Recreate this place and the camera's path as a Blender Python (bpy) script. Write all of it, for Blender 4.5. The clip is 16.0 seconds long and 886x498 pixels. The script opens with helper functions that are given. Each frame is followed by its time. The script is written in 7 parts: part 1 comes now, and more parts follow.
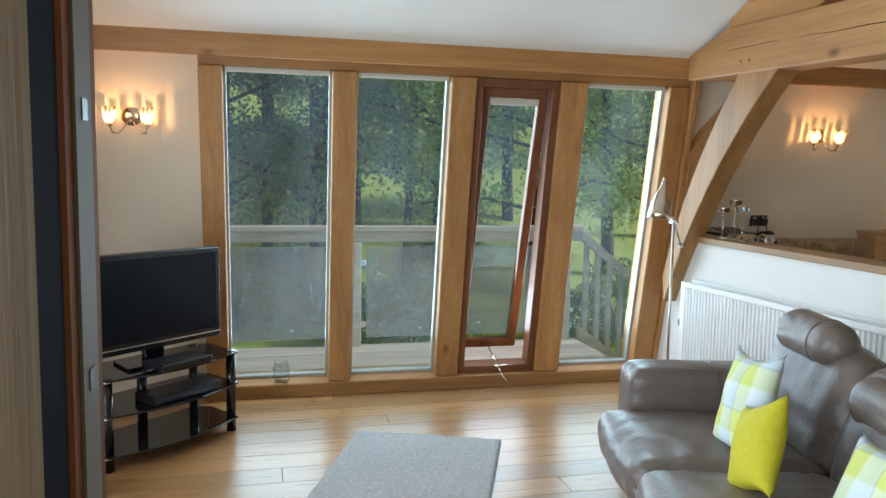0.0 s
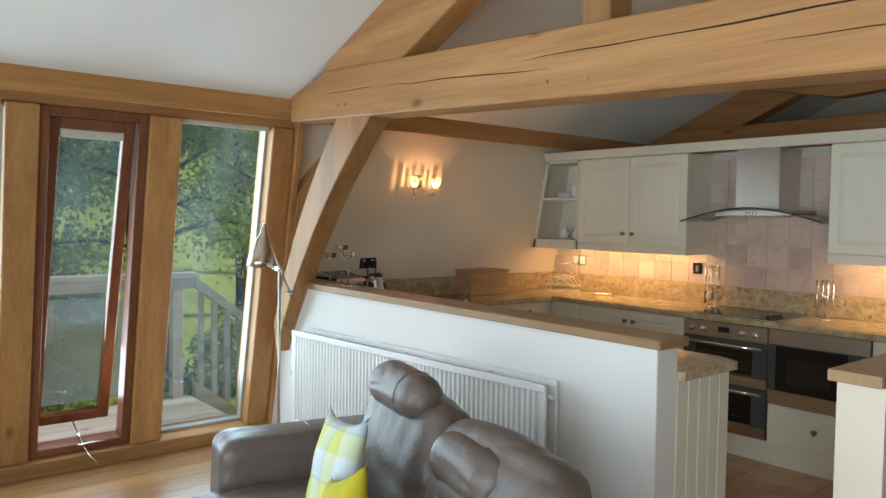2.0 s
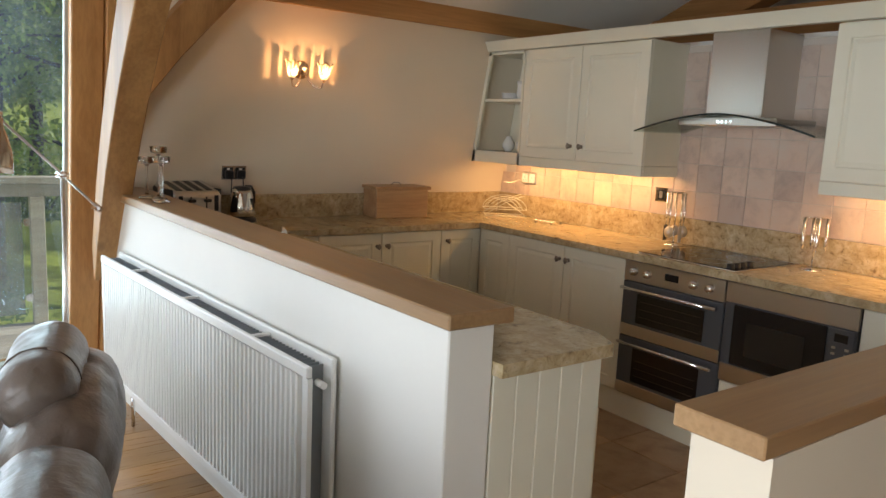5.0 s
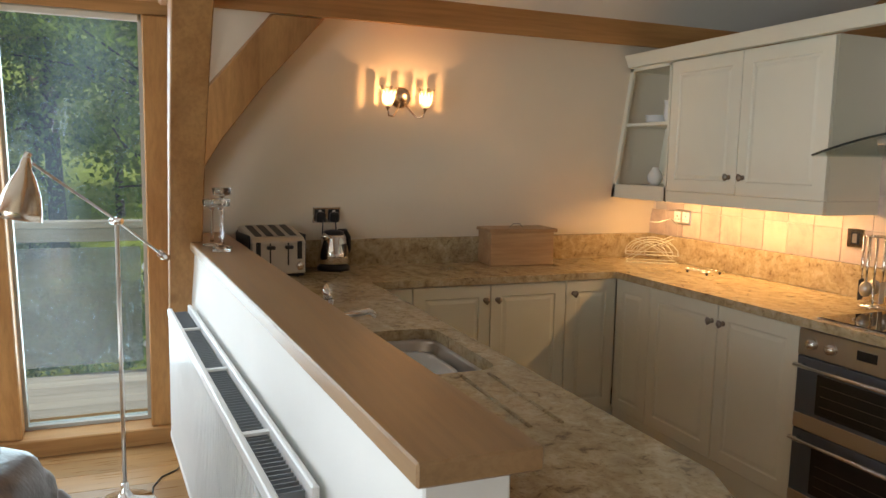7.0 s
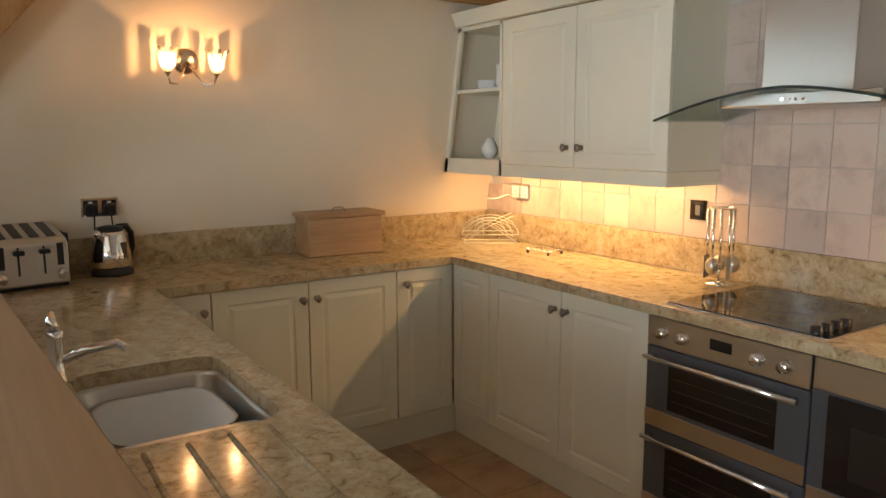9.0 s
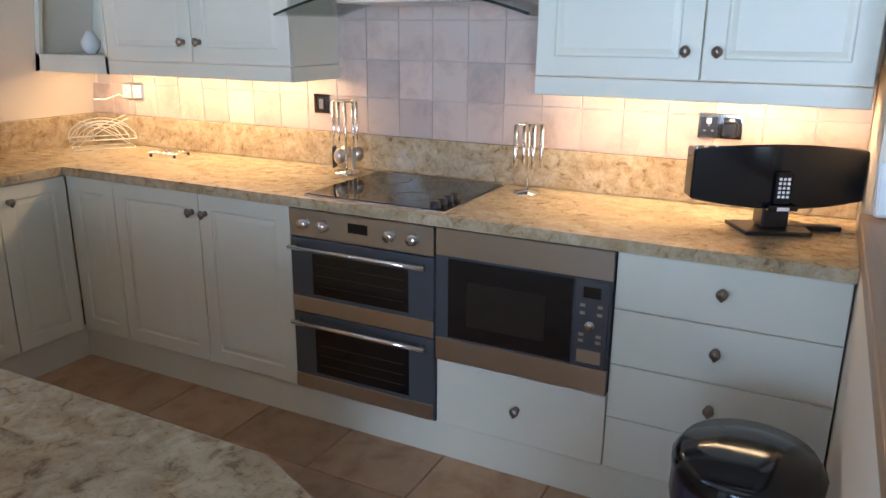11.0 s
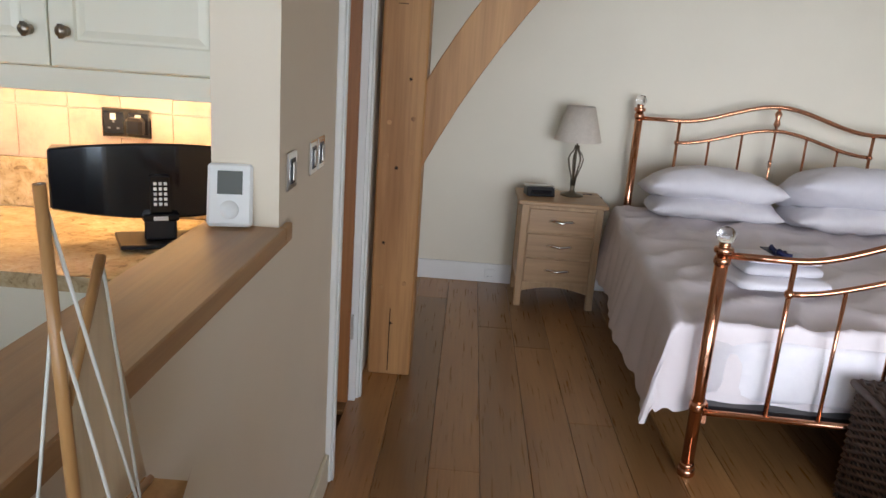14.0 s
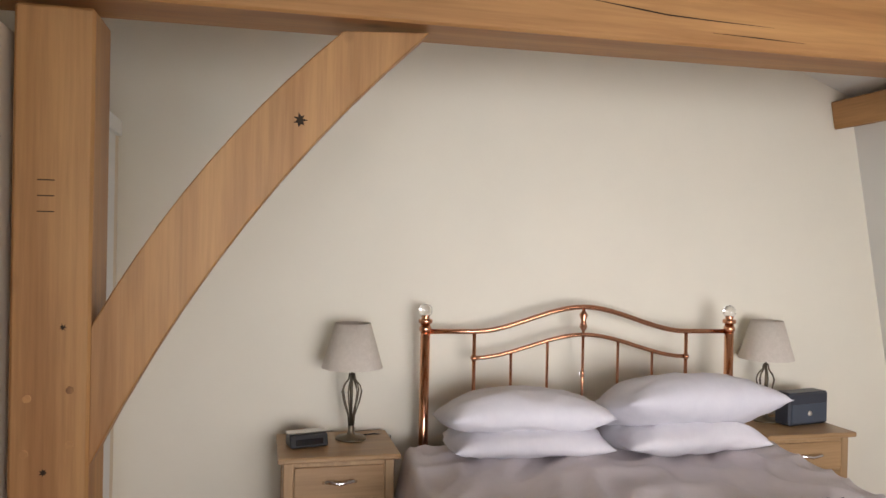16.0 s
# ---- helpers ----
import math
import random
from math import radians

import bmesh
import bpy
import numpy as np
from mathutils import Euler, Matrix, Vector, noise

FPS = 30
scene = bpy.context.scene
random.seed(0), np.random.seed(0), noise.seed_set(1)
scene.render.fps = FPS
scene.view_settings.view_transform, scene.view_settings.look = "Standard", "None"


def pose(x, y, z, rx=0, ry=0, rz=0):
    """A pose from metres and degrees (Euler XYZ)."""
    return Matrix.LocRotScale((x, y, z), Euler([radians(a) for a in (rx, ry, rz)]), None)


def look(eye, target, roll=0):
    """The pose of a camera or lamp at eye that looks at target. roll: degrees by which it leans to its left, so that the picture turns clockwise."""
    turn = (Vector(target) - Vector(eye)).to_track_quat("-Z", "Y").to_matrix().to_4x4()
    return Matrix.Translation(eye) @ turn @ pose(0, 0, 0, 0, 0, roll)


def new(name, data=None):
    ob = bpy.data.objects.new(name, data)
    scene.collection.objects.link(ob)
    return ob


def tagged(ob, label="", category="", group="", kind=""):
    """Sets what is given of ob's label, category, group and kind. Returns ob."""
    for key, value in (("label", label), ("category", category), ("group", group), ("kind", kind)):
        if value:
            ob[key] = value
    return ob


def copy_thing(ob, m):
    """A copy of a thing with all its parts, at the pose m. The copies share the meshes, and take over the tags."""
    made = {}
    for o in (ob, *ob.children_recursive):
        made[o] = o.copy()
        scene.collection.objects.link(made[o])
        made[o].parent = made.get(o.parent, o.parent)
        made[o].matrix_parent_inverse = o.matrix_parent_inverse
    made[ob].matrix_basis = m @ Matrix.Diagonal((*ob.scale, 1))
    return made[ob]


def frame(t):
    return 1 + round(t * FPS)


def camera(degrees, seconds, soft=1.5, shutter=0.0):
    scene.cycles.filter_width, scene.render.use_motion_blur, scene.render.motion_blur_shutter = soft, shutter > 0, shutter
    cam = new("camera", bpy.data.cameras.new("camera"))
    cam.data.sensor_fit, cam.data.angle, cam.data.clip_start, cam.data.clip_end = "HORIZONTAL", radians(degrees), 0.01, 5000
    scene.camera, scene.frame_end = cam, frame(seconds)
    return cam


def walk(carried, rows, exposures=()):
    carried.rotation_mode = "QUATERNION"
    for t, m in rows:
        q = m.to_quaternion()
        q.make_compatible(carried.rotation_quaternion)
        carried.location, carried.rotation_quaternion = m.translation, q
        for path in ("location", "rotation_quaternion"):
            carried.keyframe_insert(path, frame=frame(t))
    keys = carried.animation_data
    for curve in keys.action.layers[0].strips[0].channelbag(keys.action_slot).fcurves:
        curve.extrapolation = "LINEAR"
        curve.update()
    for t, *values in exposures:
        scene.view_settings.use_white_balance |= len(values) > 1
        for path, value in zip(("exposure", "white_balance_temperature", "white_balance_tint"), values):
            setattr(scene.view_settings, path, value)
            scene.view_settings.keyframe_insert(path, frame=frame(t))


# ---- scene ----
cam = camera(61.5, 16.0)
PATH = [
    (0, (0.244, -0.131, 1.466), (0.696, 1.808, 1.275), 0.9),
    (0.5, (0.236, -0.134, 1.465), (0.564, 1.828, 1.265), 0.8),
    (1, (0.291, -0.107, 1.472), (0.686, 1.841, 1.247), 0.9),
    (1.5, (0.416, -0.013, 1.492), (1.217, 1.812, 1.318), 1.6),
    (2, (0.63, 0.073, 1.527), (1.909, 1.608, 1.445), 0.9),
    (2.5, (0.853, 0.064, 1.54), (2.331, 1.41, 1.482), 1.4),
    (3, (1.073, 0.036, 1.537), (2.603, 1.323, 1.493), 1.6),
    (3.5, (1.324, 0.105, 1.522), (2.902, 1.331, 1.444), 1.3),
    (4, (1.606, 0.202, 1.507), (3.172, 1.433, 1.319), 1.3),
    (4.5, (1.897, 0.273, 1.493), (3.288, 1.679, 1.198), 2.9),
    (5, (2.142, 0.4, 1.488), (3.311, 1.993, 1.174), 2.7),
    (5.2, (2.233, 0.459, 1.501), (3.347, 2.093, 1.204), 2.2),
    (7.5, (2.934, 0.94, 1.481), (3.595, 2.814, 1.253), 1.5),
    (8, (3.05, 1.069, 1.492), (3.654, 2.963, 1.273), 1.8),
    (8.5, (3.189, 1.141, 1.499), (3.908, 2.994, 1.282), 1.1),
    (9, (3.196, 1.219, 1.487), (4.287, 2.868, 1.184), -0.2),
    (9.5, (3.182, 1.263, 1.476), (4.516, 2.698, 1.072), 0.2),
    (9.7, (3.178, 1.278, 1.472), (4.558, 2.655, 1.026), 0.6),
    (11.8, (3.074, 1.124, 1.493), (4.883, 1.786, 0.953), 0.9),
    (12, (3.075, 1.045, 1.451), (4.891, 1.713, 0.942), 1.5),
    (12.5, (3.121, 0.912, 1.473), (4.98, 1.416, 0.936), 1.0),
    (13, (3.279, 0.808, 1.438), (5.194, 1.02, 0.899), 1.7),
    (13.5, (3.474, 0.698, 1.452), (5.401, 0.758, 0.922), 3.1),
    (14, (3.635, 0.568, 1.455), (5.566, 0.612, 0.934), 4.1),
    (14.5, (3.848, 0.422, 1.483), (5.796, 0.467, 1.032), 2.8),
    (15, (4.119, 0.373, 1.544), (6.104, 0.255, 1.327), 1.8),
    (15.5, (4.445, 0.413, 1.559), (6.422, 0.119, 1.513), 1.5),
    (16, (4.687, 0.331, 1.555), (6.63, -0.142, 1.54), 1.2),
]
walk(cam, [(t, look(eye, target, roll)) for t, eye, target, roll in PATH],
     [(0.0, -0.35, 6900, 16), (2.0, -0.4, 7100, 17), (3.5, -0.35, 7700, 19), (5.0, -0.2, 7600, 22), (9.0, 0.15, 7400, 19), (9.6, 0.3, 6000, 21), (12.0, 0.3, 5300, 15),
      (13.0, 0.3, 5700, 15), (13.5, 0.15, 6600, 18), (14.5, 0.1, 7000, 23), (15.0, 0.1, 7700, 27), (16.0, 0.3, 7500, 25)])

# ---- world, sun, large lights ----
world = bpy.data.worlds.new("world")
scene.world = world
world.use_nodes = True
wn = world.node_tree.nodes
sky = wn.new("ShaderNodeTexSky")
sky.sky_type = "NISHITA"
sky.sun_disc = False
sky.sun_elevation = radians(35)
sky.sun_rotation = radians(97)
sky.dust_density = 2.0
world.node_tree.links.new(sky.outputs[0], wn["Background"].inputs[0])
wn["Background"].inputs[1].default_value = 0.15


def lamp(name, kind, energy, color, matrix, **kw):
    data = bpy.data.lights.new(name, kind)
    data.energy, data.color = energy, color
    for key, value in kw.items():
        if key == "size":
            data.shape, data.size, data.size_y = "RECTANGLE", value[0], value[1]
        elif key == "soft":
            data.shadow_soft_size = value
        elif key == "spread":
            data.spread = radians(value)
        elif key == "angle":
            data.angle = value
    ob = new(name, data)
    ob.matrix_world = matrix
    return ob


lamp("sun", "SUN", 5.0, (1.0, 0.95, 0.86), look((0, 0, 10), (-0.85, 0.10, 9.4)), angle=radians(0.6))
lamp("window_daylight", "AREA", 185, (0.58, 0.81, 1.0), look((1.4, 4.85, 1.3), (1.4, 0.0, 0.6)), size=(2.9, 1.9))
# Floats in the lobby, standing in for entrance daylight and aimed at the kitchen.
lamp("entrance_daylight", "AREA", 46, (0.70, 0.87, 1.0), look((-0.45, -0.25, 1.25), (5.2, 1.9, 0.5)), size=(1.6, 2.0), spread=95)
# Added fill from the west; its opening is assumed and out of view.
lamp("west_fill_light", "AREA", 110, (0.62, 0.83, 1.0), look((-1.17, 1.75, 1.06), (4.0, 1.75, 0.9)), size=(1.9, 2.0))
# Added fill for the bed and its wall; no such source is known.
lamp("bedroom_fill_light", "AREA", 34, (0.80, 0.91, 1.0), look((2.80, -1.5, 1.15), (8.0, -1.5, 0.95)), size=(2.4, 1.8), spread=80)

# ---- materials ----
MATS = {}


def mat(name, color=(0.5, 0.5, 0.5), rough=0.5, metal=0.0, **kw):
    if name in MATS:
        return MATS[name]
    m = bpy.data.materials.new(name)
    m.use_nodes = True
    b = m.node_tree.nodes["Principled BSDF"]
    b.inputs["Base Color"].default_value = (*color, 1)
    b.inputs["Roughness"].default_value = rough
    b.inputs["Metallic"].default_value = metal
    for key, value in kw.items():
        b.inputs[key].default_value = value
    MATS[name] = m
    return m


class Nodes:
    """Short hand for wiring nodes of one material."""

    def __init__(self, m):
        self.m, self.t = m, m.node_tree
        self.b = m.node_tree.nodes["Principled BSDF"]

    def add(self, kind, **inputs):
        n = self.t.nodes.new(kind)
        for key, value in inputs.items():
            key = key.replace("_", " ")
            if hasattr(value, "is_output"):
                self.t.links.new(value, n.inputs[key])
            else:
                n.inputs[key].default_value = value
        return n

    def link(self, a, b):
        self.t.links.new(a, b)

    def coords(self, scale, which="Object"):
        c = self.t.nodes.new("ShaderNodeTexCoord")
        n = self.add("ShaderNodeMapping", Vector=c.outputs[which], Scale=scale)
        return n.outputs[0]

    def world_coords(self, scale):
        c = self.t.nodes.new("ShaderNodeNewGeometry")
        n = self.add("ShaderNodeMapping", Vector=c.outputs["Position"], Scale=scale)
        return n.outputs[0]

    def noise(self, vec, scale, detail=6.0, rough=0.6, distort=0.0):
        return self.add("ShaderNodeTexNoise", Vector=vec, Scale=scale, Detail=detail, Roughness=rough, Distortion=distort).outputs["Fac"]

    def ramp(self, fac, stops):
        n = self.add("ShaderNodeValToRGB", Fac=fac)
        e = n.color_ramp.elements
        while len(e) < len(stops):
            e.new(0.5)
        for el, (p, c) in zip(e, stops):
            el.position, el.color = p, (*c, 1) if len(c) == 3 else c
        return n.outputs["Color"]

    def mix(self, fac, a, b, mode="MIX"):
        n = self.t.nodes.new("ShaderNodeMix")
        n.data_type, n.blend_type = "RGBA", mode
        for sock, value in ((n.inputs[0], fac), (n.inputs[6], a), (n.inputs[7], b)):
            if hasattr(value, "is_output"):
                self.link(value, sock)
            else:
                sock.default_value = value if isinstance(value, float) else (*value, 1)
        return n.outputs[2]

    def random(self):
        return self.t.nodes.new("ShaderNodeObjectInfo").outputs["Random"]

    def bump(self, height, strength, distance=0.01):
        n = self.add("ShaderNodeBump", Height=height, Strength=strength, Distance=distance)
        self.link(n.outputs[0], self.b.inputs["Normal"])

    def rough(self, fac, lo, hi):
        n = self.add("ShaderNodeMapRange", Value=fac)
        n.inputs["To Min"].default_value, n.inputs["To Max"].default_value = lo, hi
        self.link(n.outputs[0], self.b.inputs["Roughness"])


def wood(name, dark, light, axis, rough=0.5, vary=0.25, knots=True, fine=70.0, bump=0.15, own=False):
    """Timber with the grain along one axis."""
    if name in MATS:
        return MATS[name]
    m = mat(name, light, rough)
    n = Nodes(m)
    stretch = [9.0, 9.0, 9.0]
    stretch["xyz".index(axis)] = 0.7
    vec = n.coords(stretch) if own else n.world_coords(stretch)
    rnd = n.random()
    shift = n.add("ShaderNodeVectorMath", Vector=vec)
    mul = n.add("ShaderNodeMath", Value=rnd)
    mul.operation = "MULTIPLY"
    mul.inputs[1].default_value = 37.0
    comb = n.add("ShaderNodeCombineXYZ", X=mul.outputs[0], Y=mul.outputs[0], Z=mul.outputs[0])
    n.link(comb.outputs[0], shift.inputs[1])
    v = shift.outputs[0]
    g1 = n.noise(v, 0.9, 5, 0.55, 0.6)
    fs = [fine] * 3
    fs["xyz".index(axis)] = fine / 22
    g2 = n.noise(n.world_coords(fs) if not own else n.coords(fs), 1.0, 3, 0.6)
    col = n.ramp(g1, [(0.28, dark), (0.52, [(a + b) / 2 for a, b in zip(dark, light)]), (0.75, light)])
    streak = n.ramp(g2, [(0.3, (0.72, 0.68, 0.62)), (0.6, (1, 1, 1))])
    col = n.mix(0.6, col, streak, "MULTIPLY")
    if knots:
        ks = [3.2] * 3
        ks["xyz".index(axis)] = 1.7
        vo = n.add("ShaderNodeTexVoronoi", Vector=n.world_coords(ks) if not own else n.coords(ks), Scale=1.0)
        k = n.ramp(vo.outputs["Distance"], [(0.03, (0.25, 0.14, 0.07)), (0.10, (1, 1, 1))])
        col = n.mix(0.75, col, k, "MULTIPLY")
    tone = n.ramp(rnd, [(0.0, (1 - vary, 1 - vary, 1 - vary)), (1.0, (1 + vary * 0.4, 1 + vary * 0.35, 1 + vary * 0.3))])
    col = n.mix(1.0, col, tone, "MULTIPLY")
    n.link(col, n.b.inputs["Base Color"])
    n.rough(g2, rough - 0.08, rough + 0.12)
    n.bump(g2, bump, 0.004)
    return m


def plaster(name, color, bump=0.12, stain=0.05):
    if name in MATS:
        return MATS[name]
    m = mat(name, color, 0.85)
    n = Nodes(m)
    big = n.noise(n.world_coords((1, 1, 1)), 1.6, 4, 0.6)
    small = n.noise(n.world_coords((1, 1, 1)), 45, 5, 0.65)
    lo = [c * (1 - stain) for c in color]
    n.link(n.ramp(big, [(0.3, lo), (0.7, color)]), n.b.inputs["Base Color"])
    n.bump(small, bump, 0.004)
    return m


def paint(name, color, rough=0.45, bump=0.04):
    if name in MATS:
        return MATS[name]
    m = mat(name, color, rough)
    n = Nodes(m)
    g = n.noise(n.world_coords((1, 1, 1)), 30, 4)
    big = n.noise(n.world_coords((1, 1, 1)), 2.5, 3)
    n.link(n.ramp(big, [(0.3, [c * 0.94 for c in color]), (0.7, color)]), n.b.inputs["Base Color"])
    n.rough(g, rough - 0.06, rough + 0.08)
    n.bump(g, bump, 0.003)
    return m


OAK_D, OAK_L = (0.37, 0.165, 0.055), (0.60, 0.32, 0.125)
OAK_X = wood("oak_beam_x", OAK_D, OAK_L, "x")
OAK_Y = wood("oak_beam_y", OAK_D, OAK_L, "y")
OAK_Z = wood("oak_beam_z", OAK_D, OAK_L, "z")
OAK_CAP = wood("oak_cap_y", (0.36, 0.20, 0.095), (0.50, 0.30, 0.15), "y", 0.38, knots=False)
OAK_CAPX = wood("oak_cap_x", (0.36, 0.20, 0.095), (0.50, 0.30, 0.15), "x", 0.38, knots=False)
FLOOR_OAK = wood("oak_floorboard", (0.34, 0.165, 0.062), (0.45, 0.24, 0.094), "x", 0.28, 0.3, knots=False, bump=0.04)
WEATHERED = wood("weathered_oak", (0.32, 0.25, 0.17), (0.56, 0.45, 0.33), "z", 0.8, bump=0.5)
RED_FRAME = wood("hardwood_frame", (0.20, 0.065, 0.03), (0.34, 0.13, 0.055), "z", 0.4, knots=False)
WALL = plaster("cream_plaster", (0.79, 0.69, 0.555))
WALL_PALE = plaster("pale_plaster", (0.80, 0.79, 0.75))
WALL_WARM = plaster("warm_cream_plaster", (0.80, 0.75, 0.63))
CEIL = plaster("white_ceiling", (0.84, 0.83, 0.80), 0.06)
WHITE = paint("white_gloss_paint", (0.82, 0.82, 0.80), 0.35)
CREAM = paint("cream_cabinet_paint", (0.80, 0.77, 0.64), 0.38)
STEEL = mat("brushed_steel", (0.58, 0.55, 0.51), 0.3, 1.0)
CHROME = mat("polished_chrome", (0.82, 0.82, 0.82), 0.08, 1.0)
PEWTER = mat("dark_pewter", (0.30, 0.26, 0.22), 0.3, 1.0)
COPPER = mat("rose_copper", (0.62, 0.30, 0.18), 0.16, 1.0)
BLACK_GLOSS = mat("black_gloss_plastic", (0.008, 0.008, 0.010), 0.12)
BLACK = mat("black_plastic", (0.012, 0.012, 0.014), 0.36)
GASKET = mat("black_rubber_seal", (0.012, 0.014, 0.02), 0.5)
PLASTIC_WHITE = mat("white_plastic", (0.80, 0.80, 0.78), 0.35)


def glass(name, color=(1, 1, 1), rough=0.0, thin=True):
    if name in MATS:
        return MATS[name]
    m = bpy.data.materials.new(name)
    m.use_nodes = True
    t = m.node_tree
    t.nodes.clear()
    out = t.nodes.new("ShaderNodeOutputMaterial")
    if thin:
        mixer, tr, gl, lw, pw, fr = (t.nodes.new("ShaderNode" + k) for k in ("MixShader", "BsdfTransparent", "BsdfGlossy", "LayerWeight", "Math", "Math"))
        tr.inputs[0].default_value = (*color, 1)
        gl.inputs["Roughness"].default_value = rough
        lw.inputs[0].default_value = 0.5
        pw.operation, fr.operation = "POWER", "MULTIPLY_ADD"
        pw.inputs[1].default_value = 5.0
        fr.inputs[1].default_value, fr.inputs[2].default_value = 0.9, 0.045
        t.links.new(lw.outputs["Facing"], pw.inputs[0])
        t.links.new(pw.outputs[0], fr.inputs[0])
        t.links.new(fr.outputs[0], mixer.inputs[0])
        t.links.new(tr.outputs[0], mixer.inputs[1])
        t.links.new(gl.outputs[0], mixer.inputs[2])
        t.links.new(mixer.outputs[0], out.inputs[0])
    else:
        g = t.nodes.new("ShaderNodeBsdfGlass")
        g.inputs["Color"].default_value = (*color, 1)
        g.inputs["Roughness"].default_value = rough
        g.inputs["IOR"].default_value = 1.45
        t.links.new(g.outputs[0], out.inputs[0])
    MATS[name] = m
    return m


PANE = glass("window_glass", (0.86, 0.93, 0.93))
RAIL_GLASS = glass("balustrade_glass", (0.70, 0.78, 0.80))
# Sky reflected in the balustrade glass, put in as a grey-blue diffuse share.
rg = RAIL_GLASS.node_tree
sky_mix, sky_tone = rg.nodes.new("ShaderNodeMixShader"), rg.nodes.new("ShaderNodeBsdfDiffuse")
sky_mix.inputs[0].default_value = 0.28
sky_tone.inputs[0].default_value = (0.52, 0.58, 0.62, 1)
last = next(n for n in rg.nodes if n.type == "OUTPUT_MATERIAL").inputs[0]
rg.links.new(last.links[0].from_socket, sky_mix.inputs[1])
rg.links.new(sky_tone.outputs[0], sky_mix.inputs[2])
rg.links.new(sky_mix.outputs[0], last)
# Reflected daylight on the panes, put in as an uneven translucent veil.
pn = PANE.node_tree
haze, glare = pn.nodes.new("ShaderNodeMixShader"), pn.nodes.new("ShaderNodeBsdfTranslucent")
glare.inputs[0].default_value = (0.62, 0.74, 0.82, 1)
pg_, pm_, pz_, pr_ = (pn.nodes.new("ShaderNode" + k) for k in ("NewGeometry", "Mapping", "TexNoise", "MapRange"))
pm_.inputs["Scale"].default_value = (1.6, 1.0, 0.9)
pz_.inputs["Scale"].default_value, pz_.inputs["Detail"].default_value = 1.6, 5.0
pr_.inputs["From Min"].default_value, pr_.inputs["From Max"].default_value = 0.35, 0.70
pr_.inputs["To Min"].default_value, pr_.inputs["To Max"].default_value = 0.003, 0.014
pn.links.new(pg_.outputs["Position"], pm_.inputs["Vector"])
pn.links.new(pm_.outputs[0], pz_.inputs["Vector"])
pn.links.new(pz_.outputs["Fac"], pr_.inputs["Value"])
pn.links.new(pr_.outputs[0], haze.inputs[0])
last = next(n for n in pn.nodes if n.type == "OUTPUT_MATERIAL").inputs[0]
pn.links.new(last.links[0].from_socket, haze.inputs[1])
pn.links.new(glare.outputs[0], haze.inputs[2])
pn.links.new(haze.outputs[0], last)
CLEAR = glass("clear_glass", (0.92, 0.95, 0.95))
CRYSTAL = glass("crystal", (1, 1, 1), 0.0, False)

# ---- mesh building ----
LEAN = pose(0, 4.88, 0, 10.76)
LEAN_S = pose(0, -3.40, 0, -10.76)


def mark(bm, before, m):
    if m is not None:
        bmesh.ops.transform(bm, matrix=m, verts=[v for v in bm.verts if v not in before])


def add_box(bm, x0, x1, y0, y1, z0, z1, bev=0.0, m=None, seg=1):
    before = set(bm.verts) if m is not None else ()
    x0, x1, y0, y1, z0, z1 = min(x0, x1), max(x0, x1), min(y0, y1), max(y0, y1), min(z0, z1), max(z0, z1)
    vs = [bm.verts.new((x, y, z)) for x in (x0, x1) for y in (y0, y1) for z in (z0, z1)]
    fs = [(0, 1, 3, 2), (4, 6, 7, 5), (0, 4, 5, 1), (2, 3, 7, 6), (0, 2, 6, 4), (1, 5, 7, 3)]
    faces = [bm.faces.new([vs[i] for i in f]) for f in fs]
    if bev:
        edges = list({e for f in faces for e in f.edges})
        bmesh.ops.bevel(bm, geom=edges, offset=bev, segments=seg, affect="EDGES", profile=0.6)
    mark(bm, before, m)
    return bm


def box(*a, **k):
    return add_box(bmesh.new(), *a, **k)


def add_prism(bm, poly, axis, a, b, bev=0.0, m=None):
    """A polygon of two coordinates pushed along an axis from a to b. x: (y, z); y: (x, z); z: (x, y)."""
    before = set(bm.verts) if m is not None else ()

    def at(p, s):
        return (s, p[0], p[1]) if axis == "x" else (p[0], s, p[1]) if axis == "y" else (p[0], p[1], s)
    lo, hi = [bm.verts.new(at(p, a)) for p in poly], [bm.verts.new(at(p, b)) for p in poly]
    faces = [bm.faces.new(lo), bm.faces.new(hi[::-1])]
    for i in range(len(poly)):
        j = (i + 1) % len(poly)
        faces.append(bm.faces.new((lo[i], hi[i], hi[j], lo[j])))
    bmesh.ops.recalc_face_normals(bm, faces=faces)
    if bev:
        edges = list({e for f in faces for e in f.edges})
        bmesh.ops.bevel(bm, geom=edges, offset=bev, segments=1, affect="EDGES")
    mark(bm, before, m)
    return bm


def prism(*a, **k):
    return add_prism(bmesh.new(), *a, **k)


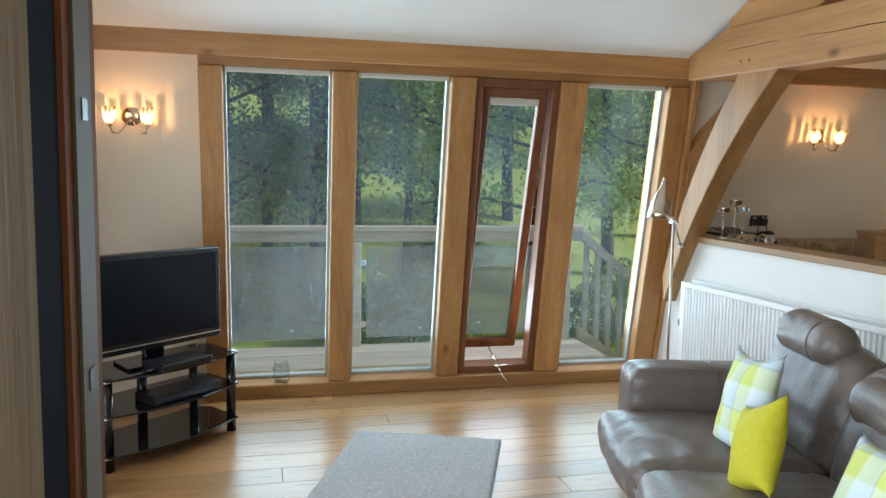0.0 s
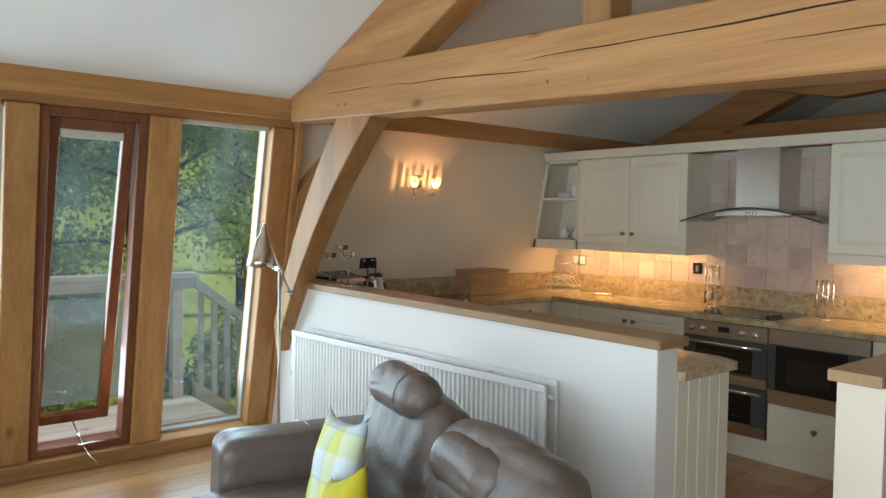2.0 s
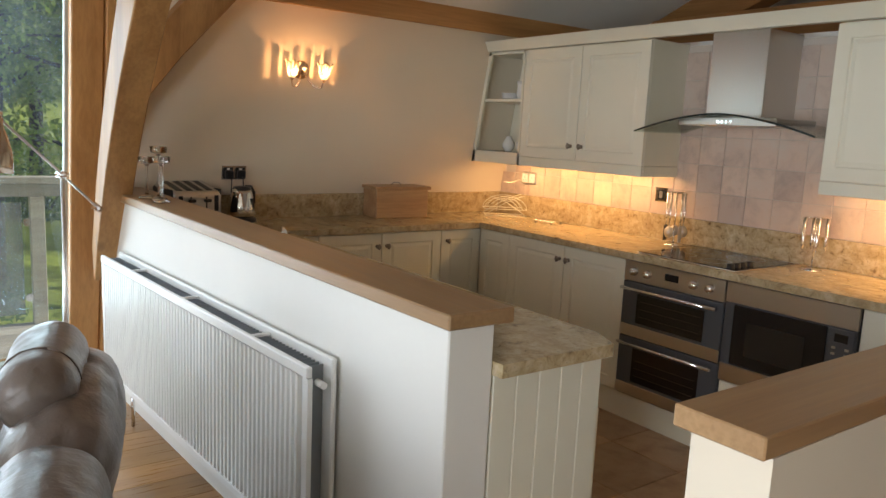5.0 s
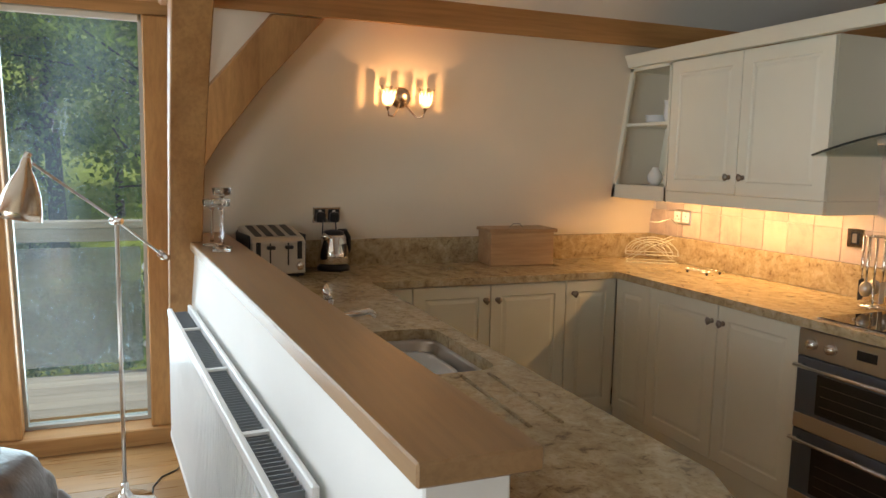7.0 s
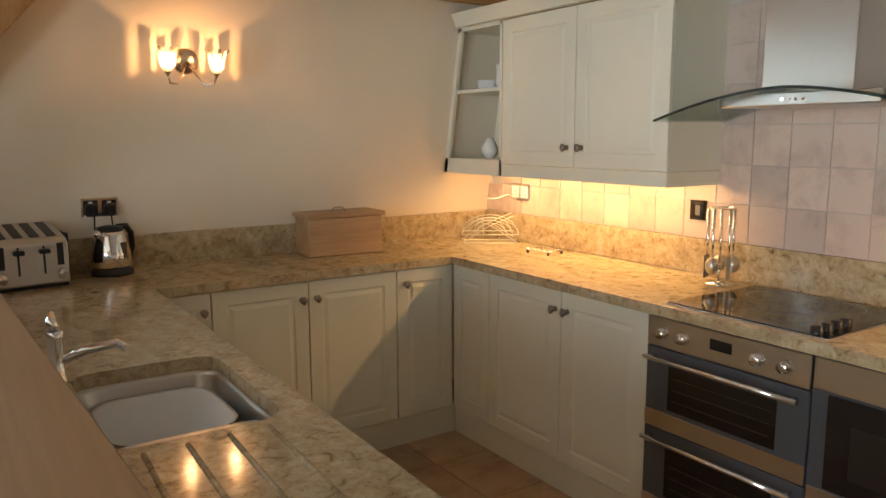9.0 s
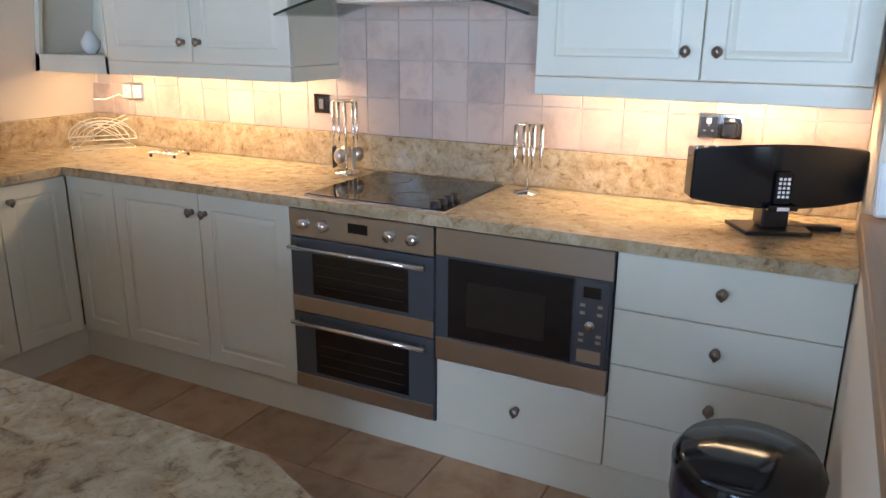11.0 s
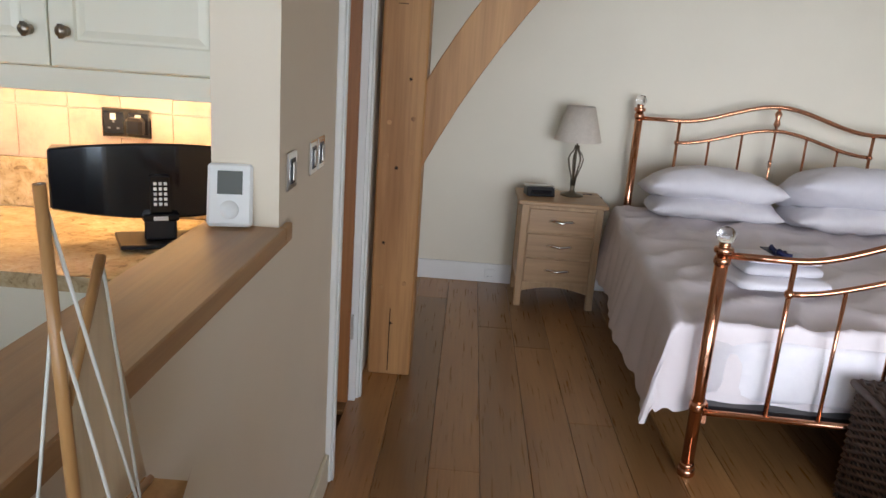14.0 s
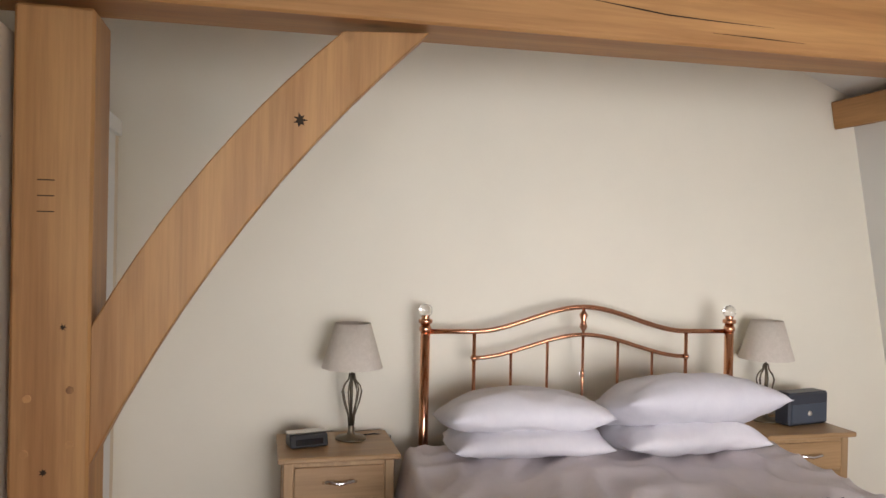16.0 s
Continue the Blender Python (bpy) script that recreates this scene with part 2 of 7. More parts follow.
def add_tube(bm, pts, r, seg=10, caps=True):
    """A round bar along points; r is one radius or one for each point."""
    pts = [Vector(p) for p in pts]
    rad = r if isinstance(r, (list, tuple)) else [r] * len(pts)
    rings = []
    up = Vector((0.123, 0.31, 1)).normalized()
    for i, p in enumerate(pts):
        d = (pts[min(i + 1, len(pts) - 1)] - pts[max(i - 1, 0)]).normalized()
        s = d.cross(up)
        if s.length < 0.15:
            s = d.cross(Vector((1, 0.2, 0)))
        s.normalize()
        u = s.cross(d)
        rings.append([bm.verts.new(p + rad[i] * (math.cos(k * 2 * math.pi / seg) * s + math.sin(k * 2 * math.pi / seg) * u)) for k in range(seg)])
    for a, b in zip(rings, rings[1:]):
        for k in range(seg):
            f = bm.faces.new((a[k], a[(k + 1) % seg], b[(k + 1) % seg], b[k]))
            f.smooth = True
    if caps:
        bm.faces.new(rings[0][::-1])
        bm.faces.new(rings[-1])
    return bm


def tube(*a, **k):
    return add_tube(bmesh.new(), *a, **k)


def add_lathe(bm, profile, seg=20, at=(0, 0, 0), m=None):
    """A turned shape: (radius, height) pairs round the z axis."""
    before = set(bm.verts) if m is not None else ()
    rings = [[bm.verts.new((at[0] + max(r, 0.0004) * math.cos(2 * math.pi * k / seg), at[1] + max(r, 0.0004) * math.sin(2 * math.pi * k / seg), at[2] + z)) for k in range(seg)] for r, z in profile]
    for a, b in zip(rings, rings[1:]):
        for k in range(seg):
            f = bm.faces.new((a[k], a[(k + 1) % seg], b[(k + 1) % seg], b[k]))
            f.smooth = True
    mark(bm, before, m)
    return bm


def lathe(*a, **k):
    return add_lathe(bmesh.new(), *a, **k)


def add_ball(bm, at, r, seg=12, squash=1.0):
    n = max(4, seg // 2)
    return add_lathe(bm, [(r * math.sin(math.pi * i / n), -r * squash * math.cos(math.pi * i / n)) for i in range(n + 1)], seg, at)


def ball(*a, **k):
    return add_ball(bmesh.new(), *a, **k)


def part(name, bm, material, parent=None, label="", smooth=False):
    me = bpy.data.meshes.new(name)
    if smooth:
        for f in bm.faces:
            f.smooth = True
    bm.to_mesh(me)
    bm.free()
    me.materials.append(material)
    ob = new(name, me)
    if parent is not None:
        ob.parent = parent
    if label:
        ob["label"] = label
    return ob


def thing(name, label, category, x=0, y=0, z=0, rz=0, group="", kind="", m=None):
    ob = new(name)
    ob.empty_display_size = 0.1
    ob.matrix_world = m if m is not None else pose(x, y, z, 0, 0, rz)
    return tagged(ob, label, category, group, kind)


def structure(name, bm, material, label, category, m=None):
    ob = part(name, bm, material)
    if m is not None:
        ob.matrix_world = m
    return tagged(ob, label, category, kind="structure")


def arc(a, b, n, bulge):
    """Points from a to b bowed sideways by bulge (two coordinates)."""
    ax, ay, bx, by = *a, *b
    dx, dy = bx - ax, by - ay
    return [(ax + dx * t - dy * bulge * 4 * t * (1 - t), ay + dy * t + dx * bulge * 4 * t * (1 - t)) for t in (i / n for i in range(n + 1))]


# ---- large structure ----
RIDGE_Y, RIDGE_Z, PITCH, PITCH_S = 0.78, 3.80, 0.43, 0.365


def roof_z(y):
    return RIDGE_Z - (PITCH if y > RIDGE_Y else PITCH_S) * abs(y - RIDGE_Y)


floor = structure("floor", box(-1.3, 8.45, -3.5, 5.0, -0.25, -0.022), mat("subfloor", (0.10, 0.06, 0.03), 0.9), "wide oak board floor with a satin finish", "floor")
ztop = 2.20 * 1.018
structure("wall_north_living", box(-1.3, -0.158, 0, 0.22, -0.05, ztop), WALL, "cream plaster wall leaning inward", "wall", LEAN)
structure("wall_north_kitchen", box(2.995, 8.45, 0, 0.22, -0.05, ztop), WALL, "cream plaster wall leaning inward behind the kitchen", "wall", LEAN)
# The gap between these pieces is an assumed opening for the west fill.
ww = prism([(0.2, -0.05), (0.75, -0.05), (0.75, 3.79), (0.2, 3.6)], "x", -1.3, -1.15)
add_prism(ww, [(2.75, -0.05), (4.92, -0.05), (4.48, 2.24), (2.75, 3.0)], "x", -1.3, -1.15)
add_prism(ww, [(0.75, 2.1), (2.75, 2.1), (2.75, 3.0), (RIDGE_Y, 3.86), (0.75, 3.79)], "x", -1.3, -1.15)
structure("wall_west", ww, WALL, "cream plaster gable wall with an assumed, unseen opening", "wall")
structure("wall_entrance", box(-1.15, -0.62, 0.22, 0.44, -0.05, 3.5), WALL, "cream plaster wall beside the entrance", "wall")
structure("wall_over_entrance", box(-0.62, 2.75, 0.22, 0.44, 2.12, 3.55), WALL, "cream plaster wall over the entrance", "wall")
# Closing wall out of view; its opening is made up for the bedroom fill.
wr = bmesh.new()
add_box(wr, 2.62, 2.75, -3.3, -2.75, -0.05, 3.0)
add_box(wr, 2.62, 2.75, -0.2, 0.05, -0.05, 3.4)
add_box(wr, 2.62, 2.75, -2.75, -0.2, 2.1, 3.0)
add_box(wr, 2.62, 2.75, -2.75, -0.2, -0.05, 0.2)
structure("wall_return", wr, WALL, "cream plaster wall", "wall")
south = bmesh.new()
add_box(south, 2.62, 8.45, -0.2, 0, -0.05, 2.52)
structure("wall_south", south, WALL_PALE, "pale plaster wall leaning inward", "wall", LEAN_S)
structure("wall_east", prism([(-3.45, -0.05), (4.95, -0.05), (4.48, 2.24), (RIDGE_Y, 3.86), (-2.93, 2.50)], "x", 8.3, 8.45), WALL_WARM, "pale cream plaster gable wall behind the bed", "wall")
structure("ceiling_north", prism([(4.54, roof_z(4.54)), (RIDGE_Y, RIDGE_Z), (RIDGE_Y, RIDGE_Z + 0.15), (4.54, roof_z(4.54) + 0.15)], "x", -1.3, 8.45), CEIL, "white sloping ceiling", "ceiling")
structure("ceiling_south", prism([(-3.4, roof_z(-3.4)), (RIDGE_Y, RIDGE_Z), (RIDGE_Y, RIDGE_Z + 0.15), (-3.4, roof_z(-3.4) + 0.15)], "x", -1.3, 8.45), CEIL, "white sloping ceiling", "ceiling")

# kitchen back wall, the partition beside it, and the low room behind
structure("wall_kitchen", box(5.795, 5.9, 1.117, 4.72, -0.05, 2.02), WALL, "low cream plaster wall behind the kitchen", "wall")
pt = bmesh.new()
add_box(pt, 5.21, 5.93, 0.967, 1.115, -0.05, 2.08)
add_box(pt, 6.50, 8.3, 0.967, 1.115, -0.05, 2.08)
add_box(pt, 5.93, 6.50, 0.967, 1.115, 2.0, 2.08)
structure("wall_partition", pt, WALL, "cream plaster partition with a white top edge", "wall")
structure("ceiling_low_room", box(5.9, 8.3, 1.117, 4.55, 2.0, 2.06), CEIL, "flat white ceiling of the low room", "ceiling")

# half walls
def rising(bm):
    """The half wall's top rises a little towards the windows."""
    for v in bm.verts:
        if v.co.z > 0.9:
            v.co.z += 0.018 * (v.co.y - 1.8)
    return bm


ha = structure("half_wall_a", rising(prism([(3.20, 1.80), (3.345, 1.80), (3.156, 4.85), (3.011, 4.85)], "z", -0.05, 1.015, 0.004)), WALL_PALE, "pale painted half wall between sitting room and kitchen", "half wall")
capa = part("cap", rising(prism([(3.180, 1.775), (3.388, 1.775), (3.200, 4.78), (2.994, 4.78)], "z", 1.015, 1.055, 0.004)), OAK_CAP, ha, "oiled oak capping board")
hb = structure("half_wall_b", box(3.21, 5.2099, 0.967, 1.115, -0.05, 1.010), WALL, "pale painted half wall at the kitchen's side", "half wall")
part("cap", prism([(3.185, 1.137), (3.185, 0.968), (5.209, 0.950), (5.209, 1.137)], "z", 1.010, 1.050, 0.003), OAK_CAPX, hb, "oiled oak capping board")
part("cap_end", box(5.2095, 5.268, 0.950, 0.9665, 1.010, 1.050, 0.002), OAK_CAPX, hb)


# ---- oak frame ----
def truss(name, x, depth, tilt, label, queen, base):
    t = thing(name, label, "roof truss", kind="structure")

    def zt(y):
        return base + 0.28 + tilt * (y - 4.0)

    def zb(y):
        return base + tilt * (y - 4.0)
    part("tie_beam", prism([(4.34, zb(4.34)), (4.34, zb(4.34) + 0.16), (3.93, zt(3.93)), (-2.4, zt(-2.4)), (-2.78, zb(-2.78) + 0.16), (-2.78, zb(-2.78))], "x", x, x + depth, 0.008), OAK_Y, t, "broad oak tie beam with drying cracks")
    part("rafter", prism([(3.95, zt(3.95) - 0.05), (3.95, roof_z(3.95) - 0.005), (0.80, roof_z(0.80) - 0.005), (0.80, roof_z(0.80) - 0.30), (3.30, zt(3.3) - 0.05)], "x", x + 0.02, x + depth - 0.02, 0.006), OAK_Y, t, "sloping oak principal rafter")
    part("rafter", prism([(-2.39, zt(-2.4) - 0.05), (-2.39, roof_z(-2.39) - 0.005), (0.76, roof_z(0.76) - 0.005), (0.76, roof_z(0.76) - 0.30), (-1.74, zt(-1.74) - 0.05)], "x", x + 0.02, x + depth - 0.02, 0.006), OAK_Y, t, "sloping oak principal rafter")
    for q in queen:
        part("queen_post", box(x + 0.03, x + depth - 0.03, q, q + 0.14, zt(q) - 0.02, roof_z(q) - 0.2, 0.006), OAK_Z, t, "upright oak queen post")
    for y in (3.78, 3.70, 2.17, 1.96, 0.35, 0.28):
        part("peg", tube([(x - 0.006, y, zb(y) + 0.07), (x + 0.03, y, zb(y) + 0.07)], 0.010, 8), OAK_X, t)
    return t


t1 = truss("roof_truss", 2.915, 0.20, 0.045, "exposed oak roof truss with pegged joints", (1.88, -0.45), 2.105)
t1["label"] = "exposed oak roof truss with cracked tie beam over the half wall"
brace_out, brace_in = arc((3.82, 2.11), (4.60, 0.80), 8, 0.045), arc((3.46, 2.095), (4.56, 0.62), 8, 0.055)
part("brace", prism(brace_out + brace_in[::-1], "x", 2.935, 3.075, 0.005), OAK_Z, t1, "curved oak brace")
part("brace", prism([(-3.0 + 4.34 - y, z) for y, z in brace_out + brace_in[::-1]][::-1], "x", 2.94, 3.08), OAK_Z, t1, "curved oak brace")
t0 = copy_thing(t1, Matrix.Translation((-4.05, 0, 0)))
t0["label"] = "exposed oak roof truss against the gable wall"

t2 = thing("roof_truss", "exposed oak roof truss with a braced post beside the bed", "roof truss", kind="structure")
part("tie_beam", prism([(4.45, 2.125), (4.45, 2.25), (4.25, 2.36), (-2.6, 2.42), (-2.78, 2.30), (-2.78, 2.19)], "x", 6.72, 6.92, 0.007), OAK_Y, t2, "broad oak tie beam")
part("rafter", prism([(4.2, 2.33), (0.80, roof_z(0.8) - 0.004), (0.80, roof_z(0.8) - 0.27), (3.45, 2.35)], "x", 6.74, 6.90, 0.006), OAK_Y, t2, "sloping oak principal rafter")
part("rafter", prism([(-2.64, 2.33), (0.76, roof_z(0.76) - 0.004), (0.76, roof_z(0.76) - 0.27), (-1.9, 2.37)], "x", 6.74, 6.90, 0.006), OAK_Y, t2, "sloping oak principal rafter")
for q in (1.86, -0.45):
    part("queen_post", box(6.75, 6.89, q, q + 0.18, 2.35, roof_z(q) - 0.2, 0.006), OAK_Z, t2, "upright oak queen post")
part("post", box(6.76, 6.96, 0.755, 0.945, 0.0, 2.14, 0.008), OAK_Z, t2, "upright oak post with pegs and knots")
bo, bi = arc((0.757, 1.32), (0.12, 2.14), 10, -0.044), arc((0.757, 0.955), (-0.125, 2.155), 10, -0.048)
part("brace", prism(bo + bi[::-1], "x", 6.765, 6.87, 0.004), OAK_Z, t2, "curved oak brace with a star-shaped knot")
part("strut", prism([(2.95, 2.76), (2.16, 2.65), (2.16, 2.53), (2.55, 2.50), (3.1, 2.62)], "x", 6.60, 6.73, 0.004), OAK_Y, t2, "short oak strut")
for y, z in ((0.90, 1.14), (0.80, 1.16), (0.905, 1.00), (0.80, 1.02), (0.90, 0.42), (0.80, 0.44), (0.06, 2.20), (-0.03, 2.20), (0.93, 2.19), (0.85, 2.19)):
    part("peg", tube([(6.725 if z > 2.1 else 6.753, y, z), (6.80, y, z)], 0.010, 8), OAK_X, t2)



def crack(parent, x, pts, seed, width=0.006):
    """A jagged drying crack on a face of constant x, along (y, z) points."""
    r = random.Random(seed)
    line = []
    for (y0, z0), (y1, z1) in zip(pts, pts[1:]):
        n = max(3, int(abs(y1 - y0) + abs(z1 - z0)) * 14 + 3)
        line += [(y0 + (y1 - y0) * k / n, z0 + (z1 - z0) * k / n + r.uniform(-0.004, 0.004)) for k in range(n)]
    up = [(y, z + width * math.sin(math.pi * k / (len(line) - 1)) ** 0.6 * r.uniform(0.35, 1.0) / 2 + 0.0004) for k, (y, z) in enumerate(line)]
    dn = [(y, z - width * math.sin(math.pi * k / (len(line) - 1)) ** 0.6 * r.uniform(0.35, 1.0) / 2 - 0.0004) for k, (y, z) in enumerate(line)]
    bm = bmesh.new()
    u, d = [bm.verts.new((x, *p)) for p in up], [bm.verts.new((x, *p)) for p in dn]
    for k in range(len(u) - 1):
        bm.faces.new((u[k], u[k + 1], d[k + 1], d[k]))
    part("crack", bm, CRACK, parent)


CRACK = mat("crack_shadow", (0.03, 0.016, 0.008), 0.95)
crack(t1, 2.9135, [(2.35, 2.20), (1.85, 2.19), (1.35, 2.175), (0.6, 2.17), (-0.6, 2.12)], 1, 0.012)
crack(t1, 2.9135, [(3.30, 2.215), (2.95, 2.20), (2.55, 2.17), (1.95, 2.13)], 2, 0.007)
crack(t1, 2.9135, [(3.95, 2.25), (3.6, 2.235), (3.35, 2.23)], 3, 0.005)
crack(t1, 2.9135, [(1.25, 2.10), (0.8, 2.085), (0.2, 2.07)], 4, 0.005)
crack(t2, 6.7185, [(-0.55, 2.285), (-0.85, 2.255), (-1.4, 2.245)], 5, 0.005)
crack(t2, 6.7185, [(-1.0, 2.215), (-1.5, 2.21)], 6, 0.005)

# wall plates and the window posts, all leaning with the wall
wp = structure("wall_plate_north", box(-1.14, 8.3, -0.10, 0.16, 2.155 * 1.018, 2.30 * 1.018, 0.006), OAK_X, "long oak wall plate over the windows", "beam", LEAN)
structure("wall_plate_south", box(2.75, 8.298, -0.10, 0.14, 2.275 * 1.018, 2.43 * 1.018, 0.006), OAK_X, "long oak wall plate", "beam", LEAN_S)
structure("window_sill_beam", box(-0.158, 2.995, -0.075, 0.15, 0.0, 0.105, 0.006), OAK_X, "low oak sill beam under the windows", "beam", LEAN)
structure("window_head_beam", box(-0.158, 2.995, -0.02, 0.15, 2.10 * 1.018, 2.16 * 1.018, 0.004), OAK_X, "oak head beam over the windows", "beam", LEAN)
for i, (a, b) in enumerate(((-0.157, -0.022), (0.618, 0.765), (1.352, 1.512), (2.078, 2.262), (2.845, 2.994))):
    structure("window_post", box(a, b, -0.055, 0.15, 0.1055, 2.10 * 1.018, 0.006), OAK_Z, "square oak post between windows", "post", LEAN)
structure("truss_post", box(2.9965, 3.04, -0.09, 0.15, 0.0, 2.15 * 1.018, 0.006), OAK_Z, "leaning oak post at the half wall", "post", LEAN)
structure("truss_post", box(-1.14, -0.955, -0.13, 0.0, 0.0, 2.15 * 1.018, 0.006), OAK_Z, "leaning oak post with a long crack", "post", LEAN)
wo = [(3.042, 1.715), (3.13, 1.85), (3.23, 1.97), (3.41, 2.190)]
wi = [(3.042, 1.32), (3.10, 1.46), (3.18, 1.60), (3.37, 1.86), (3.65, 2.190)]
structure("wind_brace", prism(wo + wi[::-1], "y", -0.09, -0.002, 0.004), OAK_Z, "curved dark oak wind brace on the kitchen wall", "brace", LEAN)


def fixed_window(name, a, b, label):
    w = thing(name, label, "window", kind="structure", m=LEAN)
    z0, z1 = 0.106, 2.10 * 1.018
    fr = bmesh.new()
    for x in (a, b - 0.016):
        add_box(fr, x, x + 0.016, 0.03, 0.075, z0, z1)
    add_box(fr, a + 0.016, b - 0.016, 0.03, 0.075, z0, z0 + 0.02)
    add_box(fr, a + 0.016, b - 0.016, 0.03, 0.075, z1 - 0.02, z1)
    part("window_frame", fr, mat("grey_glazing_bead", (0.42, 0.42, 0.38), 0.5), w)
    part("blind", box(a + 0.01, b - 0.01, -0.01, 0.028, z1 - 0.035, z1 - 0.002, 0.006), paint("cream_blind", (0.60, 0.57, 0.49), 0.7), w, "rolled-up cream blind")
    p = part("pane", box(a + 0.016, b - 0.016, 0.048, 0.054, z0 + 0.02, z1 - 0.02), PANE, w)
    p.visible_shadow = False
    return w


fixed_window("window_1", -0.022, 0.618, "tall fixed window with a rolled-up blind")
fixed_window("window_2", 0.765, 1.352, "tall fixed window with a rolled-up blind")
fixed_window("window_4", 2.262, 2.845, "tall fixed window with a rolled-up blind")

w3 = thing("window_3", "tall hardwood window tilted open at the bottom", "window", kind="structure", m=LEAN)
fr = bmesh.new()
z0, z1 = 0.106, 2.10 * 1.018
for x in (1.512, 2.026):
    add_box(fr, x, x + 0.052, -0.03, 0.08, z0, z1, 0.004)
add_box(fr, 1.564, 2.026, -0.03, 0.08, z0, z0 + 0.05, 0.004)
add_box(fr, 1.564, 2.026, -0.03, 0.08, z1 - 0.055, z1, 0.004)
part("window_frame", fr, RED_FRAME, w3, "dark hardwood outer frame")
sash = part("sash", box(0, 0.001, 0, 0.001, 0, 0.001), RED_FRAME, w3)
bm = bmesh.new()
h = z1 - z0 - 0.12
for x in (1.568, 1.960):
    add_box(bm, x, x + 0.062, -0.02, 0.035, -h, 0, 0.004)
add_box(bm, 1.630, 1.960, -0.02, 0.035, -h, -h + 0.062, 0.004)
add_box(bm, 1.630, 1.960, -0.02, 0.035, -0.062, 0, 0.004)
bm.to_mesh(sash.data)
bm.free()
sash.matrix_basis = pose(0, 0.045, z1 - 0.058, 6.5)
sash["label"] = "hardwood sash swung outward at the bottom"
p = part("pane", box(1.630, 1.960, 0.004, 0.010, -h + 0.062, -0.062), PANE, sash)
p.visible_shadow = False
part("blind", box(1.63, 1.96, -0.035, -0.004, -0.11, -0.062, 0.006), MATS["cream_blind"], sash, "rolled-up cream blind")
st = tube([(1.80, -0.055, z0 + 0.055), (1.83, -0.10, z0 + 0.0), (1.87, -0.13, z0 - 0.05)], 0.005, 6)
add_tube(st, [(1.77, -0.06, z0 + 0.06), (1.93, -0.05, z0 + 0.06)], 0.006, 6)
add_tube(st, [(1.80, -0.05, z0 + 0.06), (1.80, 0.20, z0 + 0.10)], 0.004, 6)
part("window_stay", st, CHROME, w3, "chrome stay holding the sash open")

# Assumed window, out of view, closing the added gap in the gable.
w6 = thing("window_6", "assumed window in the gable wall, out of view", "window", kind="structure")
fr = bmesh.new()
for y in (0.752, 2.698):
    add_box(fr, -1.28, -1.20, y, y + 0.05, 0.0, 2.098, 0.003)
add_box(fr, -1.28, -1.20, 0.8025, 2.6975, 0.0, 0.06, 0.003)
add_box(fr, -1.28, -1.20, 0.8025, 2.6975, 2.04, 2.098, 0.003)
part("window_frame", fr, RED_FRAME, w6, "hardwood frame")
p = part("pane", box(-1.244, -1.238, 0.8025, 2.6975, 0.06, 2.04), PANE, w6)
p.visible_shadow = False

for z0, z1, y in ((0.02, 0.32, 0.855),):
    part("crack", box(6.7585, 6.7592, y - 0.002, y + 0.002, z0, z1), CRACK, t2)
for z in (1.615, 1.655, 1.695):
    part("carpenters_mark", box(6.7585, 6.7592, 0.845, 0.885, z - 0.0015, z + 0.0015), CRACK, t2)


def knot(parent, x, y, z, r, seed):
    """A small star-shaped knot on a face of constant x."""
    rk = random.Random(seed)
    bm = bmesh.new()
    ring = [bm.verts.new((x, y + r * s * math.cos(q), z + r * s * math.sin(q))) for q, s in ((2 * math.pi * k / 14, rk.uniform(0.75, 1.1) if k % 2 else rk.uniform(0.35, 0.55)) for k in range(14))]
    bm.faces.new(ring)
    part("knot", bm, CRACK, parent)


knot(t2, 6.7635, 0.235, 1.885, 0.022, 3)
for y, z, r in ((0.86, 0.95, 0.012), (0.82, 1.32, 0.010), (0.90, 0.62, 0.011), (0.85, 0.25, 0.010)):
    knot(t2, 6.7585, y, z, r, int(z * 100))

# ---- more materials ----


def granite():
    m = mat("polished_granite", (0.5, 0.4, 0.25), 0.12)
    n = Nodes(m)
    v = n.world_coords((1, 1, 1))
    flow = n.noise(n.world_coords((3.0, 1.2, 3.0)), 3.0, 6, 0.65, 1.2)
    fine = n.noise(v, 90, 4, 0.7)
    mid = n.noise(v, 26, 5, 0.65, 0.8)
    a = n.ramp(flow, [(0.25, (0.38, 0.275, 0.165)), (0.5, (0.56, 0.45, 0.29)), (0.75, (0.65, 0.555, 0.40))])
    b = n.ramp(mid, [(0.30, (0.20, 0.13, 0.08)), (0.42, (0.75, 0.68, 0.55)), (0.62, (1, 1, 1))])
    c = n.ramp(fine, [(0.30, (0.42, 0.38, 0.35)), (0.44, (1, 1, 1)), (0.68, (1.0, 1.0, 1.0)), (0.74, (1.25, 1.2, 1.1))])
    n.link(n.mix(0.75, n.mix(0.8, a, b, "MULTIPLY"), c, "MULTIPLY"), n.b.inputs["Base Color"])
    n.rough(mid, 0.08, 0.16)
    return m


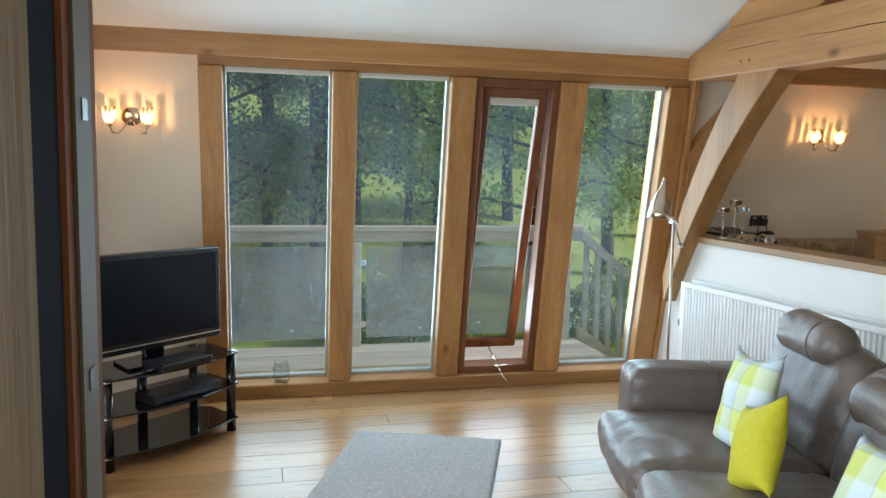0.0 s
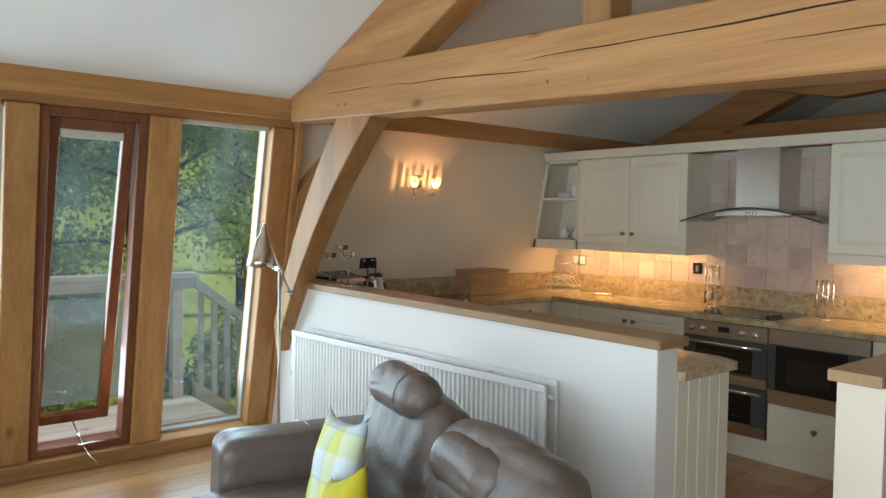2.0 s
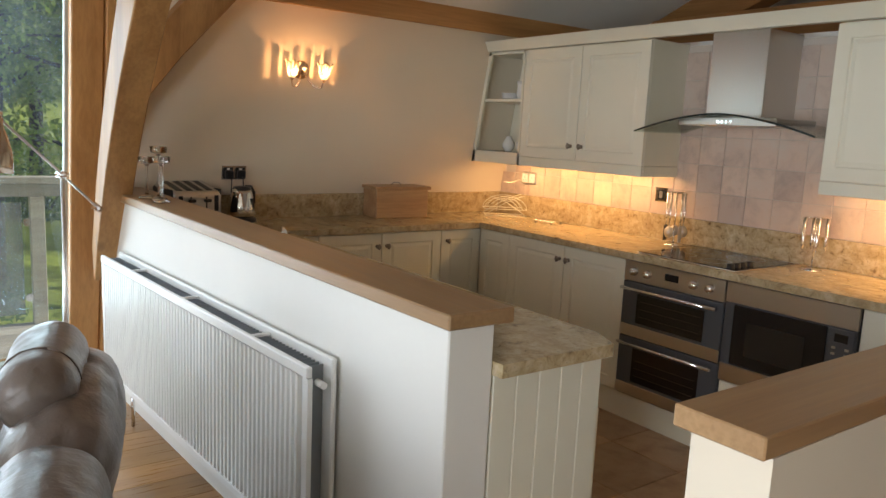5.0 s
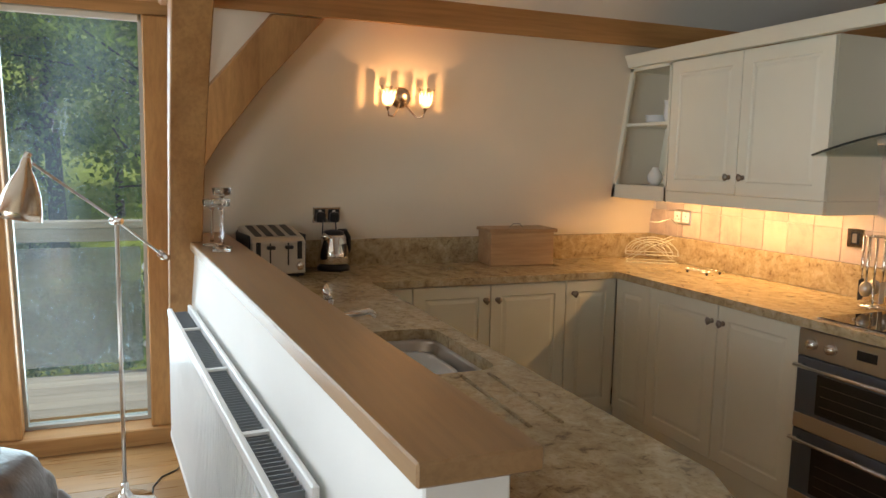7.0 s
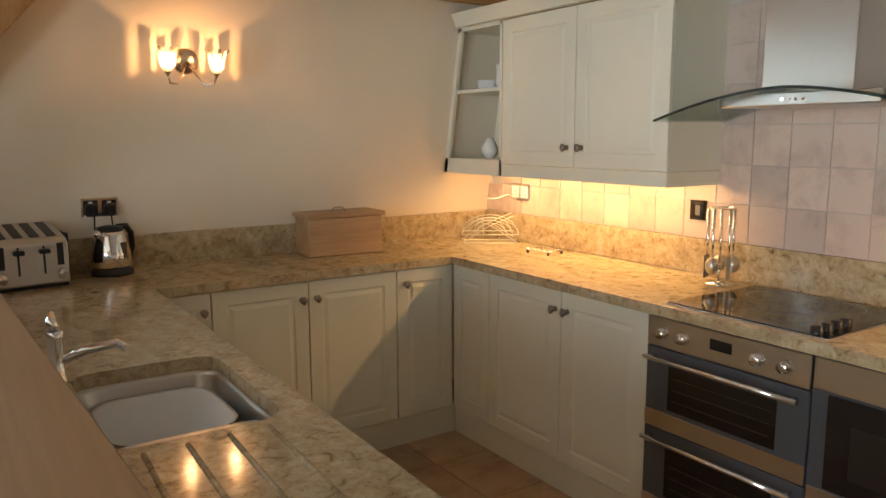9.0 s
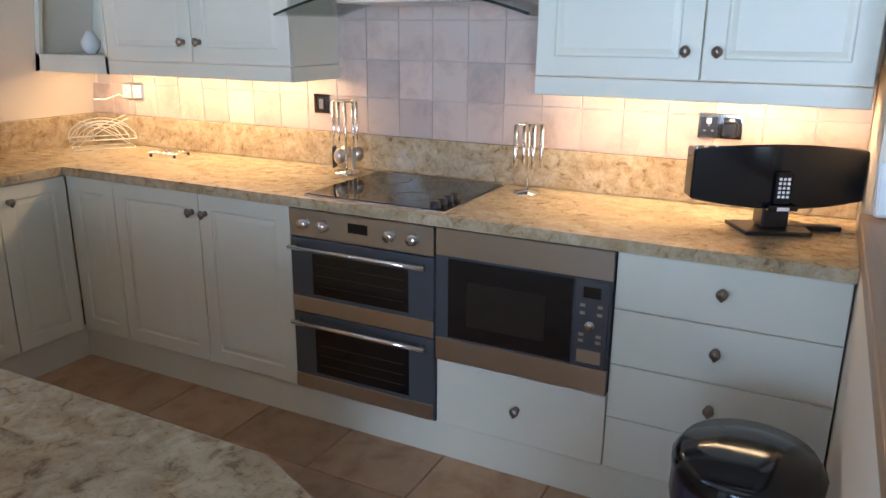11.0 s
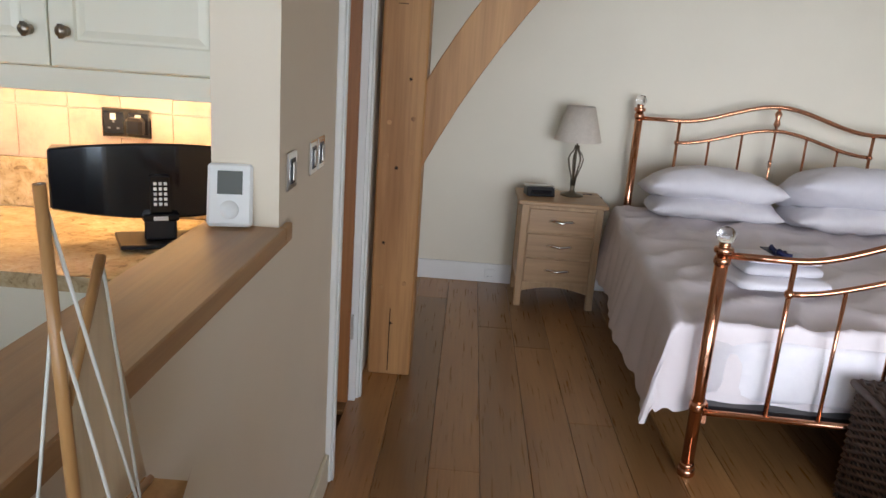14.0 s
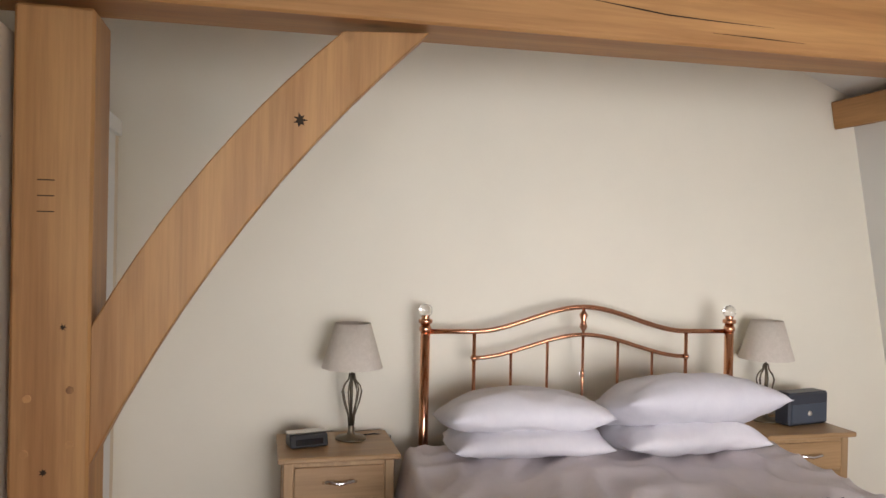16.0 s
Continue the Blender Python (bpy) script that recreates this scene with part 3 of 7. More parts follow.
def speckled(name, stops, scale, rough, bump=0.1, which="Object", detail=5, metal=0.0):
    if name in MATS:
        return MATS[name]
    m = mat(name, stops[0][1], rough, metal)
    n = Nodes(m)
    g = n.noise(n.world_coords((1, 1, 1)), scale, detail, 0.65, 0.4)
    f = n.noise(n.world_coords((1, 1, 1)), scale * 9, 3, 0.6)
    rnd = n.ramp(n.random(), [(0.0, (0.82, 0.80, 0.80)), (1.0, (1.08, 1.04, 1.0))])
    n.link(n.mix(1.0, n.ramp(g, stops), rnd, "MULTIPLY"), n.b.inputs["Base Color"])
    n.rough(g, rough - 0.06, rough + 0.1)
    n.bump(f, bump, 0.004)
    return m


GRANITE = granite()
TILE = speckled("stone_wall_tile", [(0.25, (0.44, 0.35, 0.31)), (0.5, (0.62, 0.50, 0.43)), (0.75, (0.60, 0.54, 0.49))], 7, 0.42, 0.1)
FLOOR_TILE = speckled("terracotta_floor_tile", [(0.25, (0.34, 0.19, 0.10)), (0.5, (0.52, 0.34, 0.20)), (0.75, (0.60, 0.42, 0.27))], 6, 0.34, 0.12)
GROUT = mat("pale_grout", (0.55, 0.50, 0.45), 0.9)
LEATHER = speckled("taupe_leather", [(0.3, (0.125, 0.098, 0.084)), (0.55, (0.165, 0.132, 0.115)), (0.8, (0.19, 0.155, 0.135))], 5, 0.34, 0.6)
RUGM = speckled("grey_pile", [(0.3, (0.34, 0.34, 0.34)), (0.7, (0.52, 0.52, 0.52))], 60, 0.95, 1.0)
LINEN = speckled("white_cotton", [(0.3, (0.76, 0.76, 0.82)), (0.7, (0.82, 0.82, 0.87))], 12, 0.8, 0.12)
DUVET = speckled("beige_satin_duvet", [(0.3, (0.64, 0.60, 0.63)), (0.7, (0.73, 0.69, 0.72))], 3, 0.42, 0.06)
SHADE = speckled("linen_shade", [(0.3, (0.62, 0.57, 0.50)), (0.7, (0.70, 0.65, 0.58))], 50, 0.9, 0.2)
YELLOW = speckled("mustard_felt", [(0.3, (0.50, 0.44, 0.012)), (0.7, (0.58, 0.52, 0.03))], 40, 0.85, 0.2)
WICKER = speckled("dark_wicker", [(0.3, (0.045, 0.025, 0.016)), (0.7, (0.11, 0.06, 0.035))], 30, 0.55, 0.2)
BS_OAK = wood("light_oak_furniture", (0.40, 0.24, 0.12), (0.55, 0.36, 0.19), "z", 0.42, 0.1, knots=False)
BS_OAKX = wood("light_oak_top", (0.38, 0.22, 0.105), (0.52, 0.33, 0.17), "y", 0.36, 0.1, knots=False)
DOOR_OAK = wood("stained_door", (0.28, 0.10, 0.03), (0.42, 0.17, 0.055), "z", 0.35, 0.1, knots=False)
BOXWOOD = wood("beech_box", (0.46, 0.27, 0.14), (0.60, 0.40, 0.23), "x", 0.45, 0.1, knots=False)
DECK = wood("weathered_deck", (0.34, 0.34, 0.33), (0.52, 0.53, 0.53), "x", 0.75, 0.2, bump=0.4)
RAILWOOD = wood("grey_rail_timber", (0.36, 0.36, 0.32), (0.55, 0.55, 0.49), "x", 0.75, 0.15, bump=0.3)
CERAMIC = mat("white_ceramic", (0.80, 0.80, 0.78), 0.15)
DARK_GLASS = mat("black_ceramic_glass", (0.008, 0.007, 0.007), 0.06)
OVEN_GREY = mat("anthracite_enamel", (0.07, 0.075, 0.085), 0.3)
GREY_PAINT = mat("grey_paint", (0.25, 0.26, 0.27), 0.5)
IRON = mat("antique_brass_wire", (0.17, 0.14, 0.10), 0.38, 0.9)
NAVY = mat("navy_ribbon", (0.01, 0.014, 0.07), 0.45)


def checked():
    m = mat("blue_and_lime_check_cloth", (0.6, 0.65, 0.6), 0.85)
    n = Nodes(m)
    c = n.coords((1, 1, 1))
    sep = n.add("ShaderNodeSeparateXYZ", Vector=c)
    cols = []
    for axis, count in (("X", 2.2), ("Z", 2.2)):
        mul = n.add("ShaderNodeMath", Value=sep.outputs[axis])
        mul.operation = "MULTIPLY"
        mul.inputs[1].default_value = count / 0.4
        fr = n.add("ShaderNodeMath", Value=mul.outputs[0])
        fr.operation = "FRACT"
        cols.append(n.ramp(fr.outputs[0], [(0.0, (0.50, 0.60, 0.66)), (0.35, (0.66, 0.72, 0.70)), (0.42, (0.55, 0.60, 0.14)), (0.80, (0.62, 0.66, 0.20)), (0.84, (0.30, 0.36, 0.40)), (0.88, (0.50, 0.60, 0.66))]))
    g = n.noise(c, 120, 3)
    n.link(n.mix(0.5, cols[0], cols[1]), n.b.inputs["Base Color"])
    n.bump(g, 0.2, 0.003)
    return m


CHECK = checked()


def grass(name, lo, hi):
    m = mat(name, lo, 0.9)
    n = Nodes(m)
    a = n.noise(n.world_coords((1, 1, 1)), 0.25, 5, 0.65)
    b = n.noise(n.world_coords((1, 1, 1)), 6, 5, 0.7)
    col = n.mix(0.5, n.ramp(a, [(0.3, lo), (0.7, hi)]), n.ramp(b, [(0.3, lo), (0.7, hi)]))
    n.link(col, n.b.inputs["Base Color"])
    n.bump(b, 0.8, 0.05)
    return m


def leafy(name, lo, hi):
    m = mat(name, lo, 0.55)
    n = Nodes(m)
    g = n.t.nodes.new("ShaderNodeNewGeometry")
    n.link(n.ramp(g.outputs["Random Per Island"], [(0.0, lo), (0.6, hi), (1.0, [c * 1.4 for c in hi])]), n.b.inputs["Base Color"])
    n.b.inputs["Transmission Weight"].default_value = 0.0
    out = n.t.nodes["Material Output"]
    tr = n.t.nodes.new("ShaderNodeBsdfTranslucent")
    tr.inputs[0].default_value = (hi[0] * 1.8, hi[1] * 1.9, hi[2], 1)
    ad = n.t.nodes.new("ShaderNodeMixShader")
    ad.inputs[0].default_value = 0.4
    n.link(n.b.outputs[0], ad.inputs[1])
    n.link(tr.outputs[0], ad.inputs[2])
    n.link(ad.outputs[0], out.inputs[0])
    return m


BARK = speckled("tree_bark", [(0.3, (0.025, 0.022, 0.018)), (0.7, (0.075, 0.066, 0.052))], 5, 0.9, 0.8)
LEAF = leafy("broad_leaf", (0.022, 0.052, 0.026), (0.095, 0.165, 0.060))
LEAF_B = leafy("pale_leaf", (0.05, 0.10, 0.03), (0.17, 0.25, 0.06))
GRASS = grass("meadow_grass", (0.18, 0.27, 0.045), (0.38, 0.48, 0.10))


# ---- generic builders ----
def soft_box(x0, x1, y0, y1, z0, z1, r, seg=4, puff=0.0):
    """A padded block: rounded all round, its faces swelling by puff."""
    bm = bmesh.new()
    add_box(bm, x0, x1, y0, y1, z0, z1)
    bmesh.ops.subdivide_edges(bm, edges=bm.edges[:], cuts=7, use_grid_fill=True)
    c = Vector(((x0 + x1) / 2, (y0 + y1) / 2, (z0 + z1) / 2))
    h = Vector(((x1 - x0) / 2, (y1 - y0) / 2, (z1 - z0) / 2))
    for v in bm.verts:
        d = v.co - c
        core = Vector([max(-h[i] + r, min(h[i] - r, d[i])) for i in range(3)])
        out = d - core
        if out.length > 1e-6:
            d = core + out.normalized() * r
        f = [1 - (abs(d[i]) / h[i]) ** 2 for i in range(3)]
        for i in range(3):
            j, k = (i + 1) % 3, (i + 2) % 3
            d[i] += math.copysign(puff * max(f[j], 0) * max(f[k], 0), d[i]) if abs(d[i]) > h[i] * 0.8 else 0
        v.co = c + d
    for f in bm.faces:
        f.smooth = True
    return bm


def leather_block(x0, x1, y0, y1, z0, z1, r, puff=0.0, seed=0, crease=0.010, cuts=22):
    """A padded leather block with gathered creases running over it."""
    bm = bmesh.new()
    add_box(bm, x0, x1, y0, y1, z0, z1)
    bmesh.ops.subdivide_edges(bm, edges=bm.edges[:], cuts=cuts, use_grid_fill=True)
    c = Vector(((x0 + x1) / 2, (y0 + y1) / 2, (z0 + z1) / 2))
    h = Vector(((x1 - x0) / 2, (y1 - y0) / 2, (z1 - z0) / 2))
    for v in bm.verts:
        d = v.co - c
        core = Vector([max(-h[i] + r, min(h[i] - r, d[i])) for i in range(3)])
        out = d - core
        n_ = out.normalized() if out.length > 1e-6 else Vector((0, 0, 1))
        d = core + n_ * r
        f = [max(0.0, 1 - (abs(d[i]) / h[i]) ** 2) for i in range(3)]
        swell = puff * max(f[0] * f[1], f[1] * f[2], f[0] * f[2])
        q = d * 6.0 + Vector((seed * 3.1, 0, 0))
        warp = Vector((noise.noise(q * 0.6), noise.noise(q * 0.6 + Vector((4, 0, 0))), 0))
        ridge = 1 - abs(noise.noise(q * 1.1 + warp * 1.6))
        low = noise.noise(q * 0.5 + Vector((0, 7, 0)))
        v.co = c + d + n_ * (swell + crease * (0.7 * low - 0.9 * max(0.0, ridge - 0.78) / 0.22 * (0.4 + 0.6 * max(0, low + 0.4))))
    for f in bm.faces:
        f.smooth = True
    return bm


def pillow(w, h, t, corner=0.0, seed=0, n=16, crease=0.010):
    """A cushion lying in x (w) and z (h), t thick in y, with pulled corners and creases."""
    bm = bmesh.new()
    grids = []
    for side in (-1, 1):
        g = []
        for i in range(n + 1):
            row = []
            for j in range(n + 1):
                a, b = 2 * i / n - 1, 2 * j / n - 1
                e = max(0.0, (1 - a * a) * (1 - b * b)) ** 0.45
                pull = 1 - 0.10 * ((1 - a * a) * abs(b) ** 3)
                pul2 = 1 - 0.10 * ((1 - b * b) * abs(a) ** 3)
                x, z = a * w / 2 * pul2 * (1 + corner * abs(b) ** 4), b * h / 2 * pull * (1 + corner * abs(a) ** 4)
                w_ = noise.noise(Vector((x * 9 + seed, z * 9, side * 2.0))) * crease * e
                row.append((x, side * (t / 2 * e + 0.001) + w_, z))
            g.append(row)
        grids.append([[bm.verts.new(p) for p in row] for row in g])
    for s, g in zip((1, -1), grids):
        for i in range(n):
            for j in range(n):
                q = [g[i][j], g[i + 1][j], g[i + 1][j + 1], g[i][j + 1]]
                bm.faces.new(q if s == 1 else q[::-1]).smooth = True
    bmesh.ops.remove_doubles(bm, verts=bm.verts[:], dist=0.003)
    return bm


def panel_door(w, h, t=0.019, rim=0.062, raised=True):
    """A framed door, x 0..w, z 0..h, its face at y 0."""
    bm = bmesh.new()
    g = 0.0015
    steps = [(g, t), (g, 0.002), (g + 0.003, 0.0), (rim, 0.0), (rim + 0.005, 0.006), (rim + 0.012, 0.006), (rim + 0.028, 0.0015)] if raised else [(g, t), (g, 0.002), (g + 0.003, 0.0)]
    loops = [[bm.verts.new(p) for p in ((o, y, o), (w - o, y, o), (w - o, y, h - o), (o, y, h - o))] for o, y in steps]
    for a, b in zip(loops, loops[1:]):
        for k in range(4):
            bm.faces.new((a[k], a[(k + 1) % 4], b[(k + 1) % 4], b[k]))
    bm.faces.new(loops[-1])
    bm.faces.new(loops[0][::-1])
    bmesh.ops.recalc_face_normals(bm, faces=bm.faces[:])
    return bm


def knob_mesh(x, z, y=0.0):
    m = pose(x, y, z, 90)
    bm = lathe([(0.0, -0.001), (0.012, 0.0), (0.012, 0.003), (0.006, 0.006), (0.006, 0.014), (0.014, 0.019), (0.0165, 0.025), (0.013, 0.031), (0.0, 0.034)], 12, (0, 0, 0), m)
    add_tube(bm, [(x, y - 0.027, z - 0.017), (x, y - 0.030, z + 0.017)], 0.006, 6)
    return bm


def unit(name, label, x, y, z, rz, w, h, doors, depth=0.56, category="cabinet", plinth=True, raised=True, group=""):
    """A cabinet with doors or drawers: (x0, x1, z0, z1, knob x, knob z)."""
    u = thing(name, label, category, x, y, z, rz, group)
    part("body", box(0.001, w - 0.001, 0.021, depth, doors[0][2] if not plinth else 0.15, h), CREAM, u)
    for x0, x1, z0, z1, kx, kz in doors:
        d = part("drawer_front" if z1 - z0 < 0.25 else "door", panel_door(x1 - x0, z1 - z0, raised=raised and z1 - z0 > 0.25), CREAM, u)
        d.location = (x0, 0, z0)
        if kx is not None:
            part("knob", knob_mesh(kx - x0, kz - z0), PEWTER, d, "dark pewter knob")
    return u


def outlet(label, m, w=0.146, h=0.086, plate=CHROME, plugs=(), kind="socket"):
    s = thing("wall_socket" if kind == "socket" else "light_switch", label, kind, m=m)
    part("plate", box(-w / 2, w / 2, -0.007, 0.0, -h / 2, h / 2, 0.003), plate, s)
    if kind == "socket":
        for sx in ((-w / 4, w / 4) if w > 0.1 else (0,)):
            part("insert", box(sx - 0.028, sx + 0.028, -0.0085, -0.0072, -h / 2 + 0.012, h / 2 - 0.012), BLACK if plate is CHROME else PLASTIC_WHITE, s)
            part("rocker", box(sx - 0.008, sx + 0.008, -0.013, -0.0086, h / 2 - 0.034, h / 2 - 0.016, 0.001), PLASTIC_WHITE, s)
            pins = box(sx - 0.003, sx + 0.003, -0.0092, -0.0086, 0.0, 0.009)
            for k in (-0.013, 0.013):
                add_box(pins, sx + k - 0.004, sx + k + 0.004, -0.0092, -0.0086, -0.018, -0.013)
            part("slots", pins, GREY_PAINT, s)
        for sx, mt in plugs:
            part("plug", box(sx - 0.024, sx + 0.024, -0.045, -0.0088, -0.032, 0.02, 0.008), mt, s, "black plug")
    else:
        for sx in ((-w / 4, w / 4) if w > 0.1 else (0,)):
            part("insert", box(sx - 0.021, sx + 0.021, -0.0085, -0.0072, -0.028, 0.028), BLACK, s)
            part("rocker", box(sx - 0.011, sx + 0.011, -0.014, -0.0086, -0.021, 0.021, 0.002), STEEL, s)
    return s


# ---- entrance jamb ----
JAMB = wood("jamb_hardwood", (0.16, 0.06, 0.03), (0.27, 0.11, 0.055), "z", 0.7, knots=False)
J = structure("entrance_post", box(-0.07, 0.143, 0.117, 0.2345, 0.0, 2.12, 0.006), WEATHERED, "weathered silver-brown oak entrance post", "post")
J2 = structure("door_frame", box(-0.07, 0.143, 0.2795, 0.358, 0.0, 2.12, 0.004), JAMB, "dark hardwood entrance door frame", "door frame")
part("seal", box(-0.06, 0.141, 0.2348, 0.2792, 0.0, 2.12), mat("navy_rubber_seal", (0.004, 0.006, 0.012), 0.85), J2, "dark navy weather seal")
for m_ in (JAMB, WEATHERED, MATS["navy_rubber_seal"], mat("dull_steel", (0.20, 0.20, 0.18), 0.6)):
    m_.node_tree.nodes["Principled BSDF"].inputs["Specular IOR Level"].default_value = 0.06
part("strike_plate", box(0.1432, 0.1450, 0.298, 0.334, 0.1, 2.05), MATS["dull_steel"], J2, "long steel strike plate")
slot = bmesh.new()
for z in (1.80, 1.755, 1.50, 1.35, 1.22, 0.98, 0.70):
    add_box(slot, 0.1452, 0.1457, 0.310, 0.322, z - (0.03 if z > 1.7 else 0.006), z + 0.006)
part("strike_slots", slot, BLACK, J2)
pg = structure("window_5", box(-0.60, -0.072, 0.30, 0.306, 0.0, 2.1), PANE, "tall fixed glass panel beside the entrance", "window")
pg.visible_shadow = False
part("window_frame", box(-0.62, -0.60, 0.26, 0.36, 0.0, 2.12), RED_FRAME, pg)

# ---- sitting room ----
TVM = (-0.34, 4.03, 43)
stand = thing("tv_stand", "three-tier black glass television stand with gloss black legs", "tv stand", TVM[0], TVM[1], 0, TVM[2])
for z in (0.075, 0.275, 0.455):
    poly = [(-0.37, 0.20), (-0.43, 0.12), (-0.40, -0.16)] + [(-0.40 + 0.80 * k / 8, -0.16 - 0.075 * math.sin(math.pi * k / 8)) for k in range(1, 8)] + [(0.40, -0.16), (0.43, 0.12), (0.37, 0.20)]
    part("shelf", prism(poly, "z", z, z + 0.010, 0.002), DARK_GLASS, stand, "black glass shelf")
for x, y in ((-0.38, -0.12), (0.38, -0.12), (-0.34, 0.16), (0.34, 0.16), (0.0, 0.16)):
    lg = part("leg", tube([(x, y, 0.0), (x, y, 0.47)], 0.027, 14), BLACK_GLOSS, stand)
    for z in (0.067, 0.267, 0.447):
        part("collar", tube([(x, y, z), (x, y, z + 0.006)], 0.0285, 14), CHROME, lg, "chrome collar")
tv = thing("television", "flat black television on a black foot", "television", TVM[0] - 0.01, TVM[1] + 0.01, 0.466, TVM[2])
part("foot", prism([(-0.24, -0.10), (0.24, -0.10), (0.19, 0.11), (-0.19, 0.11)], "z", 0.0, 0.014, 0.003), BLACK_GLOSS, tv)
part("neck", box(-0.06, 0.06, 0.02, 0.06, 0.014, 0.10, 0.006), BLACK_GLOSS, tv)
part("casing", box(-0.405, 0.405, -0.015, 0.06, 0.07, 0.585, 0.008), BLACK, tv)
fz = bmesh.new()
add_box(fz, -0.402, 0.402, -0.022, -0.0155, 0.075, 0.125, 0.002)
add_box(fz, -0.402, 0.402, -0.022, -0.0155, 0.555, 0.582, 0.002)
add_box(fz, -0.402, -0.375, -0.022, -0.0155, 0.126, 0.554, 0.002)
add_box(fz, 0.375, 0.402, -0.022, -0.0155, 0.126, 0.554, 0.002)
part("bezel", fz, BLACK_GLOSS, tv)
part("screen", box(-0.375, 0.375, -0.0175, -0.0155, 0.125, 0.555), mat("dark_screen", (0.005, 0.007, 0.012), 0.14, **{"Specular IOR Level": 0.22}), tv)
part("trim", box(-0.40, 0.40, -0.0235, -0.0222, 0.100, 0.106), STEEL, tv, "thin silver strip")
for nm, lab, z, w, h in (("sound_box", "black media box on the stand's top shelf", 0.466, 0.30, 0.035), ("disc_player", "black disc player on the stand's middle shelf", 0.286, 0.42, 0.045)):
    b = thing(nm, lab, "media player", TVM[0] + 0.10, TVM[1] - 0.10 if nm == "sound_box" else TVM[1] - 0.03, z, TVM[2])
    part("casing", box(-w / 2, w / 2, -0.10, 0.08, 0, h, 0.003), BLACK, b)
    part("front", box(-w / 2 + 0.004, w / 2 - 0.004, -0.103, -0.1005, 0.006, h - 0.006), BLACK_GLOSS, b)
rc = thing("remote_control", "slim black remote control on the glass shelf", "remote control", TVM[0] + 0.02, TVM[1] - 0.20, 0.466, TVM[2] + 6)
part("casing", box(-0.09, 0.09, -0.02, 0.02, 0, 0.016, 0.005), BLACK, rc)


def lantern(x, y, h, w, rz):
    l = thing("lantern", "whitewashed tapering wooden lantern with glass sides", "lantern", x, y, 0, rz, "lanterns beside the television")
    wood_w = paint("chalky_white_wood", (0.74, 0.70, 0.62), 0.7, 0.2)
    a, b = w / 2, w * 0.30
    hb = h * 0.80
    part("base", box(-a, a, -a, a, 0, 0.035, 0.004), wood_w, l)
    part("top", box(-b - 0.012, b + 0.012, -b - 0.012, b + 0.012, hb, hb + 0.018, 0.003), wood_w, l)
    for sx in (-1, 1):
        for sy in (-1, 1):
            part("corner_post", tube([(sx * (a - 0.014), sy * (a - 0.014), 0.035), (sx * (b - 0.002), sy * (b - 0.002), hb)], 0.015, 4), wood_w, l)
    rf = bmesh.new()
    r0, r1 = b + 0.006, 0.012
    base = [rf.verts.new((sx * r0, sy * r0, hb + 0.03)) for sx, sy in ((-1, -1), (1, -1), (1, 1), (-1, 1))]
    tip = [rf.verts.new((sx * r1, sy * r1, h)) for sx, sy in ((-1, -1), (1, -1), (1, 1), (-1, 1))]
    rf.faces.new(base[::-1]), rf.faces.new(tip)
    for k in range(4):
        rf.faces.new((base[k], base[(k + 1) % 4], tip[(k + 1) % 4], tip[k]))
    part("roof", rf, wood_w, l)
    for k in range(4):
        g = bmesh.new()
        pts = [(-a + 0.02, -a + 0.012, 0.04), (a - 0.02, -a + 0.012, 0.04), (b - 0.008, -b + 0.004, hb), (-b + 0.008, -b + 0.004, hb)]
        g.faces.new([g.verts.new(p) for p in pts])
        bmesh.ops.rotate(g, verts=g.verts[:], matrix=Matrix.Rotation(k * math.pi / 2, 3, "Z"))
        part("pane", g, CLEAR, l).visible_shadow = False
    part("candle", tube([(0, 0, 0.035), (0, 0, 0.035 + h * 0.22)], w * 0.16, 14), mat("ivory_wax", (0.75, 0.68, 0.52), 0.5), l)
    part("ring", lathe([(0.012, h - 0.004), (0.012, h + 0.014), (0.006, h + 0.018)], 10), STEEL, l)


lantern(-0.62, 3.28, 0.60, 0.27, 12)
lantern(-0.66, 2.92, 0.44, 0.20, 20)

rug = thing("rug", "small grey deep-pile rug on the oak floor", "rug", 0.72, 4.02, 0.0, -21)
bm = bmesh.new()
nx, ny = 80, 120
vs = [[bm.verts.new((0.83 * i / nx + 0.006 * noise.noise(Vector((j * 0.7, i, 0))), -1.30 * j / ny + 0.006 * noise.noise(Vector((i * 0.7, j, 5))), (0.003 if i in (0, nx) or j in (0, ny) else 0.020 + 0.008 * noise.noise(Vector((i * 0.9, j * 0.9, 1))) + 0.006 * noise.noise(Vector((i * 2.3, j * 2.3, 4)))))) for j in range(ny + 1)] for i in range(nx + 1)]
for i in range(nx):
    for j in range(ny):
        bm.faces.new((vs[i][j + 1], vs[i + 1][j + 1], vs[i + 1][j], vs[i][j])).smooth = True
part("surface", bm, RUGM, rug, "short grey tufted surface")

sofa = thing("sofa", "taupe leather two-seat sofa with adjustable headrests", "sofa", 1.413, 1.294, 0, -14)
# local x runs from the seat's front to its back, y from the near arm to the far arm
part("base", soft_box(0.06, 0.80, 0.06, 1.90, 0.05, 0.30, 0.04), LEATHER, sofa)
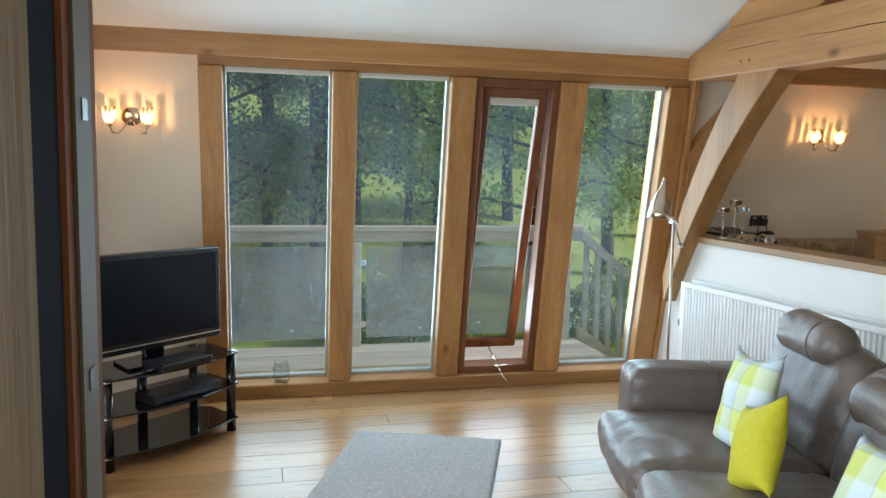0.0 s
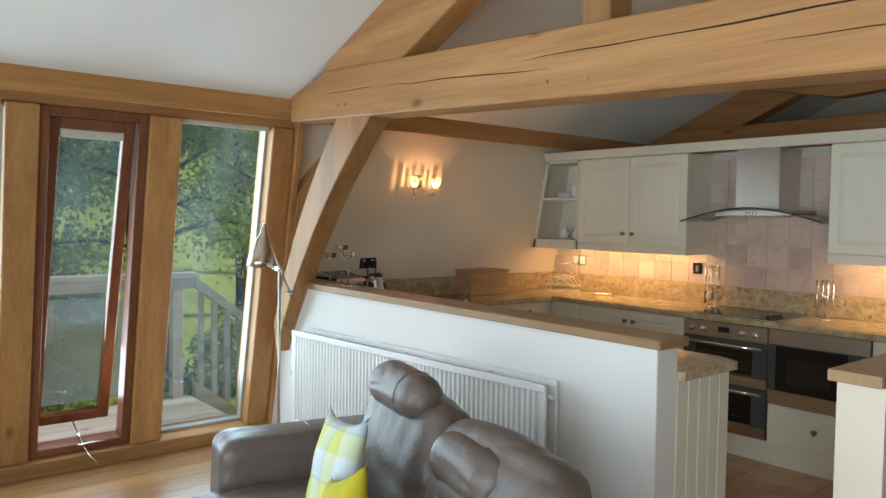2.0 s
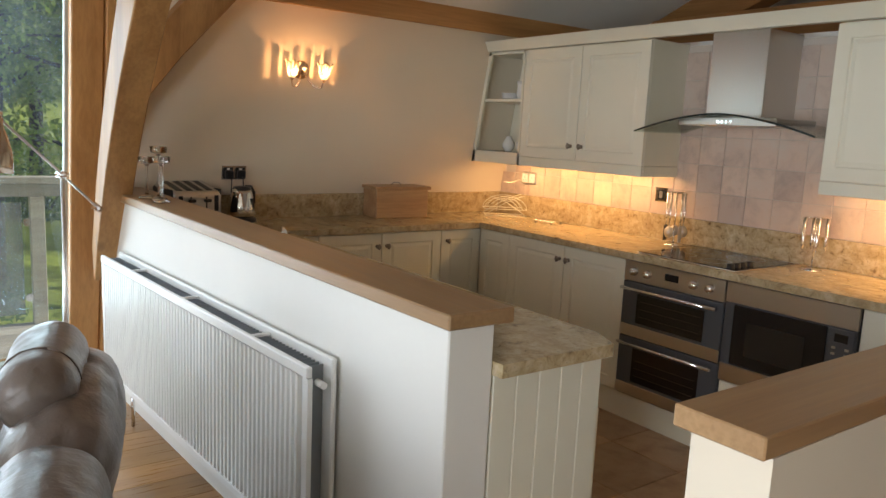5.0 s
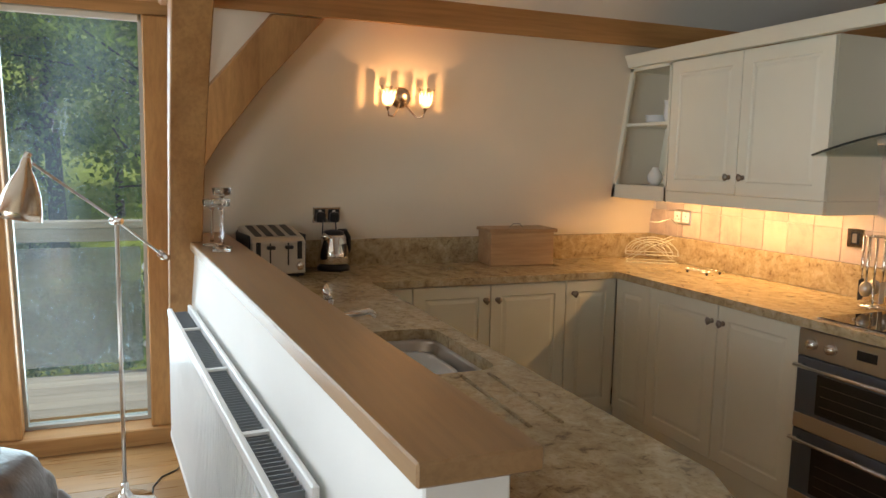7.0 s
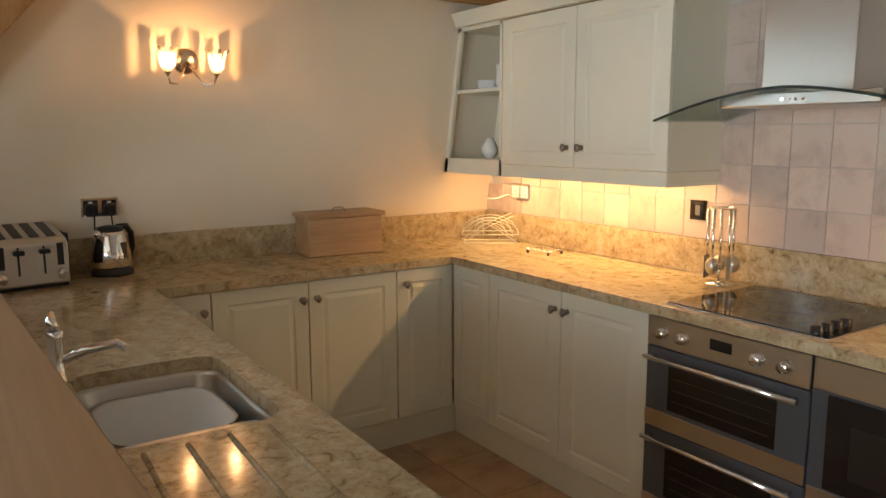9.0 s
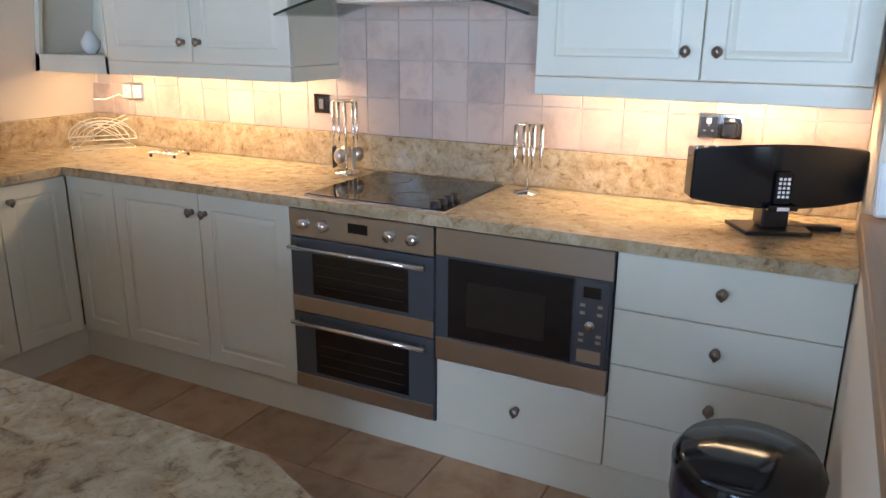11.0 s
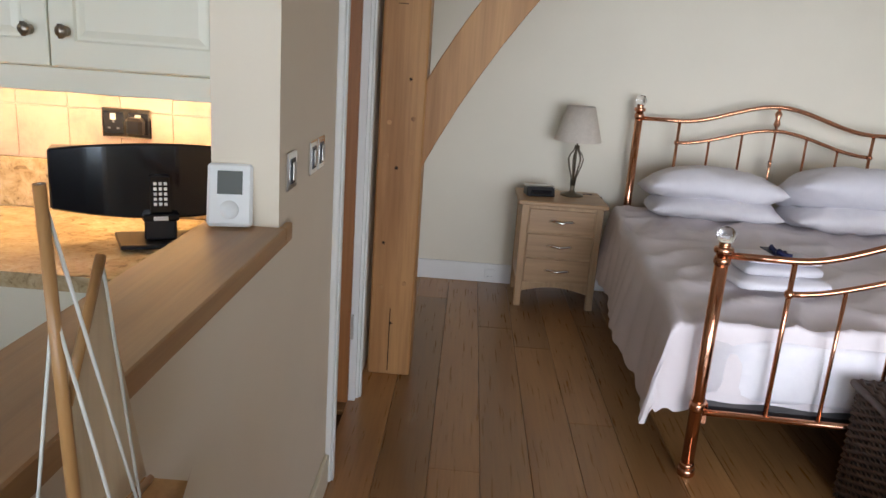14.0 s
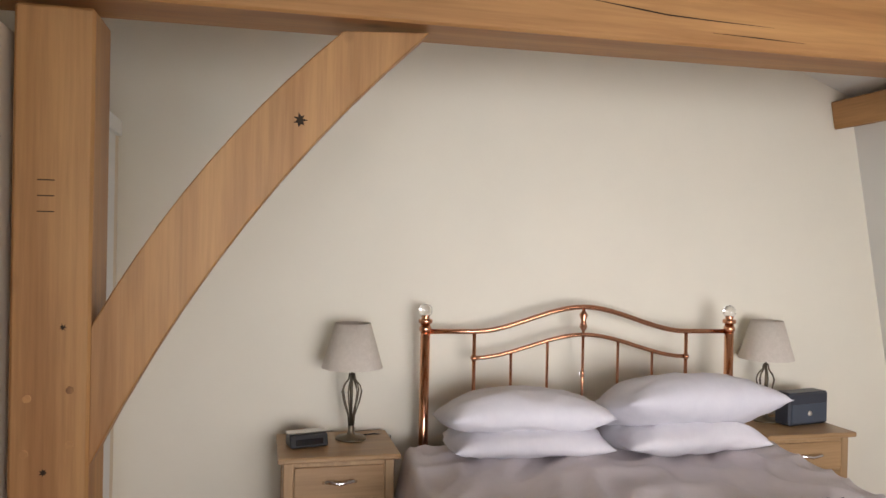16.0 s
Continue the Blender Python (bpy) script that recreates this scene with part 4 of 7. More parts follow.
for k, y0 in enumerate((0.0, 1.66)):
    am = part("arm", leather_block(0.03, 0.80, y0, y0 + 0.27, 0.06, 0.605, 0.06, 0.012, k, 0.007), LEATHER, sofa, "padded leather arm")
    part("seam", tube([(0.42, y0 - 0.006, 0.12), (0.42, y0 - 0.008, 0.54), (0.42, y0 + 0.02, 0.602), (0.42, y0 + 0.135, 0.617), (0.42, y0 + 0.25, 0.602), (0.42, y0 + 0.278, 0.54), (0.42, y0 + 0.276, 0.40)], 0.004, 6), LEATHER, am)
for k, y0 in enumerate((0.275, 0.97)):
    st_ = part("seat_cushion", leather_block(-0.12, 0.60, y0, y0 + 0.69, 0.25, 0.435, 0.06, 0.03, 5 + k, 0.013), LEATHER, sofa, "plump creased leather seat")
    part("seam", tube([(-0.123, y0 + 0.06, 0.37), (-0.128, y0 + 0.345, 0.373), (-0.123, y0 + 0.63, 0.37)], 0.004, 6), LEATHER, st_)
    bk = part("back_cushion", leather_block(-0.11, 0.11, 0.0, 0.69, 0.0, 0.47, 0.09, 0.04, 9 + k, 0.014), LEATHER, sofa, "plump gathered leather back cushion")
    bk.matrix_basis = pose(0.64, y0 + 0.003, 0.36, 0, 16, 0)
for k, (x, y, z, w) in enumerate(((0.69, 1.34, 0.84, 0.46), (0.66, 0.70, 0.72, 0.42))):
    hr = part("headrest", leather_block(-0.085, 0.085, 0.0, w, -0.088, 0.088, 0.078, 0.008, 14 + k, 0.006), LEATHER, sofa, "rolled leather headrest")
    hr.matrix_basis = pose(x, y - w / 2, z, 0, 12, 0)
    part("seam", tube([(0.092 * math.sin(q), 0.13, 0.095 * math.cos(q)) for q in (2 * math.pi * j / 20 for j in range(21))], 0.003, 6), LEATHER, hr)
for x in (0.1, 0.74):
    for y in (0.1, 1.84):
        part("foot", tube([(x, y, 0), (x, y, 0.07)], 0.02, 8), BLACK, sofa)


def cushion(label, m, mt, w=0.42, seed=0):
    c = thing("scatter_cushion", label, "cushion", m=m)
    part("cover", pillow(w, w, 0.12, 0.14, seed), mt, c)
    return c


cushion("blue and lime checked scatter cushion on the sofa", pose(1.413, 1.294, 0, 0, 0, -14) @ pose(0.33, 1.12, 0.625, 0, 0, 90) @ pose(0, 0, 0, 16, 8, 0), CHECK, 0.39, 1)
yc = cushion("mustard yellow felt scatter cushion with a dotted edge", pose(1.413, 1.294, 0, 0, 0, -14) @ pose(0.23, 0.76, 0.585, 0, 0, 92) @ pose(0, 0, 0, 18, 24, 0), YELLOW, 0.31, 3)
dots = bmesh.new()
for k in range(9):
    add_ball(dots, (0.152, 0.0, -0.125 + 0.031 * k), 0.011, 8)
part("edging", dots, mat("blue_grey_felt_dots", (0.16, 0.20, 0.32), 0.9), yc, "grey-blue bobble edging")
cushion("blue and lime checked scatter cushion on the sofa", pose(1.413, 1.294, 0, 0, 0, -14) @ pose(0.36, 0.28, 0.575, 0, 0, 92) @ pose(0, 0, 0, 24, 8, 0), CHECK, 0.38, 7)

fl = thing("floor_lamp", "brushed steel floor lamp with a counterweighted swing arm", "floor lamp", 2.73, 4.12, 0)
part("base", lathe([(0.0, 0), (0.125, 0.0), (0.125, 0.012), (0.11, 0.022), (0.03, 0.042), (0.016, 0.07), (0.014, 0.10), (0, 0.10)], 28), CHROME, fl)
part("pole", tube([(0, 0, 0.05), (0, 0, 1.20)], 0.0085, 10), STEEL, fl)
ja, jb = Vector((-0.268, -0.338, 1.455)), Vector((0.185, 0.21, 1.035))
part("arm", tube([ja, (0, 0, 1.215), jb], 0.0055, 8), STEEL, fl)
jt = ball((0, 0, 1.212), 0.018, 10)
add_tube(jt, [(-0.02, 0.02, 1.212), (0.02, -0.02, 1.212)], 0.012, 8)
part("joint", jt, CHROME, fl)
part("counterweight", tube([jb - Vector((0.02, 0.02, -0.017)), jb + Vector((0.012, 0.012, -0.01))], 0.017, 10), CHROME, fl, "chrome counterweight")
hd = Vector((-0.275, -0.345, 1.425))
sh = part("shade", lathe([(0.010, 0.035), (0.016, 0.03), (0.022, 0.0), (0.040, -0.03), (0.062, -0.08), (0.072, -0.13), (0.074, -0.155), (0.071, -0.155), (0.068, -0.13), (0.058, -0.08), (0.036, -0.032), (0.012, -0.012)], 24), mat("satin_nickel", (0.66, 0.56, 0.46), 0.22, 1.0), fl, "bell-shaped nickel shade")
sh.matrix_basis = Matrix.Translation(hd) @ pose(0, 0, 0, -4, 8, 0) @ Matrix.Diagonal((0.98, 0.98, 1.15, 1))
part("bulb", ball((0, 0, -0.105), 0.028, 12), mat("frosted_bulb", (0.8, 0.8, 0.76), 0.4), sh)
part("knuckle", tube([hd + Vector((-0.005, 0, 0.02)), hd + Vector((0.012, 0.012, 0.055))], 0.012, 8), CHROME, fl)
cord = thing("power_cord", "thin black lamp cable running to the wall socket", "cable")
part("cable", tube([(2.73, 4.00, 0.02), (2.78, 3.98, 0.004), (2.84, 4.06, 0.004), (2.84, 4.25, 0.006), (2.88, 4.36, 0.004), (2.95, 4.42, 0.004), (2.99, 4.49, 0.02), (3.015, 4.46, 0.12), (3.02, 4.40, 0.3), (3.005, 4.375, 0.46)], 0.0035, 6), BLACK, cord)

rad = thing("radiator", "white double panel radiator on the half wall", "radiator", 2.922, 4.325, 0.20, -86.4)
RW, RH = 2.06, 0.60
fp = bmesh.new()
n = 62
pts = []
for k in range(n):
    x = 0.035 + (RW - 0.07) * k / n
    s = (RW - 0.07) / n
    pts += [(x, 0.0), (x + s * 0.42, 0.0), (x + s * 0.52, 0.015), (x + s * 0.90, 0.015)]
poly = [(0.0, 0.004), (0.03, 0.004)] + pts + [(RW - 0.03, 0.004), (RW, 0.004), (RW, 0.02), (0.0, 0.02)]
lo, hi = [fp.verts.new((x, y, 0.035)) for x, y in poly], [fp.verts.new((x, y, RH - 0.035)) for x, y in poly]
for k in range(len(poly)):
    fp.faces.new((lo[k], lo[(k + 1) % len(poly)], hi[(k + 1) % len(poly)], hi[k]))
add_box(fp, 0, RW, 0.0, 0.02, 0, 0.0348, 0.004)
add_box(fp, 0, RW, 0.0, 0.02, RH - 0.0348, RH, 0.004)
part("front_panel", fp, WHITE, rad, "ribbed white steel panel")
part("back_panel", box(0.0, RW, 0.085, 0.102, 0, RH + 0.012, 0.004), WHITE, rad)
fins = bmesh.new()
for k in range(84):
    x = 0.02 + (RW - 0.05) * k / 84
    add_box(fins, x, x + 0.004, 0.0215, 0.0835, 0.03, RH - 0.015)
tagged(part("convector_fin", fins, mat("grey_fins", (0.22, 0.24, 0.26), 0.5), rad), kind="stuff")
for k in range(3):
    part("stay", box(RW * (0.2 + 0.3 * k), RW * (0.2 + 0.3 * k) + 0.02, 0.0205, 0.0845, RH - 0.012, RH - 0.004), WHITE, rad)
part("end_pipe", tube([(RW - 0.03, 0.052, RH - 0.06), (RW + 0.012, 0.052, RH - 0.06)], 0.011, 8), WHITE, rad)
for x in (0.3, RW - 0.3):
    part("bracket", box(x, x + 0.03, 0.1025, 0.122, 0.1, RH - 0.1), WHITE, rad)
    part("pipe", tube([(x, 0.05, 0.01), (x, 0.05, -0.199)], 0.009, 8), CHROME, rad)

outlet("chrome double socket with a black plug on the half wall", pose(3.038, 4.40, 0.50, 0, 0, -86.4), plugs=((-0.036, BLACK),))
jar = thing("glass_jar", "small clear glass jar on the oak sill", "jar", 0.31, 4.80, 0.108)
part("body", lathe([(0, 0), (0.052, 0), (0.056, 0.01), (0.056, 0.09), (0.042, 0.115), (0.044, 0.135), (0.041, 0.135), (0.039, 0.115), (0.052, 0.088), (0.052, 0.012), (0, 0.008)], 20), CLEAR, jar)


def wall_lamp(u, z):
    w = thing("wall_lamp", "two-arm brass and chrome wall lamp with lit glass tulips", "wall lamp", m=LEAN @ pose(u, 0, z * 1.018), group="twin tulip wall lamps")
    part("backplate", lathe([(0.0, 0.022), (0.02, 0.020), (0.05, 0.012), (0.056, 0.0)], 24, (0, 0, 0), pose(0, 0, 0, 90)), mat("satin_nickel", (0.66, 0.56, 0.46), 0.22, 1.0), w)
    for s in (-1, 1):
        part("arm", tube([(0, -0.02, 0), (s * 0.03, -0.06, -0.05), (s * 0.06, -0.09, -0.085), (s * 0.09, -0.105, -0.08), (s * 0.10, -0.11, -0.045)], 0.005, 8), MATS["satin_nickel"], w)
        part("cup", lathe([(0.004, -0.05), (0.016, -0.035), (0.014, -0.03)], 12, (s * 0.10, -0.11, 0)), MATS["satin_nickel"], w)
        prof = [(0.014, -0.032), (0.026, -0.012), (0.030, 0.004), (0.036, 0.035), (0.047, 0.058)]
        tul = bmesh.new()
        seg = 36
        rings = [[tul.verts.new((s * 0.10 + r * (1 + 0.08 * math.cos(6 * a)) * math.cos(a), -0.11 + r * (1 + 0.08 * math.cos(6 * a)) * math.sin(a), z + (0.008 * math.cos(6 * a) if z > 0.05 else 0))) for a in (2 * math.pi * k / seg for k in range(seg))] for r, z in prof]
        for ri, (a, b) in enumerate(zip(rings, rings[1:])):
            for k in range(seg):
                if ri < 2 or k % 3 != 1:
                    tul.faces.new((a[k], a[(k + 1) % seg], b[(k + 1) % seg], b[k])).smooth = True
        part("tulip", tul, FROST, w, "fluted frosted glass tulip")
        part("bulb", ball((s * 0.10, -0.11, -0.006), 0.011, 10, 1.8), GLOW, w, "lit warm bulb")
    m = LEAN @ pose(u, 0, z * 1.018)
    for s in (-1, 1):
        lamp("tulip_light", "POINT", 2.0, (1.0, 0.55, 0.24), m @ pose(s * 0.10, -0.11, 0.020), soft=0.003)
    return w


FROST = bpy.data.materials.new("frosted_tulip_glass")
FROST.use_nodes = True
ft = FROST.node_tree
ft.nodes.clear()
fo, fm, f1, f2 = (ft.nodes.new(k) for k in ("ShaderNodeOutputMaterial", "ShaderNodeMixShader", "ShaderNodeBsdfTransparent", "ShaderNodeBsdfTranslucent"))
f1.inputs[0].default_value = (0.95, 0.9, 0.8, 1)
f2.inputs[0].default_value = (0.45, 0.41, 0.34, 1)
fm.inputs[0].default_value = 0.9
ft.links.new(f1.outputs[0], fm.inputs[1])
ft.links.new(f2.outputs[0], fm.inputs[2])
ft.links.new(fm.outputs[0], fo.inputs[0])
GLOW = mat("lit_bulb", (1, 0.8, 0.5), 0.4)
GLOW.node_tree.nodes["Principled BSDF"].inputs["Emission Color"].default_value = (1, 0.66, 0.32, 1)
GLOW.node_tree.nodes["Principled BSDF"].inputs["Emission Strength"].default_value = 14
wall_lamp(-0.535, 1.79)
wall_lamp(4.08, 1.80)

# ---- kitchen: worktops ----
kt = thing("worktop", "polished beige granite worktop with drainer grooves", "worktop")
wt = bmesh.new()
Z0, Z1 = 0.873, 0.91
R = 0.06
add_prism(wt, [(3.349, 1.765), (3.395, 1.765), (3.395, 4.69), (3.170, 4.69)], "z", Z0, Z1)
add_box(wt, 3.395, 3.745, 1.765, 2.64, Z0, Z1)
add_box(wt, 3.395, 3.745, 3.17, 4.69, Z0, Z1)
add_prism(wt, [(3.745, 1.765), (3.765, 1.765), (3.815, 1.88), (3.815, 4.69), (3.745, 4.69)], "z", Z0, Z1)
for cx, cy, sx, sy in ((3.395, 2.64, 1, 1), (3.745, 2.64, -1, 1), (3.395, 3.17, 1, -1), (3.745, 3.17, -1, -1)):
    pts = [(cx, cy)] + [(cx + sx * R * (1 - math.cos(q)), cy + sy * R * (1 - math.sin(q))) for q in [math.pi / 2 * k / 6 for k in range(7)]]
    add_prism(wt, pts, "z", Z0, Z1 - 0.0005)
bmesh.ops.remove_doubles(wt, verts=wt.verts[:], dist=0.0002)
part("sink_slab", wt, GRANITE, kt)
part("back_slab", box(3.8155, 5.1775, 4.14, 4.69, Z0, Z1), GRANITE, kt)
part("hob_slab", box(5.178, 5.77, 1.117, 4.69, Z0, Z1), GRANITE, kt)
part("upstand", box(5.772, 5.794, 1.117, 4.68, 0.9105, 1.058, 0.002), GRANITE, kt, "granite upstand")
up = part("upstand", box(3.19, 5.77, -0.02, -0.001, 0.912 * 1.018, 1.058 * 1.018, 0.002), GRANITE, kt, "granite upstand")
up.matrix_basis = LEAN
for k in range(4):
    part("drainer_groove", tube([(3.45 + 0.08 * k, 2.60, 0.9095), (3.44 + 0.08 * k, 2.20, 0.9088)], 0.006, 6), GRANITE, kt)

snk = thing("sink", "undermounted stainless steel sink with a white bowl inside", "sink", 3.57, 2.905, 0.872)
bm = bmesh.new()


def rr(hx, hy, r, z, n=6):
    out = []
    for cx, cy, a0 in ((hx - r, hy - r, 0), (-hx + r, hy - r, 90), (-hx + r, -hy + r, 180), (hx - r, -hy + r, 270)):
        out += [(cx + r * math.cos(radians(a0 + 90 * k / n)), cy + r * math.sin(radians(a0 + 90 * k / n)), z) for k in range(n + 1)]
    return out


loops = [[bm.verts.new(p) for p in rr(*a)] for a in ((0.203, 0.293, 0.07, 0.0), (0.174, 0.264, 0.06, 0.0), (0.169, 0.259, 0.06, -0.012), (0.162, 0.252, 0.06, -0.15), (0.127, 0.217, 0.05, -0.165))]
for a, b in zip(loops, loops[1:]):
    for k in range(len(a)):
        bm.faces.new((a[k], a[(k + 1) % len(a)], b[(k + 1) % len(a)], b[k])).smooth = True
bm.faces.new(loops[-1])
part("basin", bm, STEEL, snk)
dv = soft_box(-0.160, 0.160, -0.150, -0.115, -0.10, -0.012, 0.012)
part("divider", dv, STEEL, snk)
bwl = thing("washing_up_bowl", "white plastic washing-up bowl in the sink", "bowl", m=pose(3.57, 2.975, 0.712) @ Matrix.Diagonal((1.2, 1.2, 1.05, 1)))
bm = bmesh.new()
loops = [[bm.verts.new(p) for p in rr(*a)] for a in ((0.09, 0.10, 0.05, 0.0), (0.115, 0.13, 0.06, 0.12), (0.12, 0.135, 0.06, 0.125), (0.11, 0.125, 0.06, 0.12), (0.085, 0.095, 0.05, 0.01))]
for a, b in zip(loops, loops[1:]):
    for k in range(len(a)):
        bm.faces.new((a[k], a[(k + 1) % len(a)], b[(k + 1) % len(a)], b[k])).smooth = True
bm.faces.new(loops[-1])
part("bowl", bm, PLASTIC_WHITE, bwl)
tap = thing("mixer_tap", "chrome single-lever mixer tap beside the sink", "tap", 3.37, 3.13, 0.91)
part("body", lathe([(0, 0), (0.024, 0), (0.022, 0.01), (0.018, 0.02), (0.018, 0.11), (0.02, 0.125), (0, 0.13)], 16), CHROME, tap)
part("spout", tube([(0, 0, 0.05), (0.06, -0.015, 0.075), (0.13, -0.03, 0.085), (0.15, -0.035, 0.07)], 0.011, 10), CHROME, tap)
part("lever", tube([(0, 0, 0.125), (-0.004, 0.01, 0.15), (0.0, 0.03, 0.165)], [0.016, 0.012, 0.006], 10), CHROME, tap)

# ---- kitchen: base cabinets ----
unit("base_cabinet", "cream panelled corner filler cabinet", 5.2, 4.1605, 0, -90, 0.29, 0.872, [(0, 0.29, 0.15, 0.868, None, 0)])
unit("base_cabinet", "cream double base cabinet with raised panels", 5.2, 3.87, 0, -90, 0.93, 0.872, [(0, 0.478, 0.15, 0.868, 0.445, 0.79), (0.48, 0.93, 0.15, 0.868, 0.515, 0.79)])
unit("base_cabinet", "cream corner base cabinet with one door", 4.885, 4.16, 0, 0, 0.3145, 0.872, [(0, 0.3135, 0.15, 0.868, 0.045, 0.80)], depth=0.47)
unit("base_cabinet", "cream double base cabinet with raised panels", 4.03, 4.16, 0, 0, 0.853, 0.872, [(0, 0.415, 0.15, 0.868, 0.385, 0.79), (0.417, 0.853, 0.15, 0.868, 0.452, 0.79)], depth=0.47)
unit("base_cabinet", "cream base cabinet in the corner by the sink", 3.79, 4.16, 0, 0, 0.238, 0.872, [(0, 0.238, 0.15, 0.868, 0.205, 0.79)], depth=0.47)
unit("drawer_unit", "cream four-drawer kitchen unit with pewter knobs", 5.2, 1.735, 0, -90, 0.615, 0.872, [(0, 0.615, 0.15 + 0.1795 * k, 0.15 + 0.1795 * (k + 1), 0.3, 0.25 + 0.1795 * k) for k in range(4)], category="drawer unit", raised=False)
unit("drawer_unit", "cream pan drawer under the microwave", 5.2, 2.333, 0, -90, 0.596, 0.40, [(0, 0.596, 0.15, 0.395, 0.3, 0.275)], category="drawer unit", raised=False)
sc = thing("sink_cabinet", "cream sink cabinet with a grooved end panel", "cabinet", 3.348, 1.80, 0)
part("body", box(0.0, 0.43, 0.013, 2.33, 0.002, 0.70), CREAM, sc)
for k in range(5):
    part("panel_board", box(0.003 + 0.082 * k, 0.003 + 0.082 * k + 0.0805, 0.0, 0.0125, 0.002, 0.87, 0.0025), CREAM, sc)
part("plinth", box(0.36, 0.3995, 0.05, 2.3, 0.0, 0.15), CREAM, sc)
pl = structure("plinth", box(5.235, 5.25, 1.117, 4.195, 0.0, 0.149), CREAM, "cream kitchen plinth board", "plinth")
part("plinth_board", box(3.80, 5.2345, 4.195, 4.21, 0.0, 0.149), CREAM, pl)

# ---- oven, microwave, hob, hood ----
ovn = thing("double_oven", "built-in stainless steel double oven", "oven", 5.2, 2.935, 0, -90)
part("carcass", box(0.002, 0.598, 0.003, 0.55, 0.15, 0.87), OVEN_GREY, ovn)
cp = part("control_panel", box(0.003, 0.597, -0.016, 0.002, 0.765, 0.868, 0.003), STEEL, ovn, "brushed steel control panel")
part("display", box(0.26, 0.34, -0.0175, -0.0162, 0.805, 0.84), BLACK_GLOSS, cp)
for x in (0.07, 0.155, 0.43, 0.52):
    part("control_knob", lathe([(0.0, 0.022), (0.018, 0.022), (0.021, 0.004), (0.024, 0.0)], 18, (0, 0, 0), pose(x, -0.0162, 0.815, 90)), CHROME, cp, "chrome rotary knob")
for z0, z1 in ((0.475, 0.76), (0.16, 0.47)):
    d = part("oven_door", box(0.003, 0.597, -0.014, 0.002, z0, z1, 0.003), OVEN_GREY, ovn, "dark glass oven door")
    part("window", box(0.10, 0.50, -0.0158, -0.0142, z0 + 0.075, z1 - 0.055), DARK_GLASS, d)
    part("rail", box(0.003, 0.597, -0.0165, -0.0142, z0, z0 + 0.06, 0.001), STEEL, d)
    for zz in (0.05, 0.09, 0.13):
        part("rack_bar", box(0.12, 0.48, -0.0162, -0.0159, z0 + 0.06 + zz, z0 + 0.062 + zz), mat("dim_rack", (0.10, 0.085, 0.06), 0.4, 0.6), d)
    part("handle", tube([(0.02, -0.050, z1 - 0.03), (0.58, -0.050, z1 - 0.03)], 0.0085, 10), CHROME, d, "steel bar handle")
    for x in (0.04, 0.56):
        part("handle_post", tube([(x, -0.0142, z1 - 0.03), (x, -0.05, z1 - 0.03)], 0.006, 8), CHROME, d)
mw = thing("microwave", "built-in stainless steel microwave with a black door", "microwave", 5.2, 2.333, 0, -90)
part("carcass", box(0.002, 0.594, 0.003, 0.4, 0.402, 0.87), OVEN_GREY, mw)
part("trim", box(0.002, 0.594, -0.014, 0.002, 0.775, 0.868, 0.002), STEEL, mw)
part("trim", box(0.002, 0.594, -0.014, 0.002, 0.402, 0.485, 0.002), STEEL, mw)
part("surround", box(0.002, 0.594, -0.010, 0.002, 0.4855, 0.7745), OVEN_GREY, mw)
part("door", box(0.05, 0.475, -0.020, -0.0105, 0.492, 0.768, 0.003), BLACK_GLOSS, mw)
part("window", box(0.12, 0.39, -0.0212, -0.0202, 0.545, 0.70), mat("microwave_mesh", (0.02, 0.018, 0.017), 0.2), mw)
cpn = part("keypad", box(0.482, 0.588, -0.018, -0.0105, 0.492, 0.768, 0.002), OVEN_GREY, mw)
part("display", box(0.508, 0.562, -0.0192, -0.0182, 0.715, 0.75), BLACK_GLOSS, cpn)
part("dial", lathe([(0, 0.016), (0.015, 0.016), (0.017, 0.0)], 16, (0, 0, 0), pose(0.535, -0.0182, 0.628, 90)), CHROME, cpn)
for x in (0.508, 0.535, 0.562):
    for z in (0.69, 0.665, 0.595, 0.575):
        if x != 0.535:
            part("button", box(x - 0.008, x + 0.008, -0.0195, -0.0182, z - 0.005, z + 0.005), STEEL, cpn)
part("open_button", box(0.497, 0.573, -0.0198, -0.0182, 0.503, 0.545, 0.002), STEEL, cpn)
hob = thing("hob", "black ceramic hob set into the granite", "hob", 5.225, 2.32, 0.9105)
part("glass", box(0, 0.50, 0, 0.565, 0, 0.006, 0.002), DARK_GLASS, hob)
part("trim", box(-0.004, 0.504, -0.004, 0.569, 0.0, 0.003), STEEL, hob)
for x, y, r in ((0.14, 0.42, 0.085), (0.37, 0.42, 0.075), (0.38, 0.19, 0.09), (0.14, 0.20, 0.07)):
    rg = lathe([(r, 0.0063), (r + 0.002, 0.0066), (r + 0.004, 0.0063)], 32, (x, y, 0))
    part("ring", rg, GREY_PAINT, hob)
for k in range(4):
    part("control_knob", lathe([(0.019, 0.006), (0.017, 0.026), (0, 0.027)], 14, (0.03 + 0.052 * k, 0.05, 0)), BLACK, hob, "black rotary knob")
hood = thing("cooker_hood", "steel chimney hood with a curved glass canopy", "cooker hood", 5.795, 2.60, 0, -90)
gl = bmesh.new()
n = 20
va = []
